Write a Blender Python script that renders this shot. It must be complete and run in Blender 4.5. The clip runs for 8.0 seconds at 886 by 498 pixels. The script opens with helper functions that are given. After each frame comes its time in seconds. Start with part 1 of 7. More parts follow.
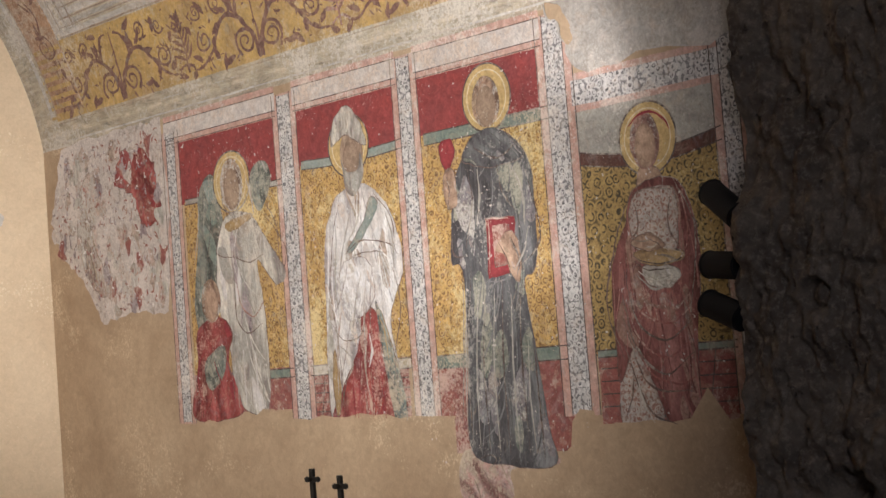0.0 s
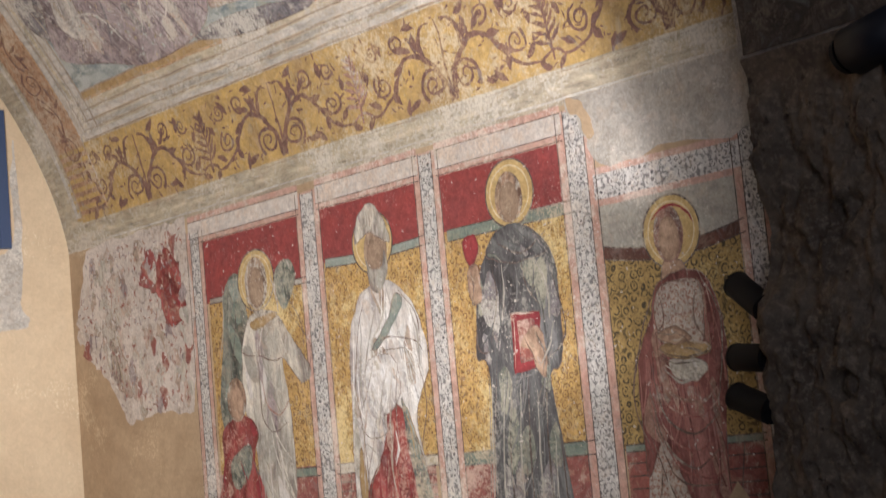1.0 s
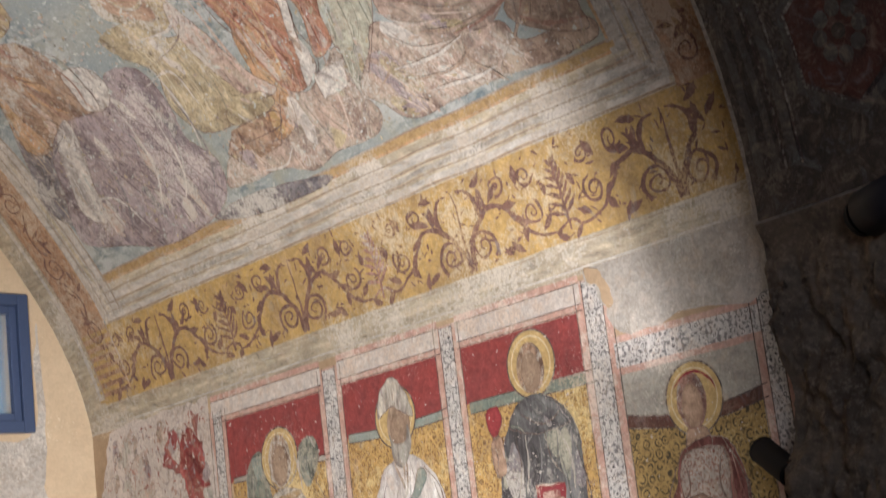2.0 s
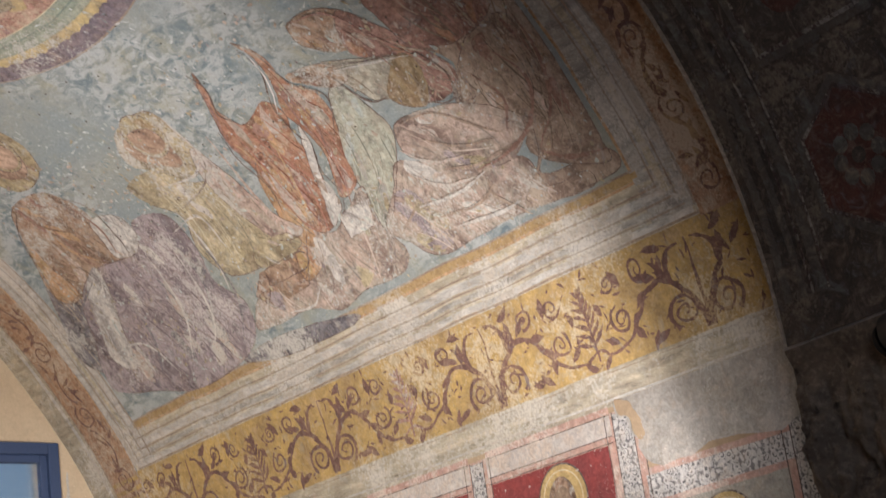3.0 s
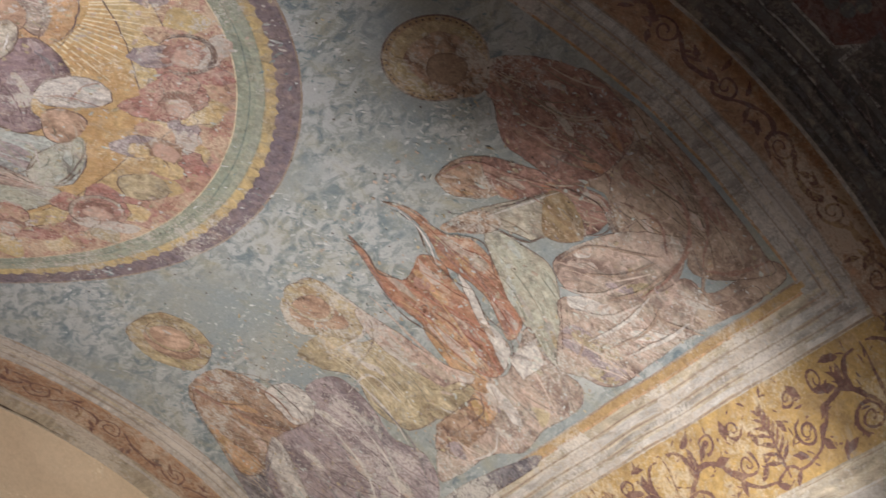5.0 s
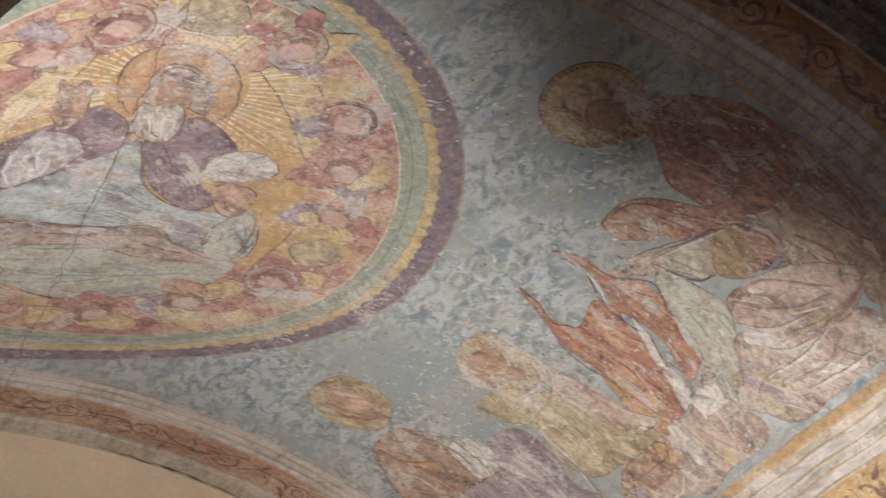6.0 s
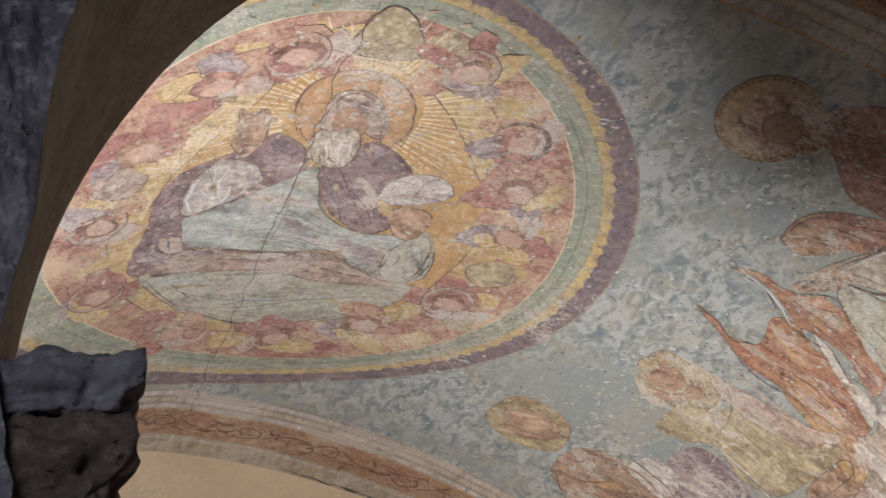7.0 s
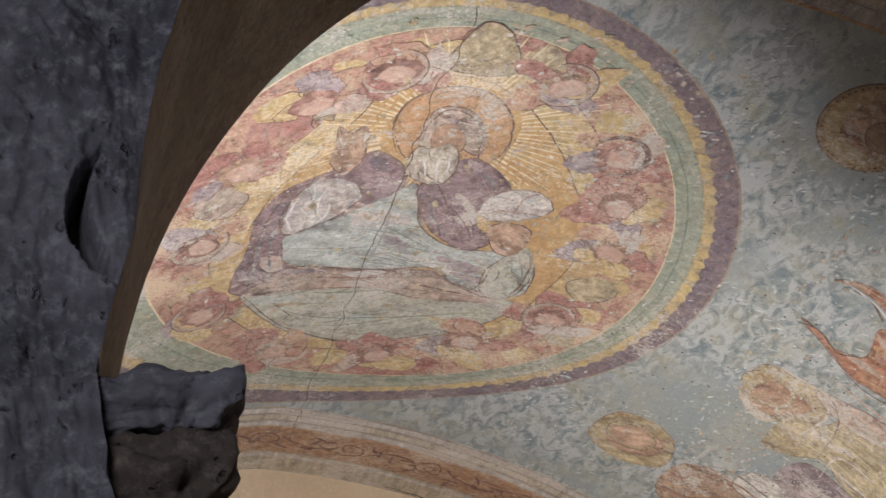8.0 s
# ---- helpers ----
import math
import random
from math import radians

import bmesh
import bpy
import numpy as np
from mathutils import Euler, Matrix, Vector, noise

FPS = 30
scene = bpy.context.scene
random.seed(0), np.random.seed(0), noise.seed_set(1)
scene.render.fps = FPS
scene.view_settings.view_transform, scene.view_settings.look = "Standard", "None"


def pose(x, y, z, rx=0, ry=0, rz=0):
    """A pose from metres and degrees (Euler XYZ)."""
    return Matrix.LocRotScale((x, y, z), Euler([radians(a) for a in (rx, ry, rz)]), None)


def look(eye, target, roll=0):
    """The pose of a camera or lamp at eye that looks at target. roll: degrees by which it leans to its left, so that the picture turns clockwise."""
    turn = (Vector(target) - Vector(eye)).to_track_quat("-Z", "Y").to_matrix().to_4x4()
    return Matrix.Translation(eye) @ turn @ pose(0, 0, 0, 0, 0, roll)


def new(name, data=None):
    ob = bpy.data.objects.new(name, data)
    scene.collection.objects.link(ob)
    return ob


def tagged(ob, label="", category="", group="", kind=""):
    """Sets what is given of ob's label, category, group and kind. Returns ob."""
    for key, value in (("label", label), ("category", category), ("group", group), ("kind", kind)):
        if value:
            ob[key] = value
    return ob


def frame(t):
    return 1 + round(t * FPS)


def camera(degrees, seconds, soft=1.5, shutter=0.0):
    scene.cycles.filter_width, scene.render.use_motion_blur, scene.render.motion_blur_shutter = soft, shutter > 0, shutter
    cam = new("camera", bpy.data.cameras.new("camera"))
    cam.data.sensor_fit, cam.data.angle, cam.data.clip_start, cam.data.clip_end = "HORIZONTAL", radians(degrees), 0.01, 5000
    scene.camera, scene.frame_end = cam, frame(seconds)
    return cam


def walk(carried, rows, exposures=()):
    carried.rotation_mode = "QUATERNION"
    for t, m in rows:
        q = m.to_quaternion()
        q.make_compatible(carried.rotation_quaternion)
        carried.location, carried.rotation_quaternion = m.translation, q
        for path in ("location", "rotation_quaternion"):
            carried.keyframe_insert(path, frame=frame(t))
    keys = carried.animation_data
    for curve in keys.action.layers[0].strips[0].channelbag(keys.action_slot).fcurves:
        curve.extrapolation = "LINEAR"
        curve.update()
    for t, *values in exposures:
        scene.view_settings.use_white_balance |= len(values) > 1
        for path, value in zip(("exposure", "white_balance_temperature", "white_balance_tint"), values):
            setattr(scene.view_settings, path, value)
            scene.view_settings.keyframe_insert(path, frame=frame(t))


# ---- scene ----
from mathutils.geometry import delaunay_2d_cdt

# ---- camera and its walk ----
cam = camera(29.2, 8.0, soft=1.5, shutter=0.36)
PATH = [
    (0.0, 0, 0, 1.6, -42.9, 4.01, -4.43),
    (0.5, -.001, -.002, 1.605, -42.58, 5.04, -4.91),
    (1.0, -.001, .002, 1.617, -42.36, 7.18, -5.26),
    (1.5, -.002, -.003, 1.626, -42.23, 9.87, -6.17),
    (2.0, -.006, -.019, 1.629, -42.2, 12.93, -6.86),
    (2.2, -.008, -.026, 1.628, -42.15, 14.1, -7.1),
    (3.3, -.003, -.022, 1.578, -41.4, 19.12, -8.68),
    (3.5, -.003, -.021, 1.578, -40.98, 19.94, -8.95),
    (4.0, -.01, -.022, 1.585, -40.11, 21.49, -9.89),
    (4.2, -.012, -.018, 1.589, -39.7, 21.8, -10.61),
    (5.3, -.005, -.029, 1.599, -35.58, 24.27, -13.8),
    (5.5, -.009, -.032, 1.6, -34.56, 24.83, -14.23),
    (6.0, -.025, -.054, 1.597, -31.28, 26.44, -14.84),
    (6.5, -.046, -.057, 1.602, -27.93, 27.5, -14.43),
    (7.0, -.056, -.049, 1.604, -25.23, 28.46, -13.16),
    (7.5, -.049, -.036, 1.607, -23.34, 29.12, -12.55),
    (8.0, -.043, -.039, 1.605, -21.55, 29.76, -12.06),
]
walk(cam, [(t, pose(x, y, z, 90 + p, 0, w) @ pose(0, 0, 0, 0, 0, r)) for t, x, y, z, w, p, r in PATH])

# ---- the plan ----
WX, XC, ZC, VA, VB = 5.439, 2.265, 3.162, 3.102, 2.572   # fresco wall, vault centre, half width, rise
YE, YF = 9.541, 3.95                                      # end wall, back of the arch wall
YN = 2.75                                                 # its front
AX, AZ, AR = 2.858, 3.056, 2.378                          # arch centre and radius
K = 20.5                                                  # degrees of the vault to a metre


def on_wall(u, v, lift=0.0):
    return (WX - lift * 0.06, u, v)


def on_vault(u, v, lift=0.0):
    a = radians(u * K)
    lift *= 0.06
    foot = max(0, 1 - u * K / 30) ** 2 if u * K < 90 else 0
    return (XC + (VA - lift + (WX - XC - VA) * foot) * math.cos(a), v, ZC + (VB - lift) * math.sin(a))


def end_line(x):
    """The end wall bows: its depth at x."""
    return 9.68 - (0.7 if x > 4.9 else 0.07) * (x - 4.9) ** 2 if x > 2.1 else 9.131 + 0.1 * (x - 2.1)


def on_end(u, v, lift=0.0):
    return (u, end_line(u) - lift * 0.25, v)


def on_far(u, v, lift=0.0):
    """The vault's strip along the end wall, which follows the wall's bow."""
    return on_vault(u, v + end_line(on_vault(u, 0)[0]) - YE, lift)


def on_soffit(u, v, lift=0.0):
    a = radians(u * 24.1)
    return (AX - 0.06 * (YF - v) / (YF - YN) + (AR - lift) * math.cos(a), v, AZ + (AR - lift) * math.sin(a))


# ---- world and lamps ----
world = bpy.data.worlds.new("sky")
scene.world = world
world.use_nodes = True
wn = world.node_tree
sky = wn.nodes.new("ShaderNodeTexSky")
sky.sky_type, sky.sun_disc, sky.sun_elevation, sky.sun_rotation = "NISHITA", False, radians(35), radians(200)
wn.links.new(sky.outputs[0], wn.nodes["Background"].inputs[0])
wn.nodes["Background"].inputs[1].default_value = 0.06


def spot(name, eye, target, watts, degrees, blend=0.6, colour=(1, 0.83, 0.62), size=0.03):
    d = bpy.data.lights.new(name, "SPOT")
    d.energy, d.spot_size, d.spot_blend, d.color, d.shadow_soft_size = watts, radians(degrees), blend, colour, size
    ob = new(name, d)
    ob.matrix_world = look(eye, target)
    return ob


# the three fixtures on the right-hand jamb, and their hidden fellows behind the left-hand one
WARM = (1.0, 0.945, 0.94)
spot("lamp_vault", (5.24, 4.22, 2.23), (4.5, 7.2, 5.4), 320, 58, 0.95, WARM, 0.04)
spot("lamp_wall", (5.22, 4.22, 1.93), (4.9, 7.0, 2.25), 430, 42, 1.0, WARM)
spot("lamp_low", (5.20, 4.22, 1.78), (4.6, 9.5, 3.5), 105, 56, 0.9, WARM)
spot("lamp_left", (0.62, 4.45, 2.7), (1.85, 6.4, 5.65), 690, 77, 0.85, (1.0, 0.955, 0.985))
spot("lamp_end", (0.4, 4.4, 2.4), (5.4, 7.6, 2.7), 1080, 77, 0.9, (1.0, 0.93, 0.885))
# bluish area light added behind the camera to brighten pier front and jamb
day = bpy.data.lights.new("added_daylight", "AREA")
day.shape, day.size, day.size_y, day.energy, day.color = "RECTANGLE", 2.0, 1.6, 115, (0.76, 0.81, 1.0)
new("added_daylight", day).matrix_world = look((-2.5, -3.9, 3.2), (1.0, 3.0, 3.4))

# ---- materials ----
PLASTER = (0.50, 0.42, 0.32)


def node(nt, kind, **values):
    n = nt.nodes.new(kind)
    for k, v in values.items():
        n.inputs[k].default_value = v
    return n


def ramp(nt, source, stops):
    n = nt.nodes.new("ShaderNodeValToRGB")
    e = n.color_ramp.elements
    for i, (p, c) in enumerate(stops):
        s = e[i] if i < 2 else e.new(p)
        s.position, s.color = p, (c, c, c, 1) if isinstance(c, (int, float)) else (*c, 1)
    nt.links.new(source, n.inputs[0])
    return n.outputs[0]


def mix(nt, fac, a, b, kind="MIX"):
    n = nt.nodes.new("ShaderNodeMix")
    n.data_type, n.blend_type = "RGBA", kind
    for socket, v in ((n.inputs[0], fac), (n.inputs[6], a), (n.inputs[7], b)):
        if isinstance(v, bpy.types.NodeSocket):
            nt.links.new(v, socket)
        elif isinstance(v, tuple):
            socket.default_value = (*v, 1)
        else:
            socket.default_value = v
    return n.outputs[2]


def noisy(nt, place, scale, detail=6.0, rough=0.6, distort=0.0):
    n = node(nt, "ShaderNodeTexNoise", Scale=scale, Detail=detail, Roughness=rough, Distortion=distort)
    nt.links.new(place, n.inputs["Vector"])
    return n.outputs[0]


def start(name):
    m = bpy.data.materials.new(name)
    m.use_nodes = True
    nt = m.node_tree
    return m, nt, nt.nodes["Principled BSDF"], nt.nodes.new("ShaderNodeNewGeometry").outputs["Position"]


def finish(nt, bsdf, colour, height, bump=0.2, depth=0.004, rough=0.85):
    nt.links.new(colour, bsdf.inputs["Base Color"])
    b = node(nt, "ShaderNodeBump", Strength=bump, Distance=depth)
    nt.links.new(height, b.inputs["Height"])
    nt.links.new(b.outputs[0], bsdf.inputs["Normal"])
    bsdf.inputs["Roughness"].default_value = rough
    bsdf.inputs["Specular IOR Level"].default_value = 0.3


def fresco(name, c1, c2=None, wear=0.35, under=PLASTER, scale=7.0, streak=None, pattern=None, ink=(0.06, 0.05, 0.05), size=30.0, drawn=0.0, grain=1.0):
    """Dry, rubbed wall paint: two tones in clouds, fine speckle, and worn flecks of the plaster below. streak: stretch of the clouds
    along x, y, z. pattern: small curls of ink over it. drawn: how strongly loose brush marks wander through it."""
    m, nt, bsdf, pos = start(name)
    c2 = c2 or tuple(v * 0.72 for v in c1)
    grey1, grey2 = sum(c1) / 3, sum(c2) / 3
    c1, c2 = tuple(v + (grey1 - v) * 0.13 for v in c1), tuple(v + (grey2 - v) * 0.13 for v in c2)
    place = pos
    if streak:
        mp = node(nt, "ShaderNodeMapping", Scale=streak)
        nt.links.new(pos, mp.inputs[0])
        place = mp.outputs[0]
    big = noisy(nt, place, scale, 8, 0.65, 0.5)
    fine = noisy(nt, pos, 85.0, 5, 0.7)
    col = mix(nt, ramp(nt, big, [(0.36, 0.0), (0.64, 1.0)]), c1, c2)
    if pattern == "curls":
        warp = node(nt, "ShaderNodeTexNoise", Scale=size * 0.5, Detail=1.0)
        nt.links.new(pos, warp.inputs["Vector"])
        add = nt.nodes.new("ShaderNodeVectorMath")
        add.operation = "MULTIPLY_ADD"
        nt.links.new(warp.outputs[1], add.inputs[0])
        add.inputs[1].default_value = (0.03, 0.03, 0.03)
        nt.links.new(pos, add.inputs[2])
        vor = node(nt, "ShaderNodeTexVoronoi", Scale=size, Randomness=0.4)
        nt.links.new(add.outputs[0], vor.inputs["Vector"])
        ring = ramp(nt, vor.outputs[0], [(0.10, 0.9), (0.15, 0.0), (0.27, 0.0), (0.31, 1.0), (0.40, 1.0), (0.45, 0.0), (0.58, 0.0), (0.63, 0.8)])
        gap = ramp(nt, noisy(nt, pos, size * 1.9, 3), [(0.42, 0.0), (0.52, 0.95)])
        col = mix(nt, mix(nt, 1.0, ring, gap, "MULTIPLY"), col, ink)
    brush = nt.nodes.new("ShaderNodeAttribute")
    brush.attribute_name = "fold"
    deep = tuple(v * k for v, k in zip(c1, (0.40, 0.36, 0.38)))
    pale = tuple(min(0.82, v * 1.3 + 0.055) for v in c1)
    col = mix(nt, ramp(nt, brush.outputs["Fac"], [(0.04, 0.0), (0.85, 0.92)]), col, deep)
    lifted = nt.nodes.new("ShaderNodeMath")
    lifted.operation = "MULTIPLY"
    lifted.inputs[1].default_value = -1.0
    nt.links.new(brush.outputs["Fac"], lifted.inputs[0])
    col = mix(nt, ramp(nt, lifted.outputs[0], [(0.04, 0.0), (0.8, 0.8)]), col, pale)
    if drawn:
        marks = noisy(nt, place, 6.5, 3, 0.5, 1.6)
        lines = ramp(nt, marks, [(0.385, 1.0), (0.40, 0.5), (0.415, 1.0), (0.475, 1.0), (0.49, 0.42), (0.51, 1.0), (0.565, 1.0), (0.58, 0.5), (0.60, 1.0)])
        broken = ramp(nt, noisy(nt, pos, 11.0, 3), [(0.42, 0.0), (0.55, drawn)])
        col = mix(nt, broken, col, mix(nt, 1.0, col, lines, "MULTIPLY"))
        glaze = noisy(nt, place, 12.0, 5, 0.6, 1.8)
        col = mix(nt, ramp(nt, glaze, [(0.52, 0.0), (0.62, 0.6 * drawn)]), col, pale)
        col = mix(nt, ramp(nt, glaze, [(0.37, 0.55 * drawn), (0.46, 0.0)]), col, deep)
    mid = noisy(nt, place, 27.0, 7, 0.72, 0.8)
    col = mix(nt, 0.75 * grain, col, ramp(nt, mid, [(0.32, 0.44), (0.66, 1.0)]), "MULTIPLY")
    if wear > 0.28:
        other = noisy(nt, pos, 10.5, 11, 0.72, 1.0)
        col = mix(nt, ramp(nt, other, [(0.52, 0.0), (0.68, 0.38)]), col, (0.47, 0.36, 0.27))
        col = mix(nt, ramp(nt, other, [(0.32, 0.30), (0.46, 0.0)]), col, (0.33, 0.35, 0.35))
    col = mix(nt, 0.65 * grain, col, ramp(nt, fine, [(0.25, 0.50), (0.75, 1.0)]), "MULTIPLY")
    lift = 1.0 + 0.42 * grain
    col = mix(nt, 1.0, col, (lift, lift, lift), "MULTIPLY")
    flecks = noisy(nt, pos, 21.0, 12, 0.78)
    patches = noisy(nt, pos, 2.3, 4, 0.6)
    worn = mix(nt, 0.35, flecks, patches)
    edge = 0.63 - wear * 0.27
    col = mix(nt, ramp(nt, worn, [(edge, 0.0), (edge + 0.05, 0.8)]), col, mix(nt, 0.6, under, ramp(nt, fine, [(0.25, 0.6), (0.7, 1.0)]), "MULTIPLY"))
    chips = noisy(nt, pos, 70.0, 4, 0.6)
    col = mix(nt, ramp(nt, mix(nt, 0.5, chips, patches), [(0.62 - wear * 0.16, 0.0), (0.65 - wear * 0.16, 0.55)]), col, tuple(min(0.8, v * 1.25) for v in under))
    finish(nt, bsdf, col, worn, 0.25, 0.003)
    return m


def stone(name, c1, c2, c3, scale=5.0, bump=0.9, rough=0.95):
    m, nt, bsdf, pos = start(name)
    big = noisy(nt, pos, scale, 12, 0.68, 0.3)
    fine = noisy(nt, pos, scale * 9, 8, 0.75)
    col = mix(nt, ramp(nt, big, [(0.35, 0.0), (0.65, 1.0)]), c1, c2)
    col = mix(nt, ramp(nt, fine, [(0.50, 0.0), (0.66, 0.9)]), col, c3)
    crust = noisy(nt, pos, scale * 3.2, 9, 0.7, 1.2)
    col = mix(nt, 0.8, col, ramp(nt, crust, [(0.34, 0.62), (0.60, 1.0)]), "MULTIPLY")
    pits = ramp(nt, noisy(nt, pos, scale * 7, 3), [(0.28, 0.3), (0.36, 1.0)])
    col = mix(nt, 0.6, col, pits, "MULTIPLY")
    finish(nt, bsdf, col, mix(nt, 0.5, mix(nt, 0.5, crust, fine), pits), bump, 0.035, rough)
    return m


def plain(name, colour, rough=0.5, metal=0.0, grain=0.12):
    m, nt, bsdf, pos = start(name)
    n = noisy(nt, pos, 60, 4)
    col = mix(nt, 1.0, colour, ramp(nt, n, [(0.3, 1 - grain), (0.7, 1.0)]), "MULTIPLY")
    finish(nt, bsdf, col, n, 0.1, 0.001, rough)
    bsdf.inputs["Metallic"].default_value = metal
    return m


M = {
    "plaster": fresco("bare_plaster", (0.50, 0.36, 0.22), (0.39, 0.265, 0.155), 0.25, (0.55, 0.43, 0.29), 1.6, grain=0.5),
    "cream": fresco("cream_plaster", (0.63, 0.49, 0.32), (0.54, 0.405, 0.255), 0.15, (0.66, 0.57, 0.42), 1.2, grain=0.35),
    "greyplaster": fresco("grey_plaster", (0.50, 0.47, 0.43), (0.38, 0.34, 0.29), 0.4, (0.56, 0.53, 0.48), 2.5),
    "floor": stone("worn_stone_floor", (0.20, 0.18, 0.16), (0.13, 0.12, 0.11), (0.26, 0.24, 0.21), 2.0, 0.3, 0.7),
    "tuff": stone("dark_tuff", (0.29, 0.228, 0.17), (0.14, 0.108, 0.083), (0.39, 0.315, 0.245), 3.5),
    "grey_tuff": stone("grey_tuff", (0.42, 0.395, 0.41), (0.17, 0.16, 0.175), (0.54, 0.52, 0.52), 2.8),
    # bare soffit kept pale so its left side reads as the lit one
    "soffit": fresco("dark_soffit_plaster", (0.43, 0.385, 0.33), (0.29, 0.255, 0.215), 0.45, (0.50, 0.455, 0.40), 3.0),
    "black": plain("black_lacquer", (0.008, 0.008, 0.009), 0.75),
    "lens": plain("lamp_lens", (0.12, 0.12, 0.12), 0.15),
    "blue": plain("blue_paint", (0.055, 0.085, 0.17), 0.45),
    "bluegloss": plain("blue_black_enamel", (0.022, 0.024, 0.034), 0.55),
    "iron": plain("dark_iron", (0.03, 0.026, 0.022), 0.5, 0.6),
}


# ---- builders ----
def mesh_of(name, verts, faces, material, parent=None, label="", smooth=True):
    base = Vector(parent.location) if parent else Vector((0, 0, 0))
    if parent and parent.parent:
        base = base + Vector(parent.parent.location)
    me = bpy.data.meshes.new(name)
    me.from_pydata([tuple(Vector(v) - base) for v in verts], [], faces)
    me.update()
    me.materials.append(material)
    if smooth:
        me.polygons.foreach_set("use_smooth", [True] * len(me.polygons))
    ob = new(name, me)
    if parent:
        ob.parent = parent
    if label:
        ob["label"] = label
    return ob


def part(name, bm, material, parent, label="", smooth=False):
    me = bpy.data.meshes.new(name)
    bm.to_mesh(me)
    bm.free()
    me.materials.append(material)
    if smooth:
        me.polygons.foreach_set("use_smooth", [True] * len(me.polygons))
    ob = new(name, me)
    ob.parent = parent
    if label:
        ob["label"] = label
    return ob


def thing(name, place, label, category, group="", kind=""):
    ob = new(name)
    ob.location = place
    ob.empty_display_size = 0.1
    return tagged(ob, label, category, group, kind)


def sheet(nu, nv, f):
    """A grid of quads over 0..1 x 0..1."""
    verts = [f(i / nu, j / nv) for j in range(nv + 1) for i in range(nu + 1)]
    w = nu + 1
    return verts, [(j * w + i, j * w + i + 1, (j + 1) * w + i + 1, (j + 1) * w + i) for j in range(nv) for i in range(nu)]


def box(bm, size, at=(0, 0, 0), turn=None, bevel=0.0):
    m = Matrix.Translation(at) @ (turn or Matrix()) @ Matrix.Diagonal((*size, 1))
    r = bmesh.ops.create_cube(bm, size=1, matrix=m)
    if bevel:
        es = list({e for v in r["verts"] for e in v.link_edges})
        bmesh.ops.bevel(bm, geom=es, offset=bevel, segments=2, affect="EDGES", profile=0.5)


def slab(name, lo, hi, material, label, kind="structure"):
    bm = bmesh.new()
    box(bm, [b - a for a, b in zip(lo, hi)], [(a + b) / 2 for a, b in zip(lo, hi)])
    me = bpy.data.meshes.new(name)
    bm.to_mesh(me)
    bm.free()
    me.materials.append(material)
    return tagged(new(name, me), label, "", "", kind)


# ---- the large structure ----
slab("floor", (-5.2, -4.2, -0.2), (8.2, 10.2, 0), M["floor"], "worn grey stone floor of the chapel")
slab("wall_west", (XC - VA - 0.4, YF, 0), (XC - VA, YE + 0.4, 3.4), M["plaster"], "bare plaster side wall of the chapel")
slab("outer_wall_east", (7.8, -4.2, 0), (8.2, YN + 0.3, 7.6), M["grey_tuff"], "rough stone wall of the outer room")
slab("outer_wall_west", (-5.2, -4.2, 0), (-4.8, YN + 0.3, 7.6), M["grey_tuff"], "rough stone wall of the outer room")
slab("outer_ceiling", (-5.2, -4.2, 7.4), (8.2, YN + 0.3, 7.7), M["grey_tuff"], "dark stone ceiling of the outer room")
# unseen wall; its opening is added to go with the area light
for lo, hi in (((-5.2, -4.2, 0), (-3.6, -4.0, 7.6)), ((-1.4, -4.2, 0), (8.2, -4.0, 7.6)), ((-3.6, -4.2, 0), (-1.4, -4.0, 2.3)), ((-3.6, -4.2, 4.1), (-1.4, -4.0, 7.6))):
    slab("outer_wall_south", lo, hi, M["grey_tuff"], "unseen rough stone wall with an added window opening")


def closed_wall(name, front, back, material, label, smooth=True):
    """A wall with thickness: a relief front sheet and a plain back, joined round the rim."""
    v, f = front
    v2, f2 = back
    n = len(v)
    return tagged(mesh_of(name, v + v2, f + [tuple(reversed([i + n for i in q])) for q in f2], material, None, "", smooth), label, "", "", "structure")


closed_wall("wall_east",
            sheet(90, 50, lambda a, b: (WX + 0.0006, YF - 0.1 + a * (YE - YF + 0.3), b * 3.3)),
            sheet(4, 4, lambda a, b: (WX + 0.4, YF - 0.1 + a * (YE - YF + 0.15), b * 3.3)),
            M["plaster"], "long plastered side wall that carries the row of frescoes")


def vault_skin(d):
    return lambda a, b: on_vault((-0.2 + a * 180.4) / K, YF - 0.05 + b * (YE - YF + 0.3), d)


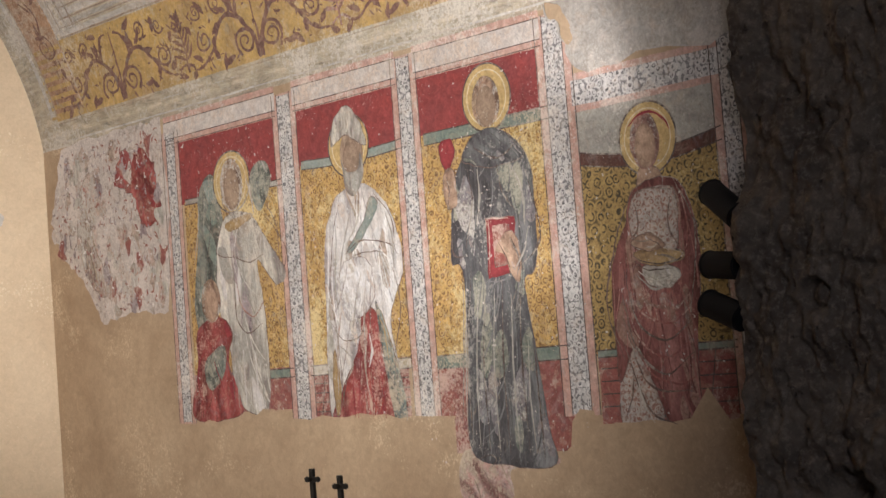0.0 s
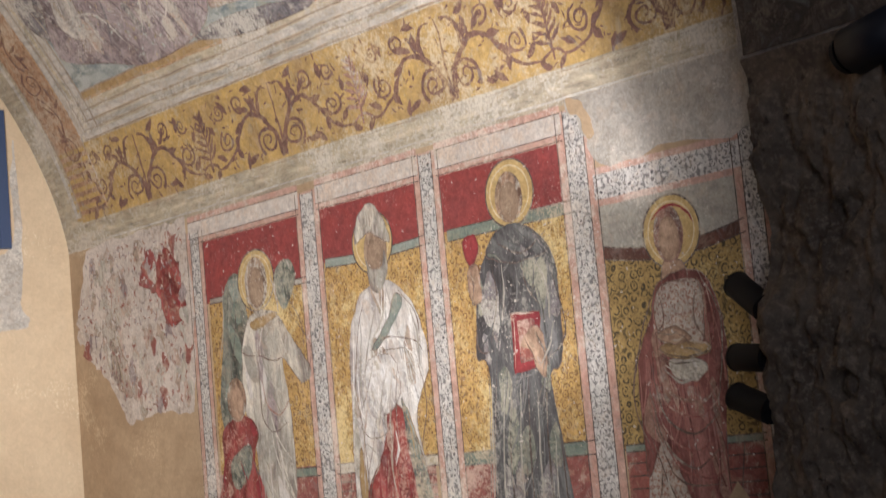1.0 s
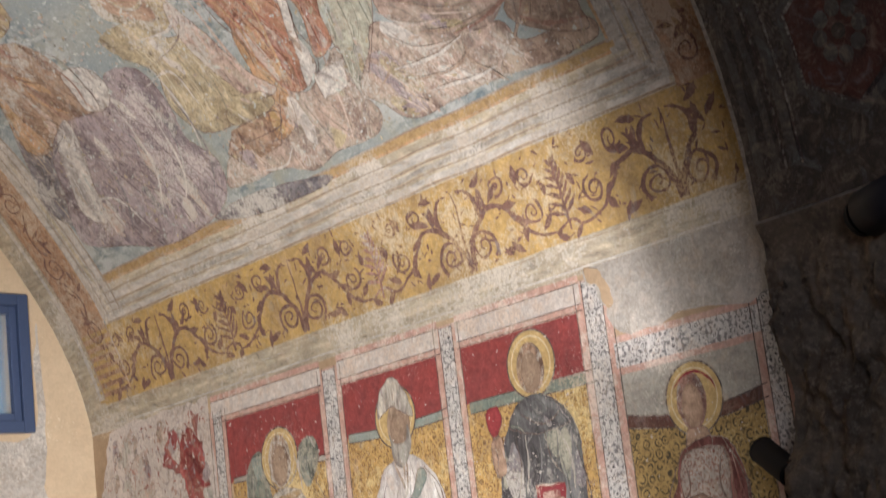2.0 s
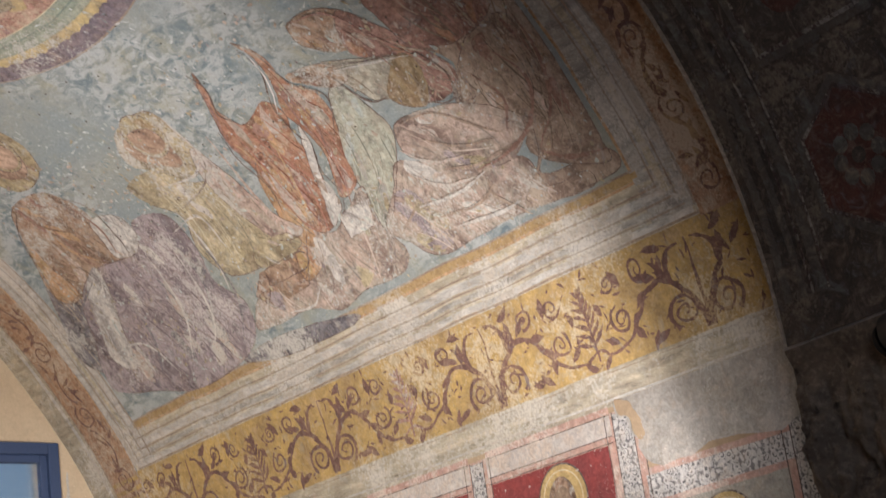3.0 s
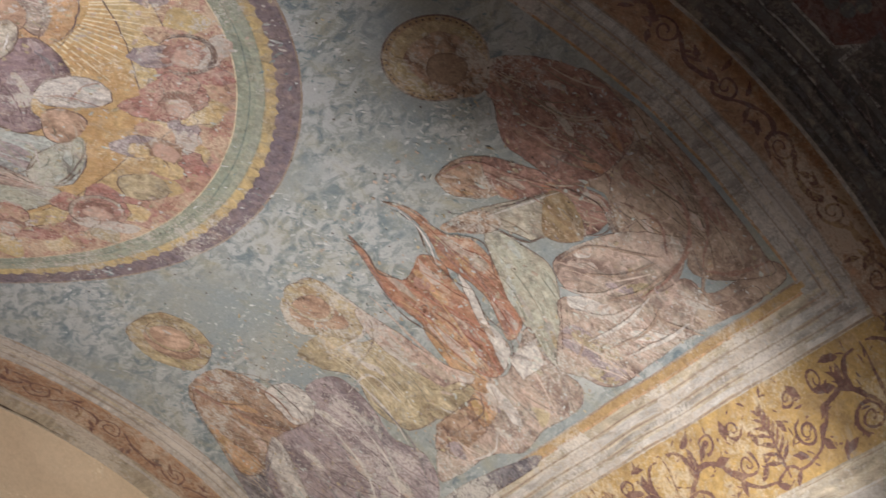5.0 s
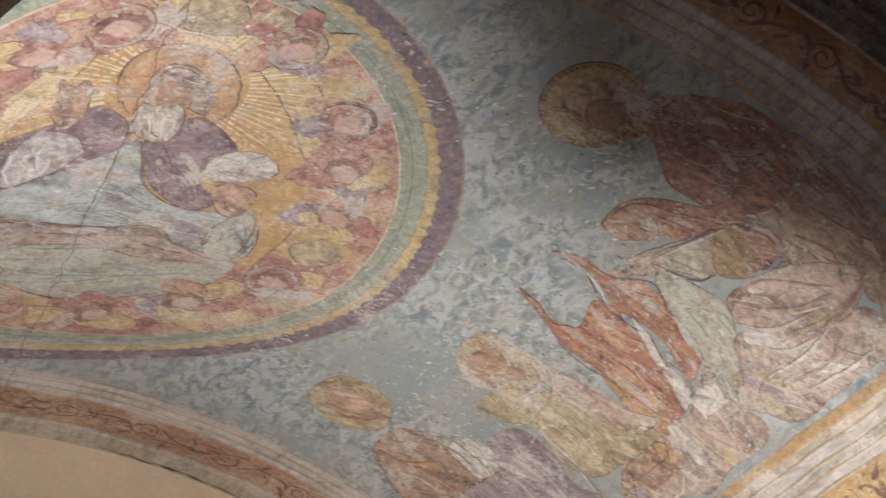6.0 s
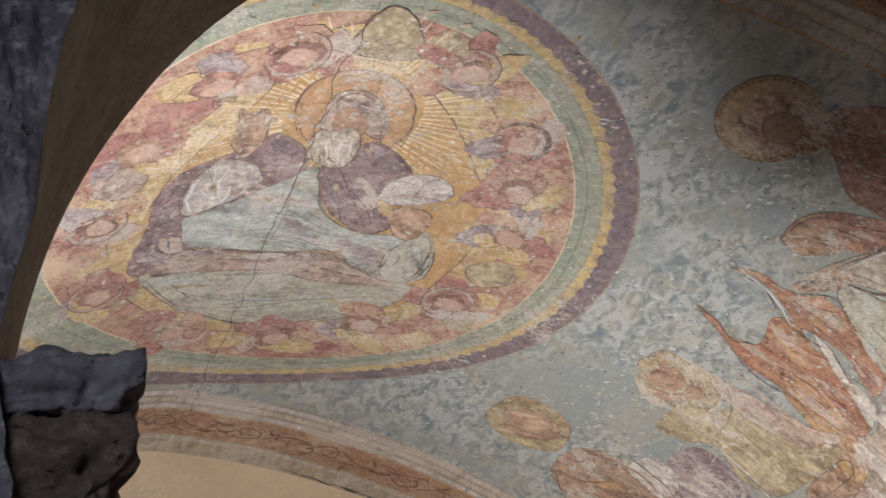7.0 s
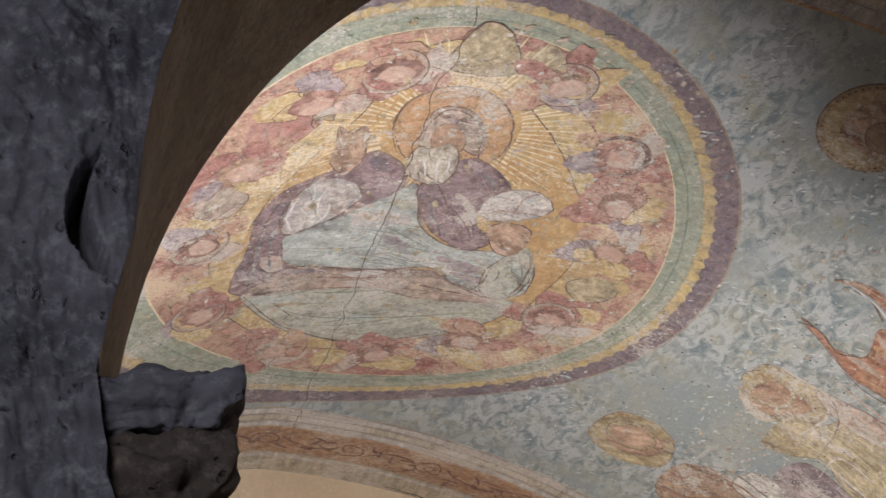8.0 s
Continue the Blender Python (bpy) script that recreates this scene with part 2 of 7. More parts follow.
def flaked_ground(name, blue, grey, white, dark):
    """Old blue-green ground: smooth where it holds, broken into pale and dark chips in drifts, with ochre stains."""
    m, nt, bsdf, pos = start(name)
    col = mix(nt, ramp(nt, noisy(nt, pos, 1.9, 8, 0.65, 0.6), [(0.36, 0.0), (0.64, 1.0)]), blue, grey)
    mp = node(nt, "ShaderNodeMapping", Scale=(1.0, 0.55, 1.0), Rotation=(0.5, 0.2, 0.6))
    nt.links.new(pos, mp.inputs[0])
    drift = noisy(nt, pos, 1.15, 4, 0.55, 0.5)
    where = ramp(nt, drift, [(0.44, 0.0), (0.56, 1.0)])
    chips = noisy(nt, mp.outputs[0], 15.0, 8, 0.66, 0.9)
    col = mix(nt, mix(nt, 1.0, ramp(nt, chips, [(0.49, 0.0), (0.535, 0.85)]), where, "MULTIPLY"), col, white)
    col = mix(nt, mix(nt, 1.0, ramp(nt, chips, [(0.40, 0.75), (0.445, 0.0)]), where, "MULTIPLY"), col, dark)
    small = noisy(nt, mp.outputs[0], 44.0, 6, 0.65, 0.6)
    col = mix(nt, ramp(nt, small, [(0.57, 0.0), (0.64, 0.55)]), col, white)
    col = mix(nt, ramp(nt, small, [(0.33, 0.5), (0.41, 0.0)]), col, dark)
    stain = noisy(nt, pos, 3.6, 9, 0.72, 0.4)
    col = mix(nt, ramp(nt, stain, [(0.51, 0.0), (0.68, 0.55)]), col, (0.38, 0.35, 0.22))
    col = mix(nt, 0.6, col, ramp(nt, noisy(nt, pos, 90, 5, 0.7), [(0.25, 0.55), (0.7, 1.0)]), "MULTIPLY")
    finish(nt, bsdf, col, chips, 0.3, 0.003)
    return m


M["vaultground"] = flaked_ground("vault_blue_ground", (0.285, 0.335, 0.345), (0.365, 0.375, 0.335), (0.50, 0.515, 0.505), (0.155, 0.21, 0.235))
closed_wall("vault_ceiling", sheet(420, 30, vault_skin(0.0)), sheet(60, 4, vault_skin(-5.8)), M["vaultground"],
            "painted barrel vault with a worn blue-green ground")

# end wall with a window opening
WIN = (4.16, 5.125, 3.20, 4.09)


end = thing("wall_north", (2.3, YE, 0), "cream plastered end wall under the arch of the vault", "", kind="structure")
for x0, x1, z0, z1 in ((-1.2, WIN[0], 0, 6.1), (WIN[1], WX + 0.3, 0, 6.1), (WIN[0], WIN[1], 0, WIN[2]), (WIN[0], WIN[1], WIN[3], 6.1)):
    bm = bmesh.new()
    n = max(2, int((x1 - x0) / 0.1))
    rows = [[bm.verts.new((x - 2.3, end_line(x) + d - YE, z)) for x in (x0 + (x1 - x0) * i / n for i in range(n + 1))] for z, d in ((z0, 0), (z1, 0), (z1, 0.35), (z0, 0.35))]
    for k in range(4):
        for i in range(n):
            bm.faces.new((rows[k][i], rows[k][i + 1], rows[(k + 1) % 4][i + 1], rows[(k + 1) % 4][i]))
    for i in (0, n):
        bm.faces.new([r[i] for r in rows])
    bmesh.ops.recalc_face_normals(bm, faces=bm.faces)
    part("wall_piece", bm, M["cream"], end)


# arch wall: an opening with jambs and a half round head, rough on the front
def rim(t, y):
    """The opening's edge, t 0..1 from the left foot over the head to the right foot; y the depth."""
    near = (YF - y) / (YF - YN)
    cx = AX - 0.06 * near
    back = lambda z: 0.075 * max(0.0, min(1.0, (AZ + 0.32 - z) / 0.30))
    leg, arc = AZ, math.pi * AR
    d = t * (2 * leg + arc)
    if d < leg:
        return Vector((cx - AR - back(d), y, d)), Vector((1, 0, 0))
    if d > leg + arc:
        return Vector((cx + AR, y, leg - (d - leg - arc))), Vector((-1, 0, 0))
    a = math.pi - (d - leg) / AR
    q = AZ + AR * math.sin(a)
    return Vector((cx + AR * math.cos(a) - (back(q) if a > 2 else 0), y, q)), Vector((-math.cos(a), 0, -math.sin(a)))


def rock(p, s=1.0):
    q = Vector((p[0], p[1], p[2] * 0.6))
    return (0.055 * noise.fractal(q * 2.2, 0.9, 2.1, 5) + 0.030 * noise.fractal(q * 7.5, 0.8, 2.1, 4) + 0.016 * noise.fractal(q * 24, 0.7, 2.1, 3)) * s


LEG = AZ / (2 * AZ + math.pi * AR)


def soffit_point(t, y):
    p, n = rim(t, y)
    rough = 0.05
    if t > 1 - LEG:
        z = p.z
        rough = 1.5 if z < 2.75 else 0.15 + 1.35 * max(0, (2.95 - z) / 0.2)
        rough = max(rough, 0.15)
    if t < LEG:
        rough = 0.12 + 0.48 * min(1, (AZ - p.z) / 0.3)
    d = rock(p, rough) + 0.02 * max(0, min(1, (rough - 0.12) / 0.5))
    if t > 1 - LEG:
        k = max(0, min(1, (2.32 - p.z) / 0.28))
        d += (-0.055 + 0.085 * k * k * (3 - 2 * k)) * min(1, (AZ - p.z) / 0.1)
        r = math.hypot(y - 3.60, p.z - 1.765)
        d -= 0.05 * max(0, min(1, (0.066 - r) / 0.012)) - 0.025 * max(0, min(1, (0.036 - r) / 0.008))
        for hy, hz, hr, dp in ((3.63, 1.06, 0.075, 0.07), (3.54, 1.06, 0.07, 0.07), (3.585, 1.00, 0.07, 0.07), (3.62, 2.36, 0.06, 0.04), (3.55, 2.40, 0.07, 0.05), (3.75, 1.93, 0.05, 0.035), (3.7, 1.9, 0.05, 0.03), (3.62, 1.97, 0.05, 0.025)):
            r = math.hypot(y - hy, p.z - hz) + 0.02 * noise.noise((y * 20, p.z * 20, 1))
            d -= dp * max(0, min(1, (hr - r) / 0.03))
        c = abs(p.z - 1.90 - 0.25 * (y - 3.55) - 0.03 * noise.noise((y * 9, 1, 1)))
        if y < 3.72:
            d -= 0.03 * max(0, 1 - c / 0.012)
    return p + n * d


def jamb_patch(t0, t1, y0, y1, nu, nv):
    return sheet(nu, nv, lambda a, b: soffit_point(t0 + a * (t1 - t0), y0 + b * (y1 - y0)))


tagged(mesh_of("pier_west_jamb", *jamb_patch(0.0, LEG, YN, YF, 90, 30), M["grey_tuff"]), "rough grey tuff jamb of the arch", "", "", "structure")
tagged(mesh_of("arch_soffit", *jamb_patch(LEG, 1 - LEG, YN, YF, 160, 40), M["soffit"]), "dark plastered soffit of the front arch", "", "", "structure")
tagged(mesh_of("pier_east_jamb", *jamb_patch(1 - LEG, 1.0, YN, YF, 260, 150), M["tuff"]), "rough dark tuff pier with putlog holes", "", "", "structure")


def face_point(a, b, y, sign):
    """From the opening's edge (b 0) out to a wide frame (b 1)."""
    p, n = rim(a, y)
    e = soffit_point(a, y)
    far = Vector((AX + (p.x - AX) * 3.2, y, min(p.z * (1 + 1.4 * max(0.0, min(1.0, (p.z - 0.8) / (AZ - 0.8))) ** 2), 7.5)))
    q = e.lerp(far, b ** 1.7)
    k = min(1, b * 12)
    cut = 0.0
    if sign:
        r = math.hypot(q.x - 0.54, q.z - 3.42)
        a = math.atan2(q.z - 3.42, q.x - 0.54)
        wide = max(0.0, 0.024 * math.cos((a - 3.35 if a > 0 else a + 2 * math.pi - 3.35) * 1.5))
        cut += 0.19 * max(0, min(1, (wide - abs(r - 0.205)) / 0.007))
        cut += 0.03 * max(0, 1 - abs(q.z - 3.082 - 0.012 * noise.noise((q.x * 6, 2, 2))) / 0.014)
        for hx, hz, hr in ((0.226, 3.62, 0.013), (0.385, 3.61, 0.011), (0.395, 3.50, 0.02), (0.17, 3.32, 0.012), (0.16, 3.72, 0.012), (0.33, 3.52, 0.012), (0.28, 3.75, 0.010)):
            cut += 0.03 * max(0, min(1, (hr - math.hypot(q.x - hx, q.z - hz)) / 0.006))
    return (q.x, y - sign * rock((q.x, y, q.z), 0.85) * k + cut, q.z)


tagged(mesh_of("arch_wall_front", *sheet(420, 260, lambda a, b: face_point(0.12 + 0.26 * a, b * 0.55, YN, 1)), M["grey_tuff"]), "rough grey tuff masonry beside the front arch", "", "", "structure")
tagged(mesh_of("arch_wall_front", *sheet(40, 20, lambda a, b: face_point(0.12 * a, b * 0.55, YN, 1)), M["grey_tuff"]), "rough grey tuff masonry at the pier's foot", "", "", "structure")
tagged(mesh_of("arch_wall_front", *sheet(120, 10, lambda a, b: face_point(0.38 * a, 0.55 + 0.45 * b, YN, 1)), M["grey_tuff"]), "rough grey tuff masonry of the outer room", "", "", "structure")
tagged(mesh_of("arch_wall_front", *sheet(160, 60, lambda a, b: face_point(0.38 + 0.62 * a, b, YN, 1)), M["grey_tuff"]), "rough grey tuff masonry round the front arch", "", "", "structure")
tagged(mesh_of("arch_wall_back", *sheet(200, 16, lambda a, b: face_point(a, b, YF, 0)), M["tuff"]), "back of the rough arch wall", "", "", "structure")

# ---- wall paint ----
GREYBROWN = (0.40, 0.36, 0.31)
VLOSS = (0.50, 0.47, 0.42)
PAINT = {
    "red": fresco("madder_red", (0.36, 0.055, 0.045), (0.24, 0.045, 0.045), 0.30, (0.52, 0.30, 0.25)),
    "redfield": fresco("red_field", (0.33, 0.05, 0.045), (0.25, 0.05, 0.05), 0.25, (0.50, 0.30, 0.26)),
    "redfloor": fresco("red_floor", (0.33, 0.10, 0.075), (0.25, 0.08, 0.07), 0.45, (0.50, 0.36, 0.30)),
    "bookred": fresco("book_red", (0.34, 0.04, 0.045), (0.25, 0.03, 0.04), 0.15),
    "gold": fresco("gold_brocade", (0.58, 0.36, 0.10), (0.46, 0.27, 0.075), 0.40, (0.66, 0.52, 0.27), 9, None, "curls", (0.17, 0.09, 0.04), 23.0),
    "golddark": fresco("dark_gold_brocade", (0.44, 0.29, 0.09), (0.34, 0.22, 0.07), 0.20, (0.52, 0.40, 0.2), 9, None, "curls", (0.06, 0.05, 0.035), 20.0),
    "border": fresco("patterned_border", (0.62, 0.60, 0.57), (0.52, 0.49, 0.47), 0.30, (0.66, 0.60, 0.54), 8, None, "curls", (0.07, 0.065, 0.075), 30.0),
    "pinkedge": fresco("pink_edge", (0.50, 0.27, 0.21), (0.56, 0.36, 0.29), 0.45, (0.62, 0.52, 0.45)),
    "framewhite": fresco("frame_white", (0.62, 0.57, 0.52), (0.52, 0.46, 0.42), 0.45, (0.56, 0.46, 0.38)),
    "ink": fresco("dark_line", (0.07, 0.05, 0.045), (0.12, 0.08, 0.07), 0.45, GREYBROWN),
    "contour": fresco("contour_line", (0.12, 0.075, 0.06), (0.19, 0.12, 0.095), 0.45, GREYBROWN),
    "greenrail": fresco("green_rail", (0.15, 0.20, 0.17), (0.22, 0.26, 0.21), 0.35),
    "greyfield": fresco("grey_field", (0.40, 0.38, 0.33), (0.34, 0.31, 0.27), 0.3, (0.50, 0.46, 0.40)),
    "darkgreen": fresco("dark_green", (0.13, 0.155, 0.13), (0.21, 0.215, 0.18), 0.5, (0.38, 0.36, 0.29), drawn=0.6),
    "bluegreen": fresco("blue_green", (0.20, 0.27, 0.25), (0.32, 0.35, 0.30), 0.4),
    "palerobe": fresco("pale_robe", (0.56, 0.52, 0.44), (0.40, 0.37, 0.32), 0.35, (0.60, 0.55, 0.47), 8, (1, 1, 0.35), drawn=0.6),
    "whiterobe": fresco("white_robe", (0.74, 0.71, 0.67), (0.58, 0.53, 0.49), 0.3, (0.76, 0.72, 0.66), 8, (1, 1, 0.35), drawn=0.5),
    "greyrobe": fresco("grey_robe", (0.155, 0.155, 0.155), (0.09, 0.09, 0.095), 0.27, (0.36, 0.34, 0.31), 7, (1, 1, 0.3), drawn=0.5),
    "mantle": fresco("rose_mantle", (0.32, 0.115, 0.095), (0.22, 0.075, 0.065), 0.2, (0.42, 0.24, 0.2), 6, (1, 1, 0.5), drawn=0.4),
    "flesh": fresco("flesh_tone", (0.50, 0.33, 0.22), (0.40, 0.25, 0.165), 0.2, drawn=0.5),
    "cherubflesh": fresco("rosy_flesh", (0.50, 0.31, 0.23), (0.56, 0.40, 0.31), 0.35, VLOSS, 12),
    "darkflesh": fresco("dark_flesh_tone", (0.40, 0.28, 0.19), (0.30, 0.20, 0.135), 0.2),
    "fragment": fresco("lost_fragment", (0.42, 0.20, 0.16), (0.60, 0.52, 0.46), 0.5, drawn=0.8),
    "dressdots": fresco("dotted_dress", (0.50, 0.44, 0.38), (0.42, 0.35, 0.30), 0.3, PLASTER, 8, None, "curls", (0.26, 0.10, 0.07), 30.0),
    "lostground": fresco("lost_ground", (0.52, 0.45, 0.40), (0.46, 0.37, 0.31), 0.7, (0.60, 0.54, 0.49), 5, drawn=0.9),
    "rosepaint": fresco("rose_paint", (0.47, 0.32, 0.26), (0.52, 0.41, 0.32), 0.55, VLOSS, drawn=0.9),
    "violet": fresco("violet_paint", (0.29, 0.225, 0.235), (0.41, 0.335, 0.325), 0.34, (0.52, 0.47, 0.44), 6, drawn=0.9),
    "violetdark": fresco("dark_violet", (0.16, 0.145, 0.16), (0.25, 0.22, 0.22), 0.45, VLOSS, drawn=0.8),
    "ochre": fresco("ochre", (0.46, 0.30, 0.12), (0.38, 0.24, 0.10), 0.35),
    "ochredull": fresco("dull_ochre", (0.38, 0.28, 0.14), (0.30, 0.19, 0.10), 0.4),
    "halo": fresco("halo_ochre", (0.45, 0.36, 0.19), (0.38, 0.28, 0.15), 0.4, VLOSS, drawn=0.7),
    "halogold": fresco("halo_gold", (0.60, 0.42, 0.16), (0.48, 0.32, 0.12), 0.25, (0.7, 0.6, 0.4)),
    "brownrobe": fresco("brown_robe", (0.34, 0.20, 0.125), (0.44, 0.31, 0.20), 0.45, VLOSS, 7, drawn=0.9),
    "orange": fresco("orange_paint", (0.47, 0.25, 0.115), (0.52, 0.34, 0.17), 0.4, VLOSS, drawn=0.8),
    "whitepaint": fresco("white_paint", (0.60, 0.56, 0.50), (0.48, 0.43, 0.39), 0.35, (0.62, 0.58, 0.52), drawn=0.7),
    "paleyellow": fresco("pale_yellow", (0.46, 0.37, 0.21), (0.36, 0.29, 0.185), 0.36, VLOSS, drawn=0.9),
    "rustred": fresco("rust_red", (0.37, 0.15, 0.085), (0.47, 0.28, 0.16), 0.42, (0.52, 0.40, 0.31), drawn=0.8),
    "rustdull": fresco("dull_rust", (0.38, 0.205, 0.155), (0.30, 0.155, 0.12), 0.35, VLOSS, drawn=0.8),
    "palepink": fresco("pale_pink", (0.44, 0.31, 0.245), (0.40, 0.35, 0.27), 0.36, VLOSS, drawn=0.9),
    "palegreen": fresco("pale_green", (0.40, 0.41, 0.32), (0.46, 0.43, 0.33), 0.4, VLOSS, drawn=0.7),
    "paleblue": fresco("pale_blue", (0.46, 0.50, 0.46), (0.40, 0.42, 0.37), 0.4, (0.56, 0.56, 0.50), drawn=0.6),
    "paper": fresco("paper_tone", (0.50, 0.46, 0.36), (0.42, 0.37, 0.27), 0.3, VLOSS, drawn=0.6),
    "browndrape": fresco("brown_drape", (0.40, 0.29, 0.21), (0.30, 0.20, 0.15), 0.35, (0.46, 0.38, 0.30), drawn=0.7),
    "darkbody": fresco("dark_body", (0.34, 0.19, 0.14), (0.25, 0.13, 0.10), 0.3, (0.36, 0.30, 0.24), drawn=0.7),
    "reddish": fresco("warm_red_ground", (0.37, 0.16, 0.13), (0.50, 0.33, 0.21), 0.5, (0.54, 0.42, 0.30), 4.5, drawn=0.9),
    "cherubred": fresco("cherub_red", (0.34, 0.135, 0.11), (0.45, 0.27, 0.21), 0.42, (0.52, 0.38, 0.30), 9, drawn=0.9),
    "yellowfield": fresco("yellow_ground", (0.54, 0.41, 0.19), (0.50, 0.33, 0.15), 0.45, (0.62, 0.54, 0.40), 5, drawn=0.7),
    "glory": fresco("glory_yellow", (0.54, 0.36, 0.15), (0.48, 0.28, 0.11), 0.3, (0.62, 0.54, 0.40), 6, drawn=0.3),
    "ray": fresco("pale_ray", (0.70, 0.60, 0.39), (0.63, 0.51, 0.31), 0.3),
    "violetrobe": fresco("violet_robe", (0.25, 0.165, 0.175), (0.36, 0.26, 0.25), 0.35, (0.5, 0.44, 0.4), drawn=0.8),
    "whitebeard": fresco("white_beard", (0.60, 0.54, 0.43), (0.48, 0.41, 0.32), 0.2, drawn=0.7),
    "ringviolet": fresco("ring_violet", (0.165, 0.13, 0.155), (0.26, 0.195, 0.19), 0.3, VLOSS, drawn=0.5),
    "ringgreen": fresco("ring_green", (0.26, 0.30, 0.225), (0.35, 0.36, 0.26), 0.35, VLOSS, drawn=0.5),
    "ringyellow": fresco("ring_yellow", (0.56, 0.42, 0.18), (0.46, 0.33, 0.15), 0.35, VLOSS),
    "ringpale": fresco("ring_pale_green", (0.36, 0.37, 0.27), (0.30, 0.32, 0.25), 0.4, VLOSS),
    "bandgold": fresco("band_gold", (0.56, 0.36, 0.10), (0.36, 0.23, 0.09), 0.38, (0.52, 0.43, 0.30), 3.5),
    "bandink": fresco("scroll_violet", (0.15, 0.075, 0.065), (0.23, 0.12, 0.085), 0.3, (0.42, 0.30, 0.17)),
    "bandrust": fresco("band_rust", (0.42, 0.24, 0.13), (0.34, 0.19, 0.11), 0.45, (0.5, 0.4, 0.3), 4, drawn=0.6),
    "mould1": fresco("moulding_cream", (0.52, 0.44, 0.30), (0.43, 0.37, 0.27), 0.5, (0.56, 0.52, 0.46), 4, (1, 0.22, 1), drawn=0.6),
    "mould2": fresco("moulding_grey", (0.41, 0.385, 0.34), (0.33, 0.295, 0.25), 0.5, (0.54, 0.50, 0.45), 4, (1, 0.22, 1), drawn=0.6),
    "mould3": fresco("moulding_white", (0.56, 0.53, 0.48), (0.45, 0.42, 0.38), 0.5, (0.46, 0.40, 0.33), 4, (1, 0.22, 1), drawn=0.5),
    "mouldline": fresco("moulding_line", (0.28, 0.19, 0.13), (0.36, 0.27, 0.2), 0.5, GREYBROWN),
    "cornice": fresco("cornice_plaster", (0.46, 0.385, 0.26), (0.385, 0.33, 0.245), 0.5, (0.54, 0.50, 0.43), 3, (1, 0.22, 1), drawn=0.6),
    "bluepatch": fresco("blue_loss", (0.17, 0.235, 0.25), (0.20, 0.26, 0.26), 0.4, (0.36, 0.39, 0.38), 9),
    "whiteloss": fresco("white_loss", (0.58, 0.59, 0.57), (0.48, 0.50, 0.49), 0.4, (0.40, 0.44, 0.43), 9),
    # coffer pigments near black: they carry the soffit's shade as well as its pattern
    "coffer": fresco("shaded_coffer_paint", (0.11, 0.088, 0.07), (0.08, 0.062, 0.05), 0.35, (0.22, 0.18, 0.14)),
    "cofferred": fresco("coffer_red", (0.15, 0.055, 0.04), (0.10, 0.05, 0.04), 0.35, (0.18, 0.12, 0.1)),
    "cofferline": fresco("shaded_coffer_line", (0.16, 0.14, 0.115), (0.11, 0.095, 0.08), 0.4, (0.12, 0.1, 0.08)),
    "crack": plain("crack_dark", (0.09, 0.07, 0.055), 0.95),
}
dice = random.Random(7)


def rounded(points, per=5):
    """A closed smooth line through a few corner points."""
    out, n = [], len(points)
    for i in range(n):
        p0, p1, p2, p3 = (Vector(points[(i + k - 1) % n]) for k in range(4))
        for j in range(per):
            t = j / per
            out.append(0.5 * (2 * p1 + (p2 - p0) * t + (2 * p0 - 5 * p1 + 4 * p2 - p3) * t * t + (3 * p1 - p0 - 3 * p2 + p3) * t ** 3))
    return out


def frayed(line, amount):
    return [p + Vector((noise.noise((p.x * 23, p.y * 23, 5)), noise.noise((p.x * 23, p.y * 23, 9)))) * amount for p in line]


def inside(p, line):
    hit, n = False, len(line)
    for i in range(n):
        a, b = line[i], line[(i + 1) % n]
        if (a.y > p.y) != (b.y > p.y) and p.x < (b.x - a.x) * (p.y - a.y) / (b.y - a.y) + a.x:
            hit = not hit
    return hit


def drape(p, degrees, size, seed):
    """How deep a painted fold is at a point: long soft ridges that run along a direction and sway."""
    a = radians(degrees)
    sway = 0.07 * noise.noise((p.x * 2.6, p.y * 2.6, seed)) + 0.02 * noise.noise((p.x * 9, p.y * 9, seed + 3))
    s, l = -math.sin(a) * p.x + math.cos(a) * p.y + sway, math.cos(a) * p.x + math.sin(a) * p.y
    f = 9.0 / max(0.35, min(size, 0.9))
    ridge = noise.noise((s * f, l * f * 0.16, seed)) + 0.55 * noise.noise((s * f * 2.4, l * f * 0.4, seed + 7))
    return ridge * 1.9 + 0.10


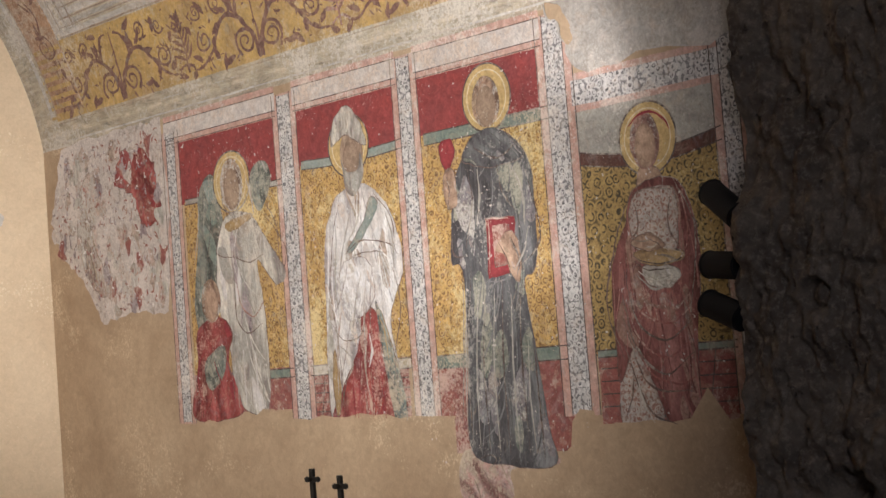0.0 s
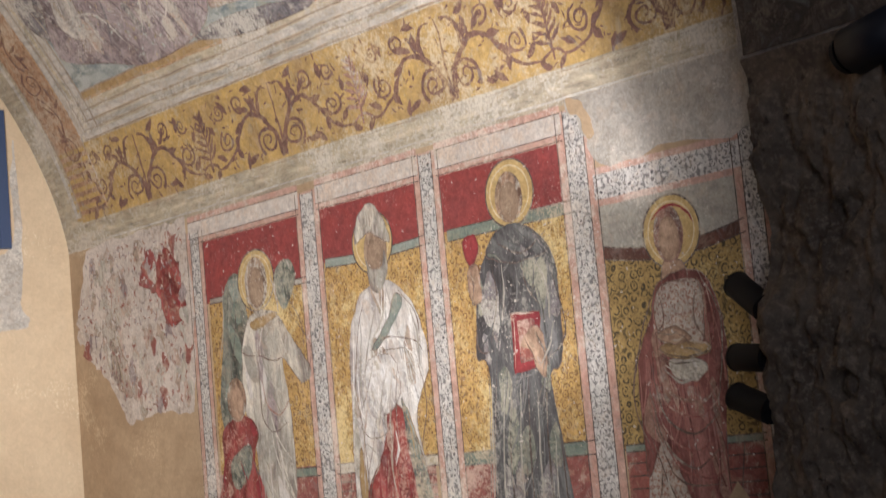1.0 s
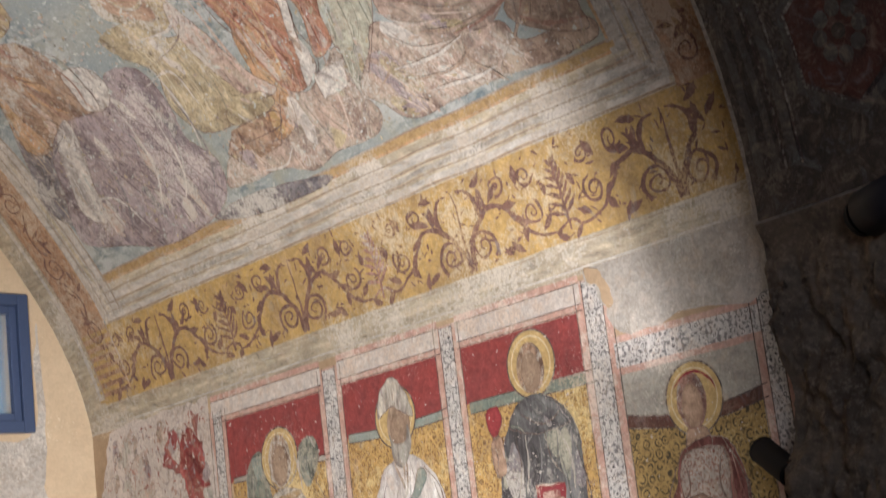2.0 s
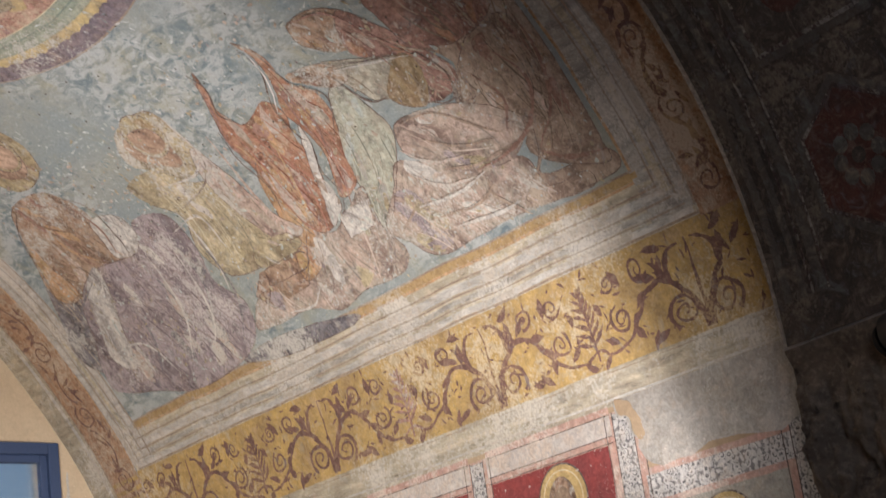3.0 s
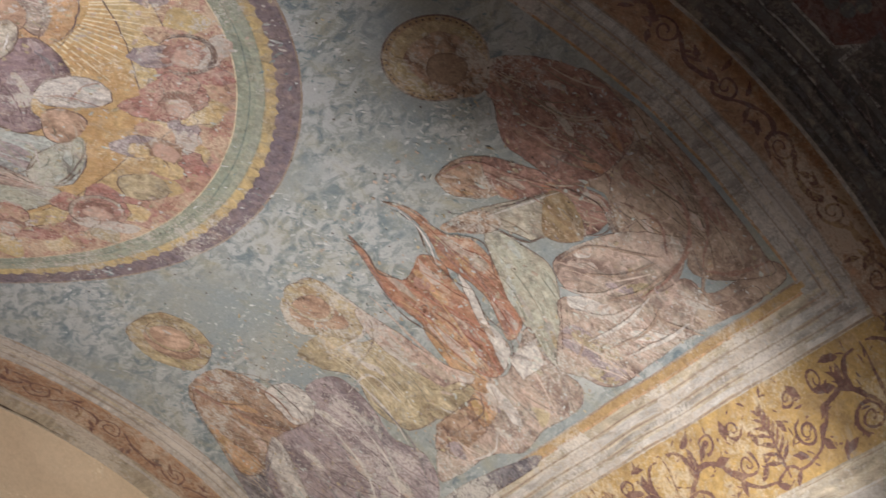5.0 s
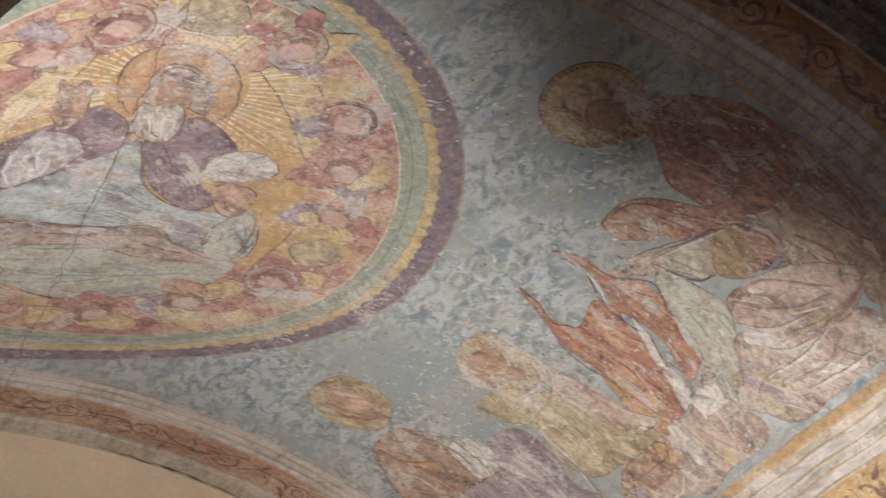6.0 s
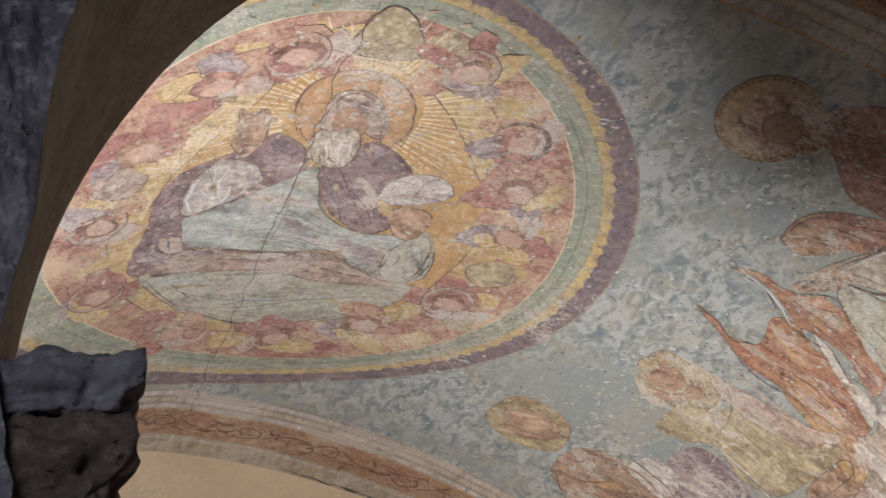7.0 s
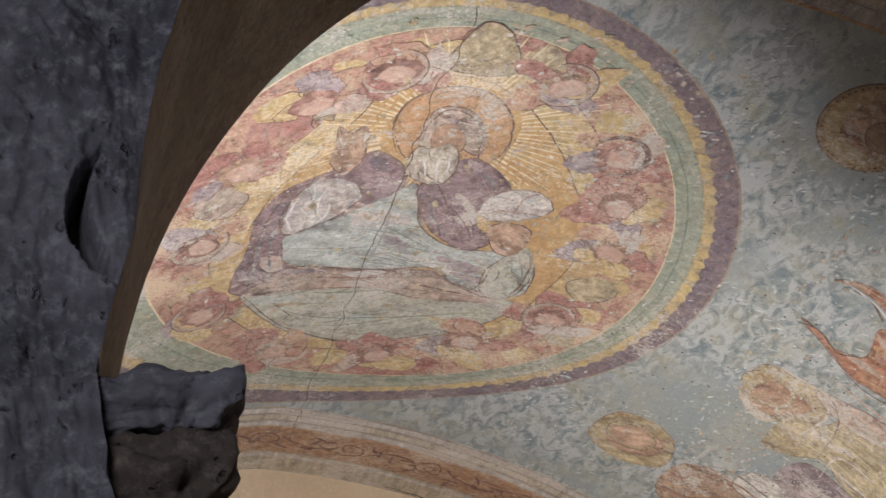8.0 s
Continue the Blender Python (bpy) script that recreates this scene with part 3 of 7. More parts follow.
def fill(name, line, surf, lift, material, parent, label="", degrees=None, rim=0.0):
    """A thin coat of paint inside a closed line, laid on a curved surface; with degrees, brushed into folds along that direction."""
    line = [Vector(p) for p in line]
    edge = np.array([(p.x, p.y) for p in line])
    lo, hi = edge.min(0), edge.max(0)
    span = float(max(hi - lo))
    step = max(0.045, span / 55) if degrees is None and not rim else max(0.013, span / 75)
    n = len(line)
    pts = list(line)
    if surf is not on_wall or degrees is not None or rim:
        gx, gy = np.meshgrid(np.arange(lo[0] + step / 2, hi[0], step), np.arange(lo[1] + step / 2, hi[1], step))
        gx, gy = gx.ravel(), gy.ravel()
        hit, close = np.zeros(len(gx), bool), np.full(len(gx), 9.0)
        for i in range(n):
            (ax, ay), (bx, by) = edge[i], edge[(i + 1) % n]
            if ay != by:
                hit ^= ((ay > gy) != (by > gy)) & (gx < (bx - ax) * (gy - ay) / (by - ay) + ax)
            close = np.minimum(close, (gx - ax) ** 2 + (gy - ay) ** 2)
        keep = hit & (close > (step * 0.3) ** 2)
        pts += [Vector((float(x), float(y))) for x, y in zip(gx[keep], gy[keep])]
    vs, _, fs, *_ = delaunay_2d_cdt(pts, [(i, (i + 1) % n) for i in range(n)], [], 1, 1e-5)
    ob = mesh_of(name, [surf(p.x, p.y, lift) for p in vs], [tuple(f) for f in fs], material, parent, label)
    if degrees is not None or rim:
        seed = 3.7 * (len(name) + lo[0])
        depth = np.zeros(len(vs))
        for k, p in enumerate(vs):
            far = float(np.sqrt(((edge - (p.x, p.y)) ** 2).sum(1).min()))
            depth[k] = (drape(p, degrees, span, seed) * (0.68 if surf is on_wall else 0.5) if degrees is not None else 0.0) + rim * math.exp(-far / min(0.022, span * 0.05))
        ob.data.attributes.new("fold", "FLOAT", "POINT").data.foreach_set("value", np.clip(depth, -1, 1).astype(np.float32))
    return ob


def stroke(parent, surf, key, width, *points):
    """One drawn line of the painter, thin at both ends, through a few points (u in degrees on the vault)."""
    pts = [Vector((u / K, v)) if surf is on_vault else Vector((u, v)) for u, v in points]
    pts = [pts[0] * 2 - pts[1]] + pts + [pts[-1] * 2 - pts[-2]]
    line = []
    for p0, p1, p2, p3 in zip(pts, pts[1:], pts[2:], pts[3:]):
        for j in range(7):
            t = j / 7
            line.append(0.5 * (2 * p1 + (p2 - p0) * t + (2 * p0 - 5 * p1 + 4 * p2 - p3) * t * t + (3 * p1 - p0 - 3 * p2 + p3) * t ** 3))
    line = frayed(line + [pts[-2]], 0.005)
    n = len(line) - 1
    w = [width * (0.25 + 0.75 * math.sin(math.pi * i / n)) * (0.8 + 0.6 * noise.noise((p.x * 25, p.y * 25, 6))) for i, p in enumerate(line)]
    STROKES[0] = (STROKES[0] + 1) % 40
    lift = (0.060 if surf is on_wall else 0.0865) + 0.0003 * STROKES[0]
    return ribbons("brush_line", [list(zip(line, w))], surf, lift, PAINT[key], parent)


STROKES = [0]


def ribbons(name, lines, surf, lift, material, parent, label="", kind=""):
    """Brush strokes: each a list of (point, half width)."""
    verts, faces = [], []
    thin = lift
    for number, line in enumerate(lines):
        k = len(verts)
        lift = thin + 0.0001 * (number % 12) * (len(lines) > 3)
        for i, (p, w) in enumerate(line):
            a, b = Vector(line[max(i - 1, 0)][0]), Vector(line[min(i + 1, len(line) - 1)][0])
            d = (b - a).normalized() if (b - a).length > 1e-7 else Vector((1, 0))
            s = Vector((-d.y, d.x)) * w
            p = Vector(p)
            verts += [surf(*(p + s), lift), surf(*(p - s), lift)]
        faces += [(k + 2 * i, k + 2 * i + 1, k + 2 * i + 3, k + 2 * i + 2) for i in range(len(line) - 1)]
    ob = mesh_of(name, verts, faces, material, parent, label)
    if kind:
        ob["kind"] = kind
    return ob


def oval(cx, cy, rx, ry, n=40, a0=0.0, a1=360.0):
    return [Vector((cx + rx * math.cos(radians(a0 + (a1 - a0) * i / n)), cy + ry * math.sin(radians(a0 + (a1 - a0) * i / n)))) for i in range(n + (a1 - a0 < 359))]


def hoop(name, cx, cy, r0, r1, surf, lift, material, parent, ratio=1.0, n=72, label=""):
    a, b = oval(cx, cy, r0, r0 * ratio, n), oval(cx, cy, r1, r1 * ratio, n)
    rows = 1 + int(abs(r1 - r0) / 0.1)
    verts = [surf(*a[i].lerp(b[i], j / rows), lift) for j in range(rows + 1) for i in range(n)]
    faces = [(j * n + i, j * n + (i + 1) % n, (j + 1) * n + (i + 1) % n, (j + 1) * n + i) for j in range(rows) for i in range(n)]
    return mesh_of(name, verts, faces, material, parent, label)


def patch(name, u0, u1, v0, v1, surf, lift, material, parent, label="", fray=0.004):
    """A painted rectangle with slightly uneven edges."""
    nu, nv = max(2, int(abs(u1 - u0) / 0.06)), max(2, int(abs(v1 - v0) / 0.06))
    nu, nv = min(nu, 240), min(nv, 240)

    def f(a, b):
        u, v = u0 + a * (u1 - u0), v0 + b * (v1 - v0)
        if a in (0, 1):
            u += fray * noise.noise((u * 9, v * 14, 2))
        if b in (0, 1):
            v += fray * noise.noise((u * 14, v * 9, 4))
        return surf(u, v, lift)
    return mesh_of(name, *sheet(nu, nv, f), material, parent, label)


def folds(line, count, degrees, light, dark, surf, lift, parent, size):
    """Loose brush strokes that follow the fall of a cloth."""
    xs, ys = [p.x for p in line], [p.y for p in line]
    sets = ([], [])
    curl = dice.choice((-1, 1)) * dice.uniform(0.02, 0.10)
    for k in range(count * 2):
        for _ in range(20):
            p = Vector((dice.uniform(min(xs), max(xs)), dice.uniform(min(ys), max(ys))))
            if inside(p, line):
                break
        else:
            continue
        a, bend = radians(degrees + dice.gauss(0, 8)), curl + dice.gauss(0, 0.05)
        long, w, run = size * dice.uniform(0.2, 0.7), dice.uniform(0.0015, 0.006), []
        for j in range(9):
            if not inside(p, line):
                break
            run.append((p.copy(), w * math.sin(math.pi * (j + 0.6) / 9.2)))
            p = p + Vector((math.cos(a), math.sin(a))) * long / 9
            a += bend
        if len(run) > 3:
            sets[k % 2].append(run)
    if sets[0]:
        ribbons("fold_shadow", sets[0], surf, lift + 0.0015, dark, parent, "", "stuff")
    if sets[1]:
        ribbons("fold_light", sets[1], surf, lift + 0.0021, light, parent, "", "stuff")


TONES = {}


def tone(key, factor):
    if (key, factor) not in TONES:
        base = {"palerobe": (0.56, 0.52, 0.44), "whiterobe": (0.74, 0.71, 0.67), "greyrobe": (0.165, 0.165, 0.165), "mantle": (0.32, 0.115, 0.095), "red": (0.36, 0.07, 0.055),
                "violet": (0.31, 0.24, 0.24), "brownrobe": (0.33, 0.21, 0.14), "rustred": (0.38, 0.15, 0.09), "palepink": (0.52, 0.41, 0.33), "paleyellow": (0.52, 0.45, 0.30),
                "browndrape": (0.30, 0.22, 0.155), "darkbody": (0.23, 0.14, 0.10), "paleblue": (0.46, 0.49, 0.45), "violetrobe": (0.30, 0.21, 0.21), "palegreen": (0.42, 0.42, 0.33),
                "darkgreen": (0.16, 0.18, 0.15), "whitepaint": (0.58, 0.54, 0.48)}.get(key, (0.42, 0.33, 0.24))
        c = tuple(min(0.85, v * factor + (0.03 if factor > 1 else 0.0)) for v in base)
        TONES[key, factor] = fresco("%s_%s" % (key, "light" if factor > 1 else "shade"), c, tuple(v * 0.85 for v in c), 0.4, base)
    return TONES[key, factor]


def modelling(line, count, degrees, keys, surf, lift, parent, size):
    """Soft cloudy touches of neighbouring colours inside a painted shape."""
    xs, ys = [p.x for p in line], [p.y for p in line]
    used = []
    for k in range(count):
        slot = k % 6
        for _ in range(30):
            c = Vector((dice.uniform(min(xs), max(xs)), dice.uniform(min(ys), max(ys))))
            if inside(c, line) and all((c - q).length > size * 0.33 for n, q in used if n == slot):
                break
        else:
            continue
        used.append((slot, c))
        a = radians(degrees + dice.gauss(0, 10))
        d, s = Vector((math.cos(a), math.sin(a))), Vector((-math.sin(a), math.cos(a)))
        l, w = size * dice.uniform(0.06, 0.165), size * dice.uniform(0.02, 0.055)
        pts = [c + d * l * math.cos(q) + s * w * math.sin(q) * dice.uniform(0.5, 1.3) for q in np.linspace(0, 5.6, 8)]
        pts = [p for p in pts if inside(p, line)]
        if len(pts) > 4:
            fill("colour_touch", frayed(rounded(pts, 3), 0.012), surf, lift + 0.0002 * slot, PAINT[keys[k % len(keys)]], parent)


NEAR = {"violet": ("rosepaint", "violetdark", "whitepaint", "ringviolet"), "brownrobe": ("orange", "darkbody", "rosepaint"), "paleyellow": ("palepink", "whitepaint", "halo"), "palepink": ("rosepaint", "whitepaint", "paleyellow", "violet"),
        "rustred": ("orange", "rustdull", "rosepaint", "palepink"), "browndrape": ("darkbody", "brownrobe", "rosepaint"), "darkbody": ("browndrape", "rustdull", "violetdark"), "paleblue": ("palegreen", "whitepaint", "violet"),
        "violetrobe": ("violet", "ringviolet", "rosepaint"), "palegreen": ("paleblue", "greyfield", "paleyellow"), "whitepaint": ("paleblue", "palepink"), "rustdull": ("rustred", "darkbody", "rosepaint"), "halo": ("ochredull", "paleyellow", "brownrobe"),
        "greyrobe": ("violetdark", "darkgreen"), "mantle": ("rustdull", "cherubred", "darkbody"), "whiterobe": ("palerobe", "palepink", "framewhite"), "palerobe": ("whiterobe", "greyfield", "violet"), "red": ("redfloor", "bookred", "cherubred"),
        "darkgreen": ("bluegreen", "greenrail", "greyfield"), "rosepaint": ("palepink", "whitepaint", "cherubred"), "orange": ("rustred", "ochre"), "flesh": ("rosepaint", "darkflesh")}


GROUNDS = ("reddish", "yellowfield", "glory", "lostground", "fragment")


def figure(parent, rows, surf, line_width=0.003, fray=0.008):
    """Plain painted shapes of one group, each with a broken dark contour and strokes for its folds."""
    for row, (name, key, layer, count, degrees, straight, points) in enumerate(rows):
        pts = [Vector((u / K, v)) if surf is on_vault else Vector((u, v)) for u, v in points]
        line = []
        if straight:
            for i, p in enumerate(pts):
                line += [p.lerp(pts[(i + 1) % len(pts)], j / 8) for j in range(8)]
        else:
            line = rounded(pts, 6)
        line = frayed(line, fray)
        lift = 0.002 + layer * 0.0045 + row * 0.0004
        ob = fill(name, line, surf, lift, PAINT[key], parent, "", degrees if count > 2 else None, (0.55 if surf is on_wall else 0.25) if layer > 3 and key not in GROUNDS else 0.0)
        xs, ys = [p.x for p in line], [p.y for p in line]
        size = max(max(xs) - min(xs), max(ys) - min(ys))
        if count and key in NEAR:
            modelling(line, 2 + count // 4, degrees, NEAR[key], surf, lift + 0.0002, ob, min(size, 1.1))
        if count:
            folds(line, count // 2, degrees, tone(key, 1.12), tone(key, 0.58), surf, lift, ob, min(size, 1.0))
        runs, run = [], []
        for i, p in enumerate(line + line[:1]):
            if noise.noise((p.x * 5, p.y * 5, layer)) > -0.22:
                run.append((p, line_width * (0.5 + 0.6 * abs(noise.noise((p.x * 17, p.y * 17, 3))))))
            else:
                if len(run) > 2:
                    runs.append(run)
                run = []
        if len(run) > 2:
            runs.append(run)
        if runs and layer > 2 and key not in ("lostground", "fragment"):
            ribbons("contour", runs, surf, lift + 0.0028, PAINT["contour"], ob, "", "stuff")


def head(parent, cy, cz, w, h, surf, layer, tone_key="flesh", hair="brownrobe"):
    """A head as a plain oval with a plain cap of hair."""
    lift = 0.002 + layer * 0.0045
    fill("hair_shape", frayed(oval(cy, cz + h * 0.10, w * 0.60, h * 0.60), 0.004), surf, lift, PAINT[hair], parent, "", -95, 0.3)
    fill("head_shape", frayed(oval(cy, cz, w * 0.42, h * 0.47), 0.003), surf, lift + 0.0030, PAINT[tone_key], parent, "", None, 0.5)


def nimbus(parent, cy, cz, r, surf, layer, key="halogold"):
    lift = 0.002 + layer * 0.0045
    fill("halo", oval(cy, cz, r, r), surf, lift, PAINT[key], parent)
    hoop("halo_rim", cy, cz, r * 0.985, r * 1.04, surf, lift + 0.001, PAINT["ink"], parent)
    hoop("halo_ring", cy, cz, r * 0.80, r * 0.84, surf, lift + 0.001, PAINT["ray"], parent)


def losses(parent, surf, count, us, vs, size, key, lift, seed, gather=1.7):
    """Small ragged flakes where the paint has gone, thick in some places and thin in others."""
    verts, faces = [], []
    for i in range(count):
        u, v = dice.uniform(*us), dice.uniform(*vs)
        if noise.noise((u * gather, v * gather, seed)) < dice.uniform(-0.3, 0.35):
            continue
        n, k = dice.randint(6, 9), len(verts)
        a0, r, long = dice.uniform(0, 6.3), dice.uniform(*size) * dice.random() ** 0.7, dice.uniform(1.0, 2.4)
        for j in range(n):
            a = 2 * math.pi * j / n
            x, y = r * long * math.cos(a) * dice.uniform(0.5, 1.2), r * math.sin(a) * dice.uniform(0.5, 1.2)
            verts.append(surf(u + x * math.cos(a0) - y * math.sin(a0), v + x * math.sin(a0) + y * math.cos(a0), lift + 0.00004 * (i % 60)))
        faces.append(tuple(range(k, k + n)))
    ob = mesh_of("flaking", verts, faces, PAINT[key], parent)
    ob["kind"] = "stuff"
    return ob


# ---- outlines of the painted shapes ----
ANGEL = []
ANGEL.append(("wing", "darkgreen", 3, 14, -99, 0, [(7.81, 2.67), (7.69, 2.77), (7.63, 2.66), (7.6, 2.47), (7.6, 2.25), (7.71, 1.98), (7.86, 1.87), (7.92, 2.06), (7.85, 2.4)]))
ANGEL.append(("small_wing", "darkgreen", 3, 5, -104, 0, [(7.32, 2.73), (7.19, 2.77), (7.15, 2.66), (7.25, 2.51), (7.32, 2.59)]))
ANGEL.append(("pale_robe", "palerobe", 5, 26, -95, 0, [(7.58, 2.51), (7.36, 2.51), (7.23, 2.37), (7.07, 2.17), (7.16, 2.11), (7.31, 2.25), (7.27, 1.95), (7.29, 1.47), (7.48, 1.45), (7.58, 1.57), (7.62, 1.85), (7.68, 1.98), (7.68, 2.29)]))
ANGEL.append(("red_robe", "red", 6, 12, -99, 0, [(7.91, 1.91), (7.71, 1.98), (7.58, 1.89), (7.63, 1.73), (7.55, 1.54), (7.56, 1.43), (7.99, 1.43), (7.93, 1.71)]))
ANGEL.append(("green_cloth", "darkgreen", 7, 4, -117, 0, [(7.85, 1.74), (7.67, 1.82), (7.67, 1.68), (7.79, 1.58), (7.85, 1.62)]))
ANGEL.append(("sash", "ochre", 6, 0, -171, 0, [(7.57, 2.48), (7.36, 2.51), (7.34, 2.48), (7.53, 2.43)]))
BISHOP = []
BISHOP.append(("mitre", "palerobe", 5, 5, -90, 0, [(6.63, 2.76), (6.59, 2.89), (6.49, 2.95), (6.4, 2.87), (6.35, 2.74), (6.39, 2.74), (6.5, 2.8), (6.57, 2.78)]))
BISHOP.append(("white_robe", "whiterobe", 5, 40, -95, 0, [(6.6, 2.51), (6.41, 2.55), (6.24, 2.43), (6.16, 2.25), (6.15, 2.08), (6.26, 1.87), (6.23, 1.65), (6.21, 1.47), (6.29, 1.65), (6.4, 1.86), (6.47, 2.0), (6.56, 1.9), (6.64, 1.67), (6.77, 1.38), (6.76, 1.91), (6.73, 2.28), (6.67, 2.42)]))
BISHOP.append(("white_skirt", "whiterobe", 4, 22, -85, 0, [(6.72, 1.79), (6.47, 2.0), (6.42, 1.86), (6.42, 1.66), (6.52, 1.37), (6.77, 1.38)]))
BISHOP.append(("red_skirt", "red", 6, 22, -90, 0, [(6.47, 1.93), (6.36, 1.90), (6.29, 1.74), (6.25, 1.55), (6.22, 1.36), (6.74, 1.37), (6.66, 1.55), (6.56, 1.68), (6.50, 1.80)]))
BISHOP.append(("gold_edge", "ochre", 7, 0, -95, 0, [(6.36, 1.93), (6.30, 1.80), (6.26, 1.62), (6.20, 1.52), (6.24, 1.66), (6.31, 1.86)]))
BISHOP.append(("gold_edge", "ochre", 7, 0, -95, 0, [(6.71, 1.74), (6.68, 1.58), (6.70, 1.42), (6.73, 1.42), (6.74, 1.60)]))
BISHOP.append(("green_lining", "bluegreen", 7, 6, -112, 0, [(6.37, 1.96), (6.28, 1.76), (6.2, 1.51), (6.2, 1.36), (6.28, 1.37), (6.33, 1.66)]))
BISHOP.append(("stole", "bluegreen", 7, 0, -177, 0, [(6.35, 2.47), (6.43, 2.34), (6.55, 2.23), (6.49, 2.23), (6.3, 2.41)]))
BISHOP.append(("sleeve", "whiterobe", 8, 10, -125, 0, [(6.61, 2.15), (6.41, 2.17), (6.37, 1.99), (6.47, 1.89), (6.61, 1.9)]))
MONK = []
MONK.append(("cowl", "greyrobe", 5, 6, -150, 0, [(5.64, 2.62), (5.56, 2.67), (5.43, 2.67), (5.36, 2.62), (5.28, 2.52), (5.5, 2.50), (5.67, 2.55)]))
MONK.append(("grey_robe", "greyrobe", 4, 70, -90, 0, [(5.66, 2.59), (5.54, 2.65), (5.36, 2.63), (5.25, 2.5), (5.23, 2.33), (5.24, 2.1), (5.27, 2.0), (5.33, 1.96), (5.3, 1.7), (5.25, 1.3), (5.23, 1.14), (5.51, 1.14), (5.76, 1.21), (5.74, 1.62), (5.73, 2.04), (5.8, 2.1), (5.75, 2.42)]))
MONK.append(("book", "bookred", 7, 0, -176, 1, [(5.55, 2.27), (5.36, 2.26), (5.38, 2.01), (5.56, 1.99)]))
MONK.append(("book_panel", "redfloor", 8, 0, -176, 1, [(5.51, 2.23), (5.4, 2.23), (5.41, 2.05), (5.51, 2.04)]))
MONK.append(("hand_shape", "flesh", 9, 3, -121, 0, [(5.50, 2.12), (5.43, 2.19), (5.37, 2.18), (5.34, 2.06), (5.37, 1.96), (5.42, 2.02), (5.44, 2.09)]))
MONK.append(("heart", "bookred", 7, 0, -169, 0, [(5.82, 2.65), (5.75, 2.67), (5.72, 2.61), (5.77, 2.52), (5.82, 2.57)]))
MONK.append(("raised_hand", "flesh", 7, 3, -100, 0, [(5.81, 2.5), (5.74, 2.52), (5.73, 2.36), (5.8, 2.35)]))
MONK.append(("hem_fragment", "fragment", 3, 8, -127, 0, [(5.81, 1.21), (5.52, 1.19), (5.21, 1.17), (5.26, 1.13), (5.51, 1.12), (5.52, 0.99), (5.84, 0.99)]))
LADY = []
LADY.append(("neck", "flesh", 5, 0, -175, 0, [(4.61, 2.37), (4.51, 2.36), (4.5, 2.27), (4.63, 2.28)]))
LADY.append(("dress", "dressdots", 6, 0, -90, 0, [(4.64, 2.27), (4.45, 2.27), (4.43, 2.11), (4.47, 2.0), (4.65, 2.02), (4.69, 2.17)]))
LADY.append(("red_mantle", "mantle", 5, 60, -96, 0, [(4.65, 2.29), (4.72, 2.14), (4.81, 1.96), (4.82, 1.67), (4.81, 1.48), (4.71, 1.63), (4.61, 1.42), (4.55, 1.3), (4.4, 1.3), (4.38, 1.64), (4.33, 1.94), (4.35, 2.17), (4.44, 2.31)]))
LADY.append(("lower_dress", "dressdots", 4, 0, -90, 0, [(4.77, 1.62), (4.67, 1.56), (4.59, 1.3), (4.82, 1.3)]))
LADY.append(("basket", "ochre", 8, 4, -171, 0, [(4.68, 2.01), (4.62, 2.03), (4.47, 2.02), (4.41, 1.99), (4.46, 1.96), (4.6, 1.96)]))
LADY.append(("hand_shape", "flesh", 9, 3, -160, 0, [(4.69, 2.06), (4.6, 2.1), (4.5, 2.04), (4.59, 2.02)]))
LADY.append(("lap_folds", "palerobe", 7, 10, -142, 0, [(4.63, 1.96), (4.48, 1.95), (4.44, 1.9), (4.52, 1.86), (4.62, 1.89)]))
LOST = []
LOST.append(("pale_ground", "lostground", 2, 0, -173, 1, [(9.26, 3.13), (8.65, 3.16), (8.15, 3.15), (8.11, 2.59), (8.18, 2.03), (8.53, 2.07), (8.88, 2.02), (9.08, 2.29), (9.31, 2.47), (9.43, 2.68)]))
LOST.append(("red_patch", "red", 3, 10, -118, 0, [(8.51, 3.04), (8.29, 2.97), (8.23, 2.81), (8.2, 2.6), (8.38, 2.56), (8.48, 2.74), (8.66, 2.83), (8.62, 2.96)]))
LOST.append(("rose_patch", "rosepaint", 3, 12, -102, 0, [(9.08, 2.83), (8.83, 2.95), (8.9, 2.55), (8.83, 2.2), (8.98, 2.25), (9.12, 2.5)]))
VAULTA = []
VAULTA.append(("halo_shape", "halo", 4, 6, -155, 0, [(60.0, 8.12), (58.8, 7.84), (54.7, 7.78), (51.2, 7.9), (50.7, 8.15), (54.0, 8.27), (57.1, 8.26)]))
VAULTA.append(("head_shape", "flesh", 6, 3, -155, 0, [(58.2, 8.09), (57.3, 7.93), (54.1, 7.88), (51.8, 8.0), (53.0, 8.14), (55.9, 8.18)]))
VAULTA.append(("brown_torso", "brownrobe", 4, 26, -156, 0, [(50.0, 8.34), (49.0, 8.01), (43.6, 7.89), (40.7, 7.99), (37.4, 7.83), (38.4, 8.22), (36.4, 8.52), (37.1, 8.7), (41.8, 8.65), (46.7, 8.52)]))
VAULTA.append(("orange_cloth", "orange", 6, 8, -171, 0, [(45.7, 8.53), (41.8, 8.55), (37.3, 8.51), (37.1, 8.7), (40.2, 8.72)]))
VAULTA.append(("white_sleeve", "whitepaint", 6, 7, -154, 0, [(43.5, 7.93), (42.4, 7.72), (39.6, 7.69), (37.5, 7.8), (38.1, 7.98), (40.8, 7.98)]))
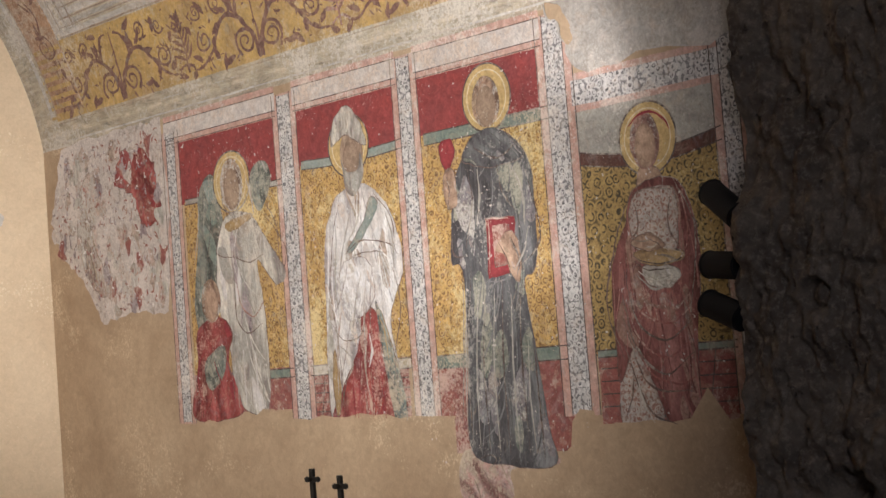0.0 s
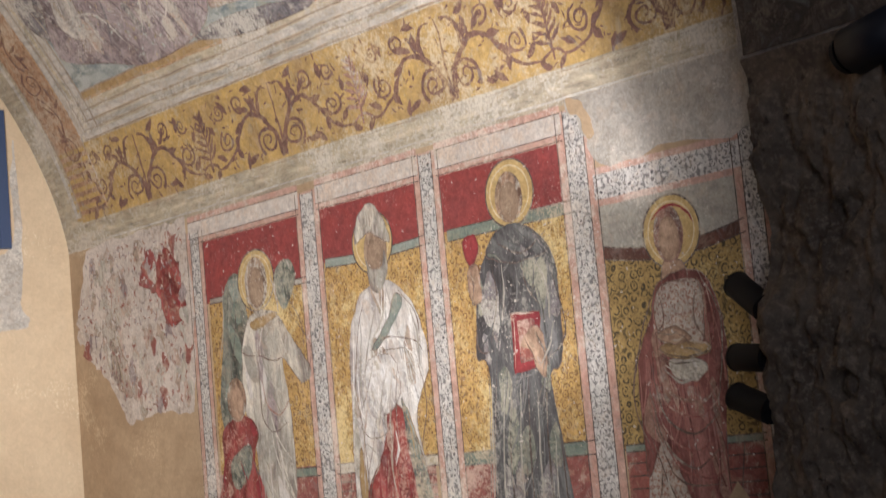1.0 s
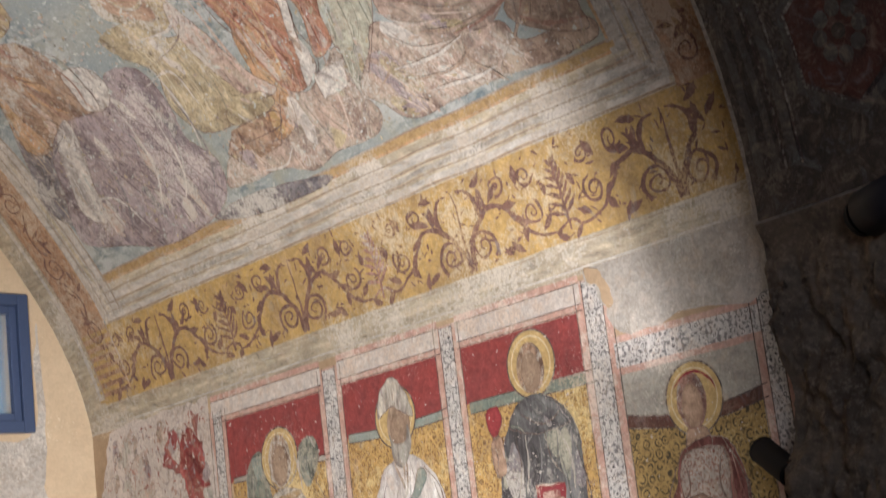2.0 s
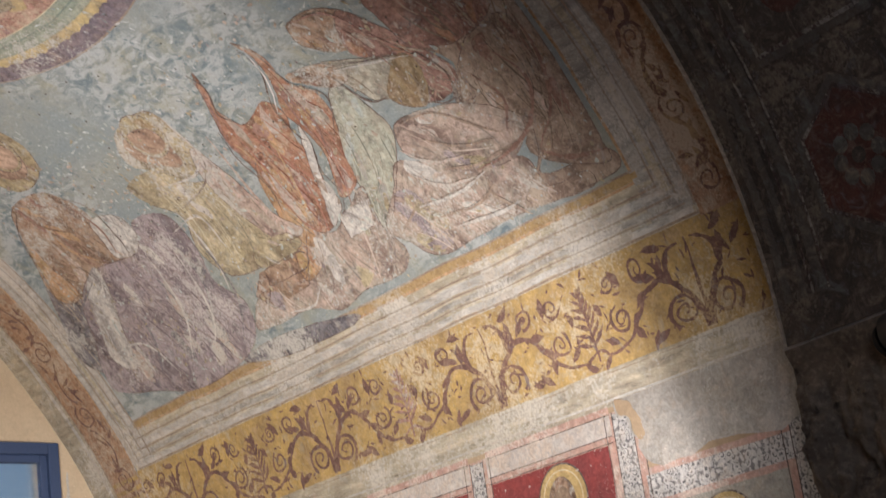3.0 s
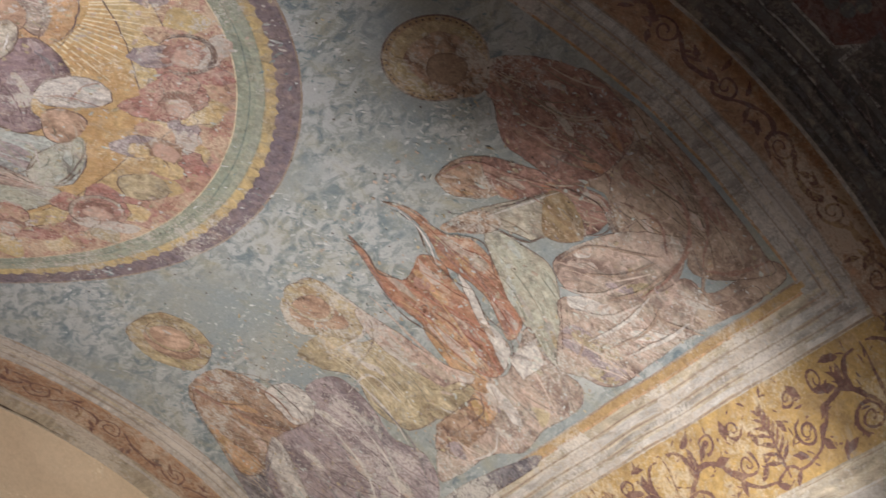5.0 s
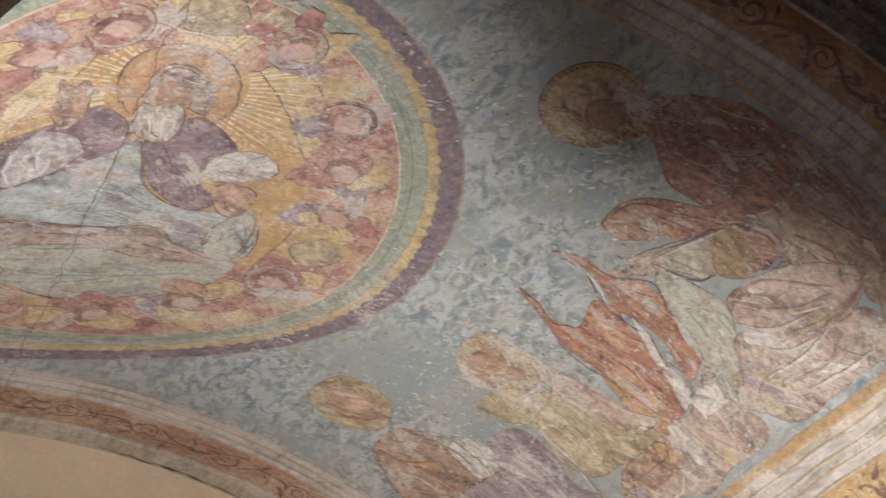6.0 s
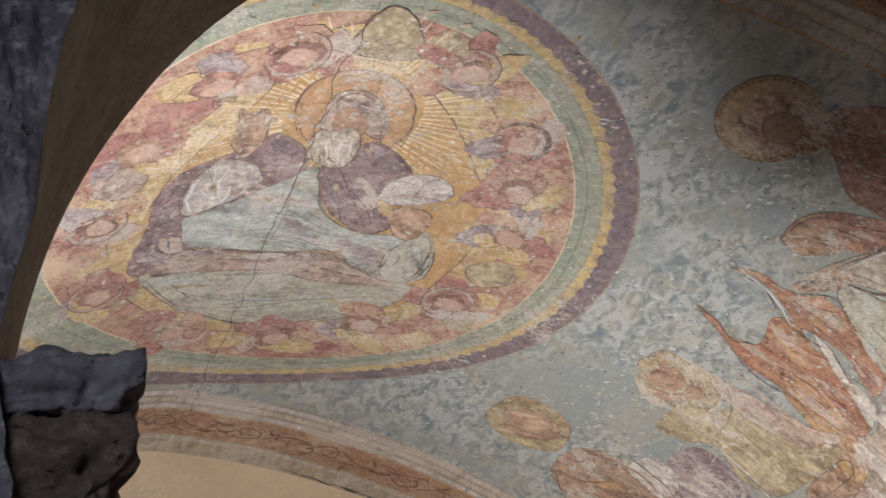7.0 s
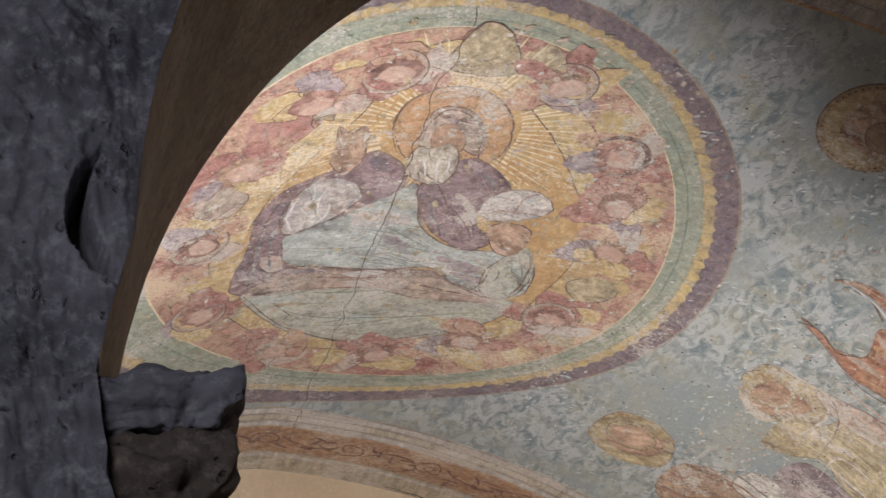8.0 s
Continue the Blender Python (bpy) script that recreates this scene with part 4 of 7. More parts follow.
VAULTA.append(("violet_robe", "violet", 4, 60, -166, 0, [(40.8, 7.62), (39.2, 7.38), (34.6, 7.36), (29.9, 7.4), (25.6, 7.27), (20.8, 7.43), (19.4, 7.99), (21.6, 8.41), (24.6, 8.82), (32.3, 8.67), (36.4, 8.52), (38.4, 8.23), (37.8, 7.87)]))
VAULTA.append(("white_drape", "whitepaint", 7, 9, 175, 0, [(38.7, 8.22), (35.1, 8.26), (30.8, 8.38), (25.3, 8.48), (27.7, 8.65), (32.4, 8.57), (36.8, 8.44)]))
VAULTA.append(("violet_shade", "violetdark", 3, 16, -161, 0, [(41.4, 8.66), (36.4, 8.52), (32.2, 8.66), (26.8, 8.77), (30.0, 8.95), (35.8, 8.85)]))
VAULTB = []
VAULTB.append(("halo_shape", "halo", 4, 6, -145, 0, [(49.7, 7.17), (49.8, 6.87), (46.1, 6.81), (41.8, 6.83), (41.1, 7.01), (43.8, 7.17), (46.3, 7.3)]))
VAULTB.append(("head_shape", "flesh", 6, 4, -146, 0, [(48.7, 7.16), (48.1, 6.96), (44.9, 6.94), (42.7, 6.98), (44.3, 7.13), (46.5, 7.22)]))
VAULTB.append(("pale_body", "paleyellow", 4, 22, -166, 0, [(44.4, 7.44), (43.7, 7.06), (40.7, 7.03), (39.0, 6.8), (34.4, 6.75), (30.8, 6.73), (28.7, 6.62), (28.6, 7.0), (29.5, 7.25), (33.8, 7.36), (38.0, 7.28), (41.3, 7.42)]))
VAULTB.append(("rose_streak", "rosepaint", 6, 10, -174, 0, [(43.7, 6.83), (39.6, 6.76), (33.6, 6.68), (29.9, 6.55), (30.3, 6.76), (35.7, 6.9), (40.4, 6.93)]))
VAULTB.append(("bench", "brownrobe", 5, 5, -126, 1, [(28.2, 7.04), (28.2, 6.6), (24.3, 6.74), (23.7, 7.08), (26.0, 7.17)]))
VAULTB.append(("yellow_cloth", "paleyellow", 6, 5, -145, 0, [(30.7, 6.96), (30.6, 6.69), (28.7, 6.62), (28.0, 6.82), (28.7, 7.01)]))
VAULTC = []
VAULTC.append(("left_wing", "rustred", 6, 40, -173, 0, [(49.9, 6.39), (47.7, 6.41), (45.4, 6.47), (42.6, 6.39), (43.5, 6.18), (41.2, 6.12), (38.6, 6.18), (36.2, 6.17), (32.2, 6.23), (28.6, 6.34), (29.3, 6.49), (33.1, 6.55), (38.2, 6.57), (42.3, 6.58), (45.7, 6.51)]))
VAULTC.append(("right_wing", "rustred", 7, 30, -178, 0, [(50.0, 6.03), (47.4, 5.95), (43.9, 5.95), (41.3, 5.86), (38.2, 5.87), (34.8, 5.97), (31.4, 6.02), (30.8, 6.18), (35.3, 6.09), (38.4, 6.09), (41.2, 6.12), (44.3, 6.04), (47.4, 6.0)]))
VAULTC.append(("white_sash", "whitepaint", 9, 5, -178, 0, [(39.5, 6.1), (36.4, 6.13), (33.5, 6.21), (30.3, 6.2), (28.6, 6.34), (32.0, 6.28), (35.2, 6.23)]))
VAULTC.append(("pale_leg", "palepink", 5, 30, -162, 0, [(29.7, 6.52), (28.1, 6.35), (30.8, 6.02), (28.3, 6.04), (26.0, 6.04), (22.5, 5.97), (20.7, 6.09), (20.9, 6.37), (20.2, 6.6), (21.9, 6.83), (22.0, 7.11), (22.7, 7.3), (26.0, 7.12), (25.0, 6.75)]))
VAULTC.append(("white_box", "whitepaint", 8, 3, -134, 1, [(29.4, 6.27), (29.4, 6.01), (26.6, 6.09), (26.6, 6.28)]))
VAULTC.append(("orange_back", "orange", 5, 12, -169, 0, [(39.3, 6.45), (34.8, 6.41), (29.4, 6.49), (25.7, 6.56), (25.0, 6.75), (31.1, 6.66), (36.8, 6.6)]))
VAULTD = []
VAULTD.append(("turban", "brownrobe", 5, 6, -148, 0, [(48.2, 5.66), (47.9, 5.48), (45.5, 5.35), (42.9, 5.51), (44.9, 5.67), (46.6, 5.71)]))
VAULTD.append(("red_cape", "rustdull", 5, 18, -156, 0, [(46.5, 5.38), (42.9, 5.25), (39.4, 5.15), (36.1, 5.07), (34.2, 5.14), (34.5, 5.33), (37.3, 5.36), (40.0, 5.34), (41.9, 5.49), (44.2, 5.49)]))
VAULTD.append(("paper_sheet", "paper", 6, 3, -143, 1, [(43.4, 5.69), (39.9, 5.29), (36.5, 5.46), (37.3, 5.58), (40.4, 5.67)]))
VAULTD.append(("arm_shape", "brownrobe", 7, 3, -132, 0, [(44.3, 5.93), (43.2, 5.69), (40.9, 5.62), (40.5, 5.72), (42.7, 5.89)]))
VAULTD.append(("yellow_sleeve", "ochredull", 7, 10, 165, 0, [(40.0, 5.29), (38.0, 5.22), (34.4, 5.32), (35.4, 5.45), (37.4, 5.49)]))
VAULTD.append(("green_drape", "palegreen", 4, 16, 175, 0, [(41.1, 5.73), (37.0, 5.64), (33.9, 5.62), (29.8, 5.77), (25.6, 6.02), (30.8, 6.02), (35.0, 5.99), (38.3, 5.88)]))
VAULTD.append(("knee", "palepink", 5, 12, -132, 0, [(34.5, 5.56), (33.5, 5.25), (31.3, 5.03), (28.3, 4.91), (25.8, 5.06), (26.5, 5.32), (29.3, 5.54), (31.8, 5.64)]))
VAULTD.append(("rose_drape", "palepink", 4, 40, -139, 0, [(31.0, 5.69), (26.6, 5.32), (25.6, 5.02), (21.9, 4.97), (21.5, 4.74), (19.8, 4.76), (20.6, 5.15), (20.6, 5.47), (20.6, 5.78), (23.4, 5.93), (25.7, 6.02), (28.9, 5.83)]))
VAULTD.append(("brown_drape", "browndrape", 4, 30, -180, 0, [(37.7, 4.91), (37.9, 4.65), (32.6, 4.65), (27.3, 4.76), (23.2, 4.97), (22.5, 4.59), (20.1, 4.6), (20.8, 5.14), (24.7, 4.94), (29.2, 4.88), (32.3, 4.98), (33.2, 5.18)]))
VAULTE = []
VAULTE.append(("dark_body", "rustdull", 5, 24, 178, 0, [(52.9, 4.99), (51.7, 4.8), (47.9, 4.64), (43.0, 4.59), (38.7, 4.7), (38.0, 5.0), (40.0, 5.19), (43.0, 5.22), (46.4, 5.22), (49.7, 5.06)]))
VAULTE.append(("brown_mantle", "browndrape", 4, 26, 174, 0, [(43.4, 5.19), (38.3, 4.77), (33.1, 4.66), (28.3, 4.82), (28.5, 5.06), (33.4, 5.15), (36.5, 5.05), (40.1, 5.18)]))
VAULTE.append(("dark_wing", "browndrape", 4, 18, 177, 0, [(46.5, 4.61), (40.3, 4.56), (31.9, 4.57), (24.0, 4.58), (21.3, 4.62), (25.5, 4.97), (30.8, 4.75), (37.7, 4.73)]))
VAULTE.append(("dark_hem", "violetdark", 5, 4, -118, 0, [(20.1, 7.53), (20.8, 7.16), (19.2, 6.54), (18.1, 6.62), (18.4, 7.23)]))
FIELD = []
FIELD.append(("yellow_ground", "yellowfield", 10, 0, 0, 0, [(72.0, 5.944), (75.8, 5.609), (81.1, 5.307), (86.4, 5.117), (90.8, 5.058), (95.0, 5.201), (98.6, 5.528), (102.9, 5.893), (105.5, 6.296), (105.0, 6.800), (102.2, 7.181), (94.1, 7.593), (83.5, 7.678), (75.3, 7.461), (70.3, 7.118), (68.9, 6.631), (69.9, 6.239)]))
FIELD.append(("glory", "glory", 11, 0, 0, 0, [(72.5, 6.295), (76.2, 5.927), (80.1, 5.625), (84.9, 5.379), (90.0, 5.290), (94.3, 5.356), (96.8, 5.622), (99.5, 5.892), (101.9, 6.173), (102.3, 6.647), (95.3, 7.285), (84.1, 7.556), (75.2, 7.276), (71.8, 6.698)]))
FIELD.append(("cloud", "palegreen", 12, 24, 175, 0, [(101.5, 6.974), (96.3, 7.005), (86.5, 7.036), (75.0, 7.056), (76.2, 7.293), (80.9, 7.503), (88.5, 7.588), (94.6, 7.467), (98.7, 7.241)]))
FIELD.append(("violet_mantle", "violetrobe", 13, 26, 125, 0, [(90.3, 5.988), (93.7, 5.831), (95.3, 5.928), (98.1, 6.003), (100.7, 6.090), (102.3, 6.283), (102.3, 6.547), (102.7, 6.925), (99.0, 7.015), (97.4, 6.928), (97.3, 6.745), (99.0, 6.546), (98.4, 6.446), (94.6, 6.369), (92.5, 6.284), (90.4, 6.195)]))
FIELD.append(("pale_robe", "paleblue", 14, 40, 150, 0, [(89.0, 6.102), (90.9, 6.194), (93.0, 6.287), (96.5, 6.417), (99.0, 6.478), (98.9, 6.598), (97.5, 6.758), (90.5, 6.850), (83.7, 6.827), (81.4, 6.953), (77.2, 7.016), (74.4, 6.970), (74.8, 6.702), (77.8, 6.615), (80.9, 6.635), (84.3, 6.589), (86.9, 6.433)]))
FIELD.append(("violet_sleeve", "violetrobe", 15, 18, 128, 0, [(88.6, 6.101), (86.9, 5.938), (84.4, 5.890), (80.6, 6.078), (81.4, 6.161), (82.3, 6.275), (81.8, 6.428), (79.8, 6.520), (81.4, 6.640), (84.2, 6.572), (86.7, 6.417), (88.0, 6.265)]))
FIELD.append(("rose_band", "palepink", 15, 16, 176, 0, [(101.3, 6.968), (99.6, 6.898), (97.6, 6.787), (90.6, 6.839), (84.1, 6.851), (81.4, 6.953), (76.3, 7.072), (82.7, 7.132), (89.8, 7.025), (96.3, 7.005)]))
FIELD.append(("white_cuff", "whitepaint", 15, 8, 110, 0, [(97.5, 6.035), (99.3, 6.139), (99.8, 6.342), (99.0, 6.478), (96.5, 6.417), (94.4, 6.308), (93.4, 6.186), (95.0, 6.054)]))
FIELD.append(("raised_hand", "flesh", 16, 4, 112, 0, [(94.9, 5.682), (95.8, 5.636), (96.4, 5.686), (97.7, 5.636), (97.4, 5.792), (97.2, 5.923), (95.7, 5.996), (94.6, 5.910), (94.7, 5.780)]))
FIELD.append(("white_book", "whitepaint", 17, 4, 177, 0, [(82.4, 6.285), (81.9, 6.170), (79.8, 6.092), (77.4, 6.109), (76.0, 6.218), (77.9, 6.325), (80.8, 6.369)]))
FIELD.append(("hand_shape", "flesh", 18, 4, 137, 0, [(80.7, 6.428), (79.0, 6.368), (76.9, 6.410), (76.6, 6.545), (77.6, 6.649), (79.4, 6.608)]))
FIELD.append(("green_sleeve", "palegreen", 16, 12, 118, 0, [(77.5, 6.626), (76.2, 6.565), (74.7, 6.753), (74.8, 6.949), (76.4, 7.050), (78.4, 7.004), (79.0, 6.817)]))
FIELD.append(("halo_disc", "orange", 13, 0, -176, 0, [(92.9, 5.681), (93.0, 5.517), (91.5, 5.399), (89.1, 5.362), (86.2, 5.403), (83.8, 5.534), (82.7, 5.737), (83.4, 5.897), (86.5, 5.959), (90.4, 5.921)]))
FIELD.append(("hair", "palepink", 16, 8, 150, 0, [(90.1, 5.821), (90.6, 5.634), (89.6, 5.510), (87.1, 5.532), (84.9, 5.689), (84.6, 5.860), (86.3, 5.812), (87.2, 5.687), (88.9, 5.641), (89.4, 5.726)]))
FIELD.append(("face_shape", "flesh", 17, 0, -176, 0, [(89.6, 5.726), (88.9, 5.633), (87.1, 5.678), (86.3, 5.795), (87.1, 5.859), (88.8, 5.828)]))
FIELD.append(("beard", "whitebeard", 18, 14, 104, 0, [(90.4, 5.812), (89.0, 5.820), (87.7, 5.782), (86.3, 5.883), (86.2, 6.026), (87.2, 6.103), (89.1, 6.070), (90.6, 5.979)]))
FIELD.append(("dove", "paleyellow", 12, 0, 111, 0, [(90.8, 5.225), (90.0, 5.028), (88.8, 4.938), (86.6, 5.008), (84.5, 5.227), (87.2, 5.289)]))
FIELD.append(("light_tile", "paleyellow", 12, 0, 0, 1, [(101.9, 5.385), (98.8, 5.392), (98.4, 5.577), (101.1, 5.544)]))
FIELD.append(("light_tile", "paleyellow", 12, 0, 0, 1, [(74.4, 5.967), (72.4, 6.000), (72.6, 6.123), (74.1, 6.090)]))
FIELD.append(("light_wing", "paleyellow", 12, 0, 60, 0, [(71.0, 6.789), (68.6, 6.678), (66.1, 6.750), (67.2, 6.892), (69.6, 6.915)]))
FIELD.append(("pale_wing", "palepink", 12, 10, 40, 0, [(108.3, 6.010), (105.5, 5.980), (103.6, 6.101), (105.2, 6.233), (108.1, 6.172)]))
# ---- the row of panels on the side wall ----
def panel(name, label, y):
    return thing(name, (WX, y, 1.4), label, "fresco", "row of painted panels")


def separator(y0, y1, z0, z1, key="border", edge=0.045, tip=0):
    t = thing("painted_border", (WX, (y0 + y1) / 2, z0), "whitish patterned painted border strip with pink edges", "painted border", "borders between the panels")
    patch("pink_ground", y0, y1, z0, z1, on_wall, 0.008, PAINT["pinkedge"], t)
    patch("pattern", y0 + edge, y1 - edge, z0 + 0.01, z1 - 0.01, on_wall, 0.0102, PAINT[key], t)
    for y in (y0 + edge, y1 - edge, y0 + 0.004, y1 - 0.004):
        ribbons("edge_line", [[(Vector((y, z0 + (z1 - z0) * i / 30)), 0.0028) for i in range(31)]], on_wall, 0.0115, PAINT["ink"], t)
    return t


def rail(parent, y0, y1, z, h, key, sag=0.0, layer=2):
    line = [Vector((y0 + (y1 - y0) * i / 14, z - sag * math.sin(math.pi * i / 14))) for i in range(15)]
    ribbons("rail", [[(p, h / 2) for p in line]], on_wall, 0.002 + layer * 0.0022, PAINT[key], parent)
    ribbons("rail_line", [[(p + Vector((0, s * h / 2)), 0.003) for p in line] for s in (-1, 1)], on_wall, 0.004 + layer * 0.0022, PAINT["ink"], parent)


def tiles(parent, y0, y1, z0, z1):
    lines = [[(Vector((y0 + (y1 - y0) * i / 10, z0 + (z1 - z0) * k / 5)), 0.003) for i in range(11)] for k in range(1, 5)]
    m = int(abs(y1 - y0) / 0.11)
    lines += [[(Vector((y0 + (y1 - y0) * (k + 0.15 * (j - 1.5)) / m, z0 + (z1 - z0) * j / 3)), 0.003) for j in range(4)] for k in range(1, m)]
    ribbons("tile_joints", lines, on_wall, 0.0062, PAINT["ink"], parent)


patch_t = thing("lost_fresco", (WX, 8.8, 2.0), "flaking remnant of a fresco in pale pink, red and violet", "fresco", "row of painted panels")
figure(patch_t, LOST, on_wall, 0.003, 0.035)
outline = [Vector(p) for p in LOST[0][6]]
for i in range(90):
    c = Vector((dice.uniform(8.2, 9.4), dice.uniform(2.1, 3.1)))
    if inside(c, outline):
        pts = [c + Vector((math.cos(q), math.sin(q) * 1.6)) * dice.uniform(0.015, 0.06) for q in np.linspace(0, 5.4, 7)]
        fill("paint_remnant", frayed(rounded(pts, 4), 0.02), on_wall, 0.0135 + 0.00017 * i, PAINT[("rosepaint", "violet", "palepink", "rosepaint", "lostground", "redfloor", "framewhite", "palerobe")[i % 8]], patch_t)
speck = []
for i in range(520):
    u, v = dice.uniform(8.2, 9.4), dice.uniform(2.1, 3.1)
    if inside(Vector((u, v)), [Vector(p) for p in LOST[0][6]]):
        a, l = dice.uniform(0, 6.3), dice.uniform(0.012, 0.05)
        speck.append([(Vector((u, v)) + Vector((math.cos(a + j * 0.3), math.sin(a + j * 0.3))) * l * j / 3, 0.002 + 0.007 * dice.random() * (j in (1, 2))) for j in range(4)])
for k, key in enumerate(("redfloor", "violet", "whiterobe", "rustdull")):
    ribbons("paint_flaking", speck[k::4], on_wall, 0.030 + 0.0015 * k, PAINT[key], patch_t, "", "stuff")

p1 = panel("angel_panel", "faded fresco panel with a pale robed winged shape", 7.53)
patch("red_field", 7.99, 7.05, 2.63, 3.0, on_wall, 0.002, PAINT["redfield"], p1)
patch("gold_field", 7.96, 7.05, 1.66, 2.64, on_wall, 0.004, PAINT["gold"], p1)
patch("red_floor", 7.98, 7.06, 1.45, 1.67, on_wall, 0.0044, PAINT["redfloor"], p1)
rail(p1, 7.95, 7.05, 2.64, 0.03, "mould2", 0.0)
rail(p1, 7.95, 7.06, 1.64, 0.045, "greenrail", 0.0)
nimbus(p1, 7.50, 2.70, 0.165, on_wall, 4)
head(p1, 7.50, 2.66, 0.17, 0.24, on_wall, 6.45, "darkflesh")
figure(p1, ANGEL, on_wall)
head(p1, 7.76, 2.05, 0.15, 0.2, on_wall, 8, "flesh")
stroke(p1, on_wall, "contour", 0.0035, (7.598, 2.494), (7.666, 2.321), (7.388, 2.274))
stroke(p1, on_wall, "contour", 0.004, (7.571, 2.311), (7.391, 2.250), (7.255, 2.279))
stroke(p1, on_wall, "contour", 0.0035, (7.226, 2.572), (7.120, 2.415), (7.118, 2.176))
stroke(p1, on_wall, "contour", 0.004, (7.202, 2.478), (7.056, 2.289), (7.103, 2.144))
stroke(p1, on_wall, "contour", 0.0045, (7.527, 2.245), (7.528, 1.968), (7.435, 1.870), (7.298, 1.915))
stroke(p1, on_wall, "rustdull", 0.006, (7.506, 2.151), (7.479, 2.026), (7.374, 1.957), (7.263, 2.039))
stroke(p1, on_wall, "greyfield", 0.006, (7.444, 2.237), (7.443, 2.023))
stroke(p1, on_wall, "greyfield", 0.006, (7.342, 2.227), (7.342, 2.015))
stroke(p1, on_wall, "greyfield", 0.008, (7.549, 1.785), (7.559, 1.474))
stroke(p1, on_wall, "greyfield", 0.008, (7.439, 1.840), (7.435, 1.439))
stroke(p1, on_wall, "greyfield", 0.007, (7.338, 1.833), (7.330, 1.465))
stroke(p1, on_wall, "whiterobe", 0.008, (7.487, 1.782), (7.492, 1.477))
stroke(p1, on_wall, "whiterobe", 0.008, (7.385, 1.775), (7.370, 1.473))
stroke(p1, on_wall, "whiterobe", 0.008, (7.474, 2.424), (7.511, 2.336))
stroke(p1, on_wall, "contour", 0.005, (7.584, 2.748), (7.582, 2.586), (7.468, 2.479))
stroke(p1, on_wall, "brownrobe", 0.008, (7.362, 2.718), (7.326, 2.591), (7.311, 2.497))
stroke(p1, on_wall, "contour", 0.003, (7.209, 2.591), (7.162, 2.570), (7.200, 2.499))
stroke(p1, on_wall, "bookred", 0.007, (7.839, 1.819), (7.927, 1.682), (7.905, 1.492))
stroke(p1, on_wall, "contour", 0.004, (7.680, 1.793), (7.615, 1.666), (7.585, 1.481))
stroke(p1, on_wall, "bookred", 0.006, (7.767, 1.736), (7.682, 1.546))
stroke(p1, on_wall, "greyfield", 0.006, (7.816, 2.716), (7.831, 2.496), (7.895, 2.281))
stroke(p1, on_wall, "ink", 0.004, (7.685, 2.668), (7.730, 2.422), (7.797, 2.177))
stroke(p1, on_wall, "greyfield", 0.005, (7.758, 2.646), (7.788, 2.396))

p2 = panel("bishop_panel", "fresco panel of a white robed shape in a mitre", 6.52)
patch("red_field", 6.90, 6.08, 2.68, 3.0, on_wall, 0.002, PAINT["redfield"], p2)
patch("gold_field", 6.89, 6.10, 1.66, 2.70, on_wall, 0.004, PAINT["gold"], p2)
patch("red_floor", 6.95, 6.16, 1.37, 1.67, on_wall, 0.0044, PAINT["redfloor"], p2)
rail(p2, 6.88, 6.08, 2.70, 0.045, "bluegreen", 0.015)
rail(p2, 6.92, 6.14, 1.64, 0.05, "mould1", 0.0)
tiles(p2, 6.94, 6.16, 1.38, 1.62)
nimbus(p2, 6.49, 2.75, 0.155, on_wall, 3)
head(p2, 6.47, 2.68, 0.15, 0.21, on_wall, 4.4, "darkflesh", "darkflesh")
figure(p2, BISHOP, on_wall)
fill("face_shape", frayed(oval(6.475, 2.685, 0.062, 0.075), 0.004), on_wall, 0.047, PAINT["darkflesh"], p2, "", None, 0.6)
fill("beard_shape", frayed(rounded([Vector(p) for p in ((6.55, 2.68), (6.52, 2.62), (6.43, 2.62), (6.40, 2.70), (6.385, 2.60), (6.43, 2.52), (6.48, 2.49), (6.53, 2.53))]), 0.006), on_wall, 0.048, PAINT["greyfield"], p2, "", -95, 0.5)
stroke(p2, on_wall, "contour", 0.0045, (6.595, 2.464), (6.659, 2.305), (6.710, 2.022), (6.674, 1.784), (6.665, 1.391))
stroke(p2, on_wall, "contour", 0.0045, (6.190, 2.198), (6.206, 2.355), (6.319, 2.486))
stroke(p2, on_wall, "contour", 0.004, (6.580, 2.204), (6.440, 2.264), (6.229, 2.224), (6.169, 2.163))
stroke(p2, on_wall, "contour", 0.0035, (6.573, 2.187), (6.403, 2.203), (6.225, 2.185))
stroke(p2, on_wall, "contour", 0.004, (6.559, 2.151), (6.620, 2.014), (6.696, 1.906))
stroke(p2, on_wall, "contour", 0.004, (6.726, 1.879), (6.629, 1.781), (6.493, 1.800), (6.433, 1.942))
stroke(p2, on_wall, "greyfield", 0.007, (6.457, 2.113), (6.520, 1.949), (6.555, 1.805))
stroke(p2, on_wall, "contour", 0.0035, (6.365, 2.160), (6.408, 1.940), (6.410, 1.773))
stroke(p2, on_wall, "contour", 0.004, (6.235, 2.175), (6.180, 1.922), (6.253, 1.652), (6.212, 1.431))
stroke(p2, on_wall, "greyfield", 0.007, (6.676, 1.761), (6.570, 1.670), (6.646, 1.555))
stroke(p2, on_wall, "contour", 0.004, (6.312, 1.877), (6.348, 1.713), (6.280, 1.566), (6.218, 1.377))
stroke(p2, on_wall, "bookred", 0.005, (6.502, 1.722), (6.559, 1.388))
stroke(p2, on_wall, "bookred", 0.005, (6.422, 1.662), (6.442, 1.378))
stroke(p2, on_wall, "contour", 0.004, (6.600, 1.643), (6.711, 1.387))
stroke(p2, on_wall, "greyfield", 0.008, (6.513, 2.402), (6.585, 2.239), (6.640, 2.073))
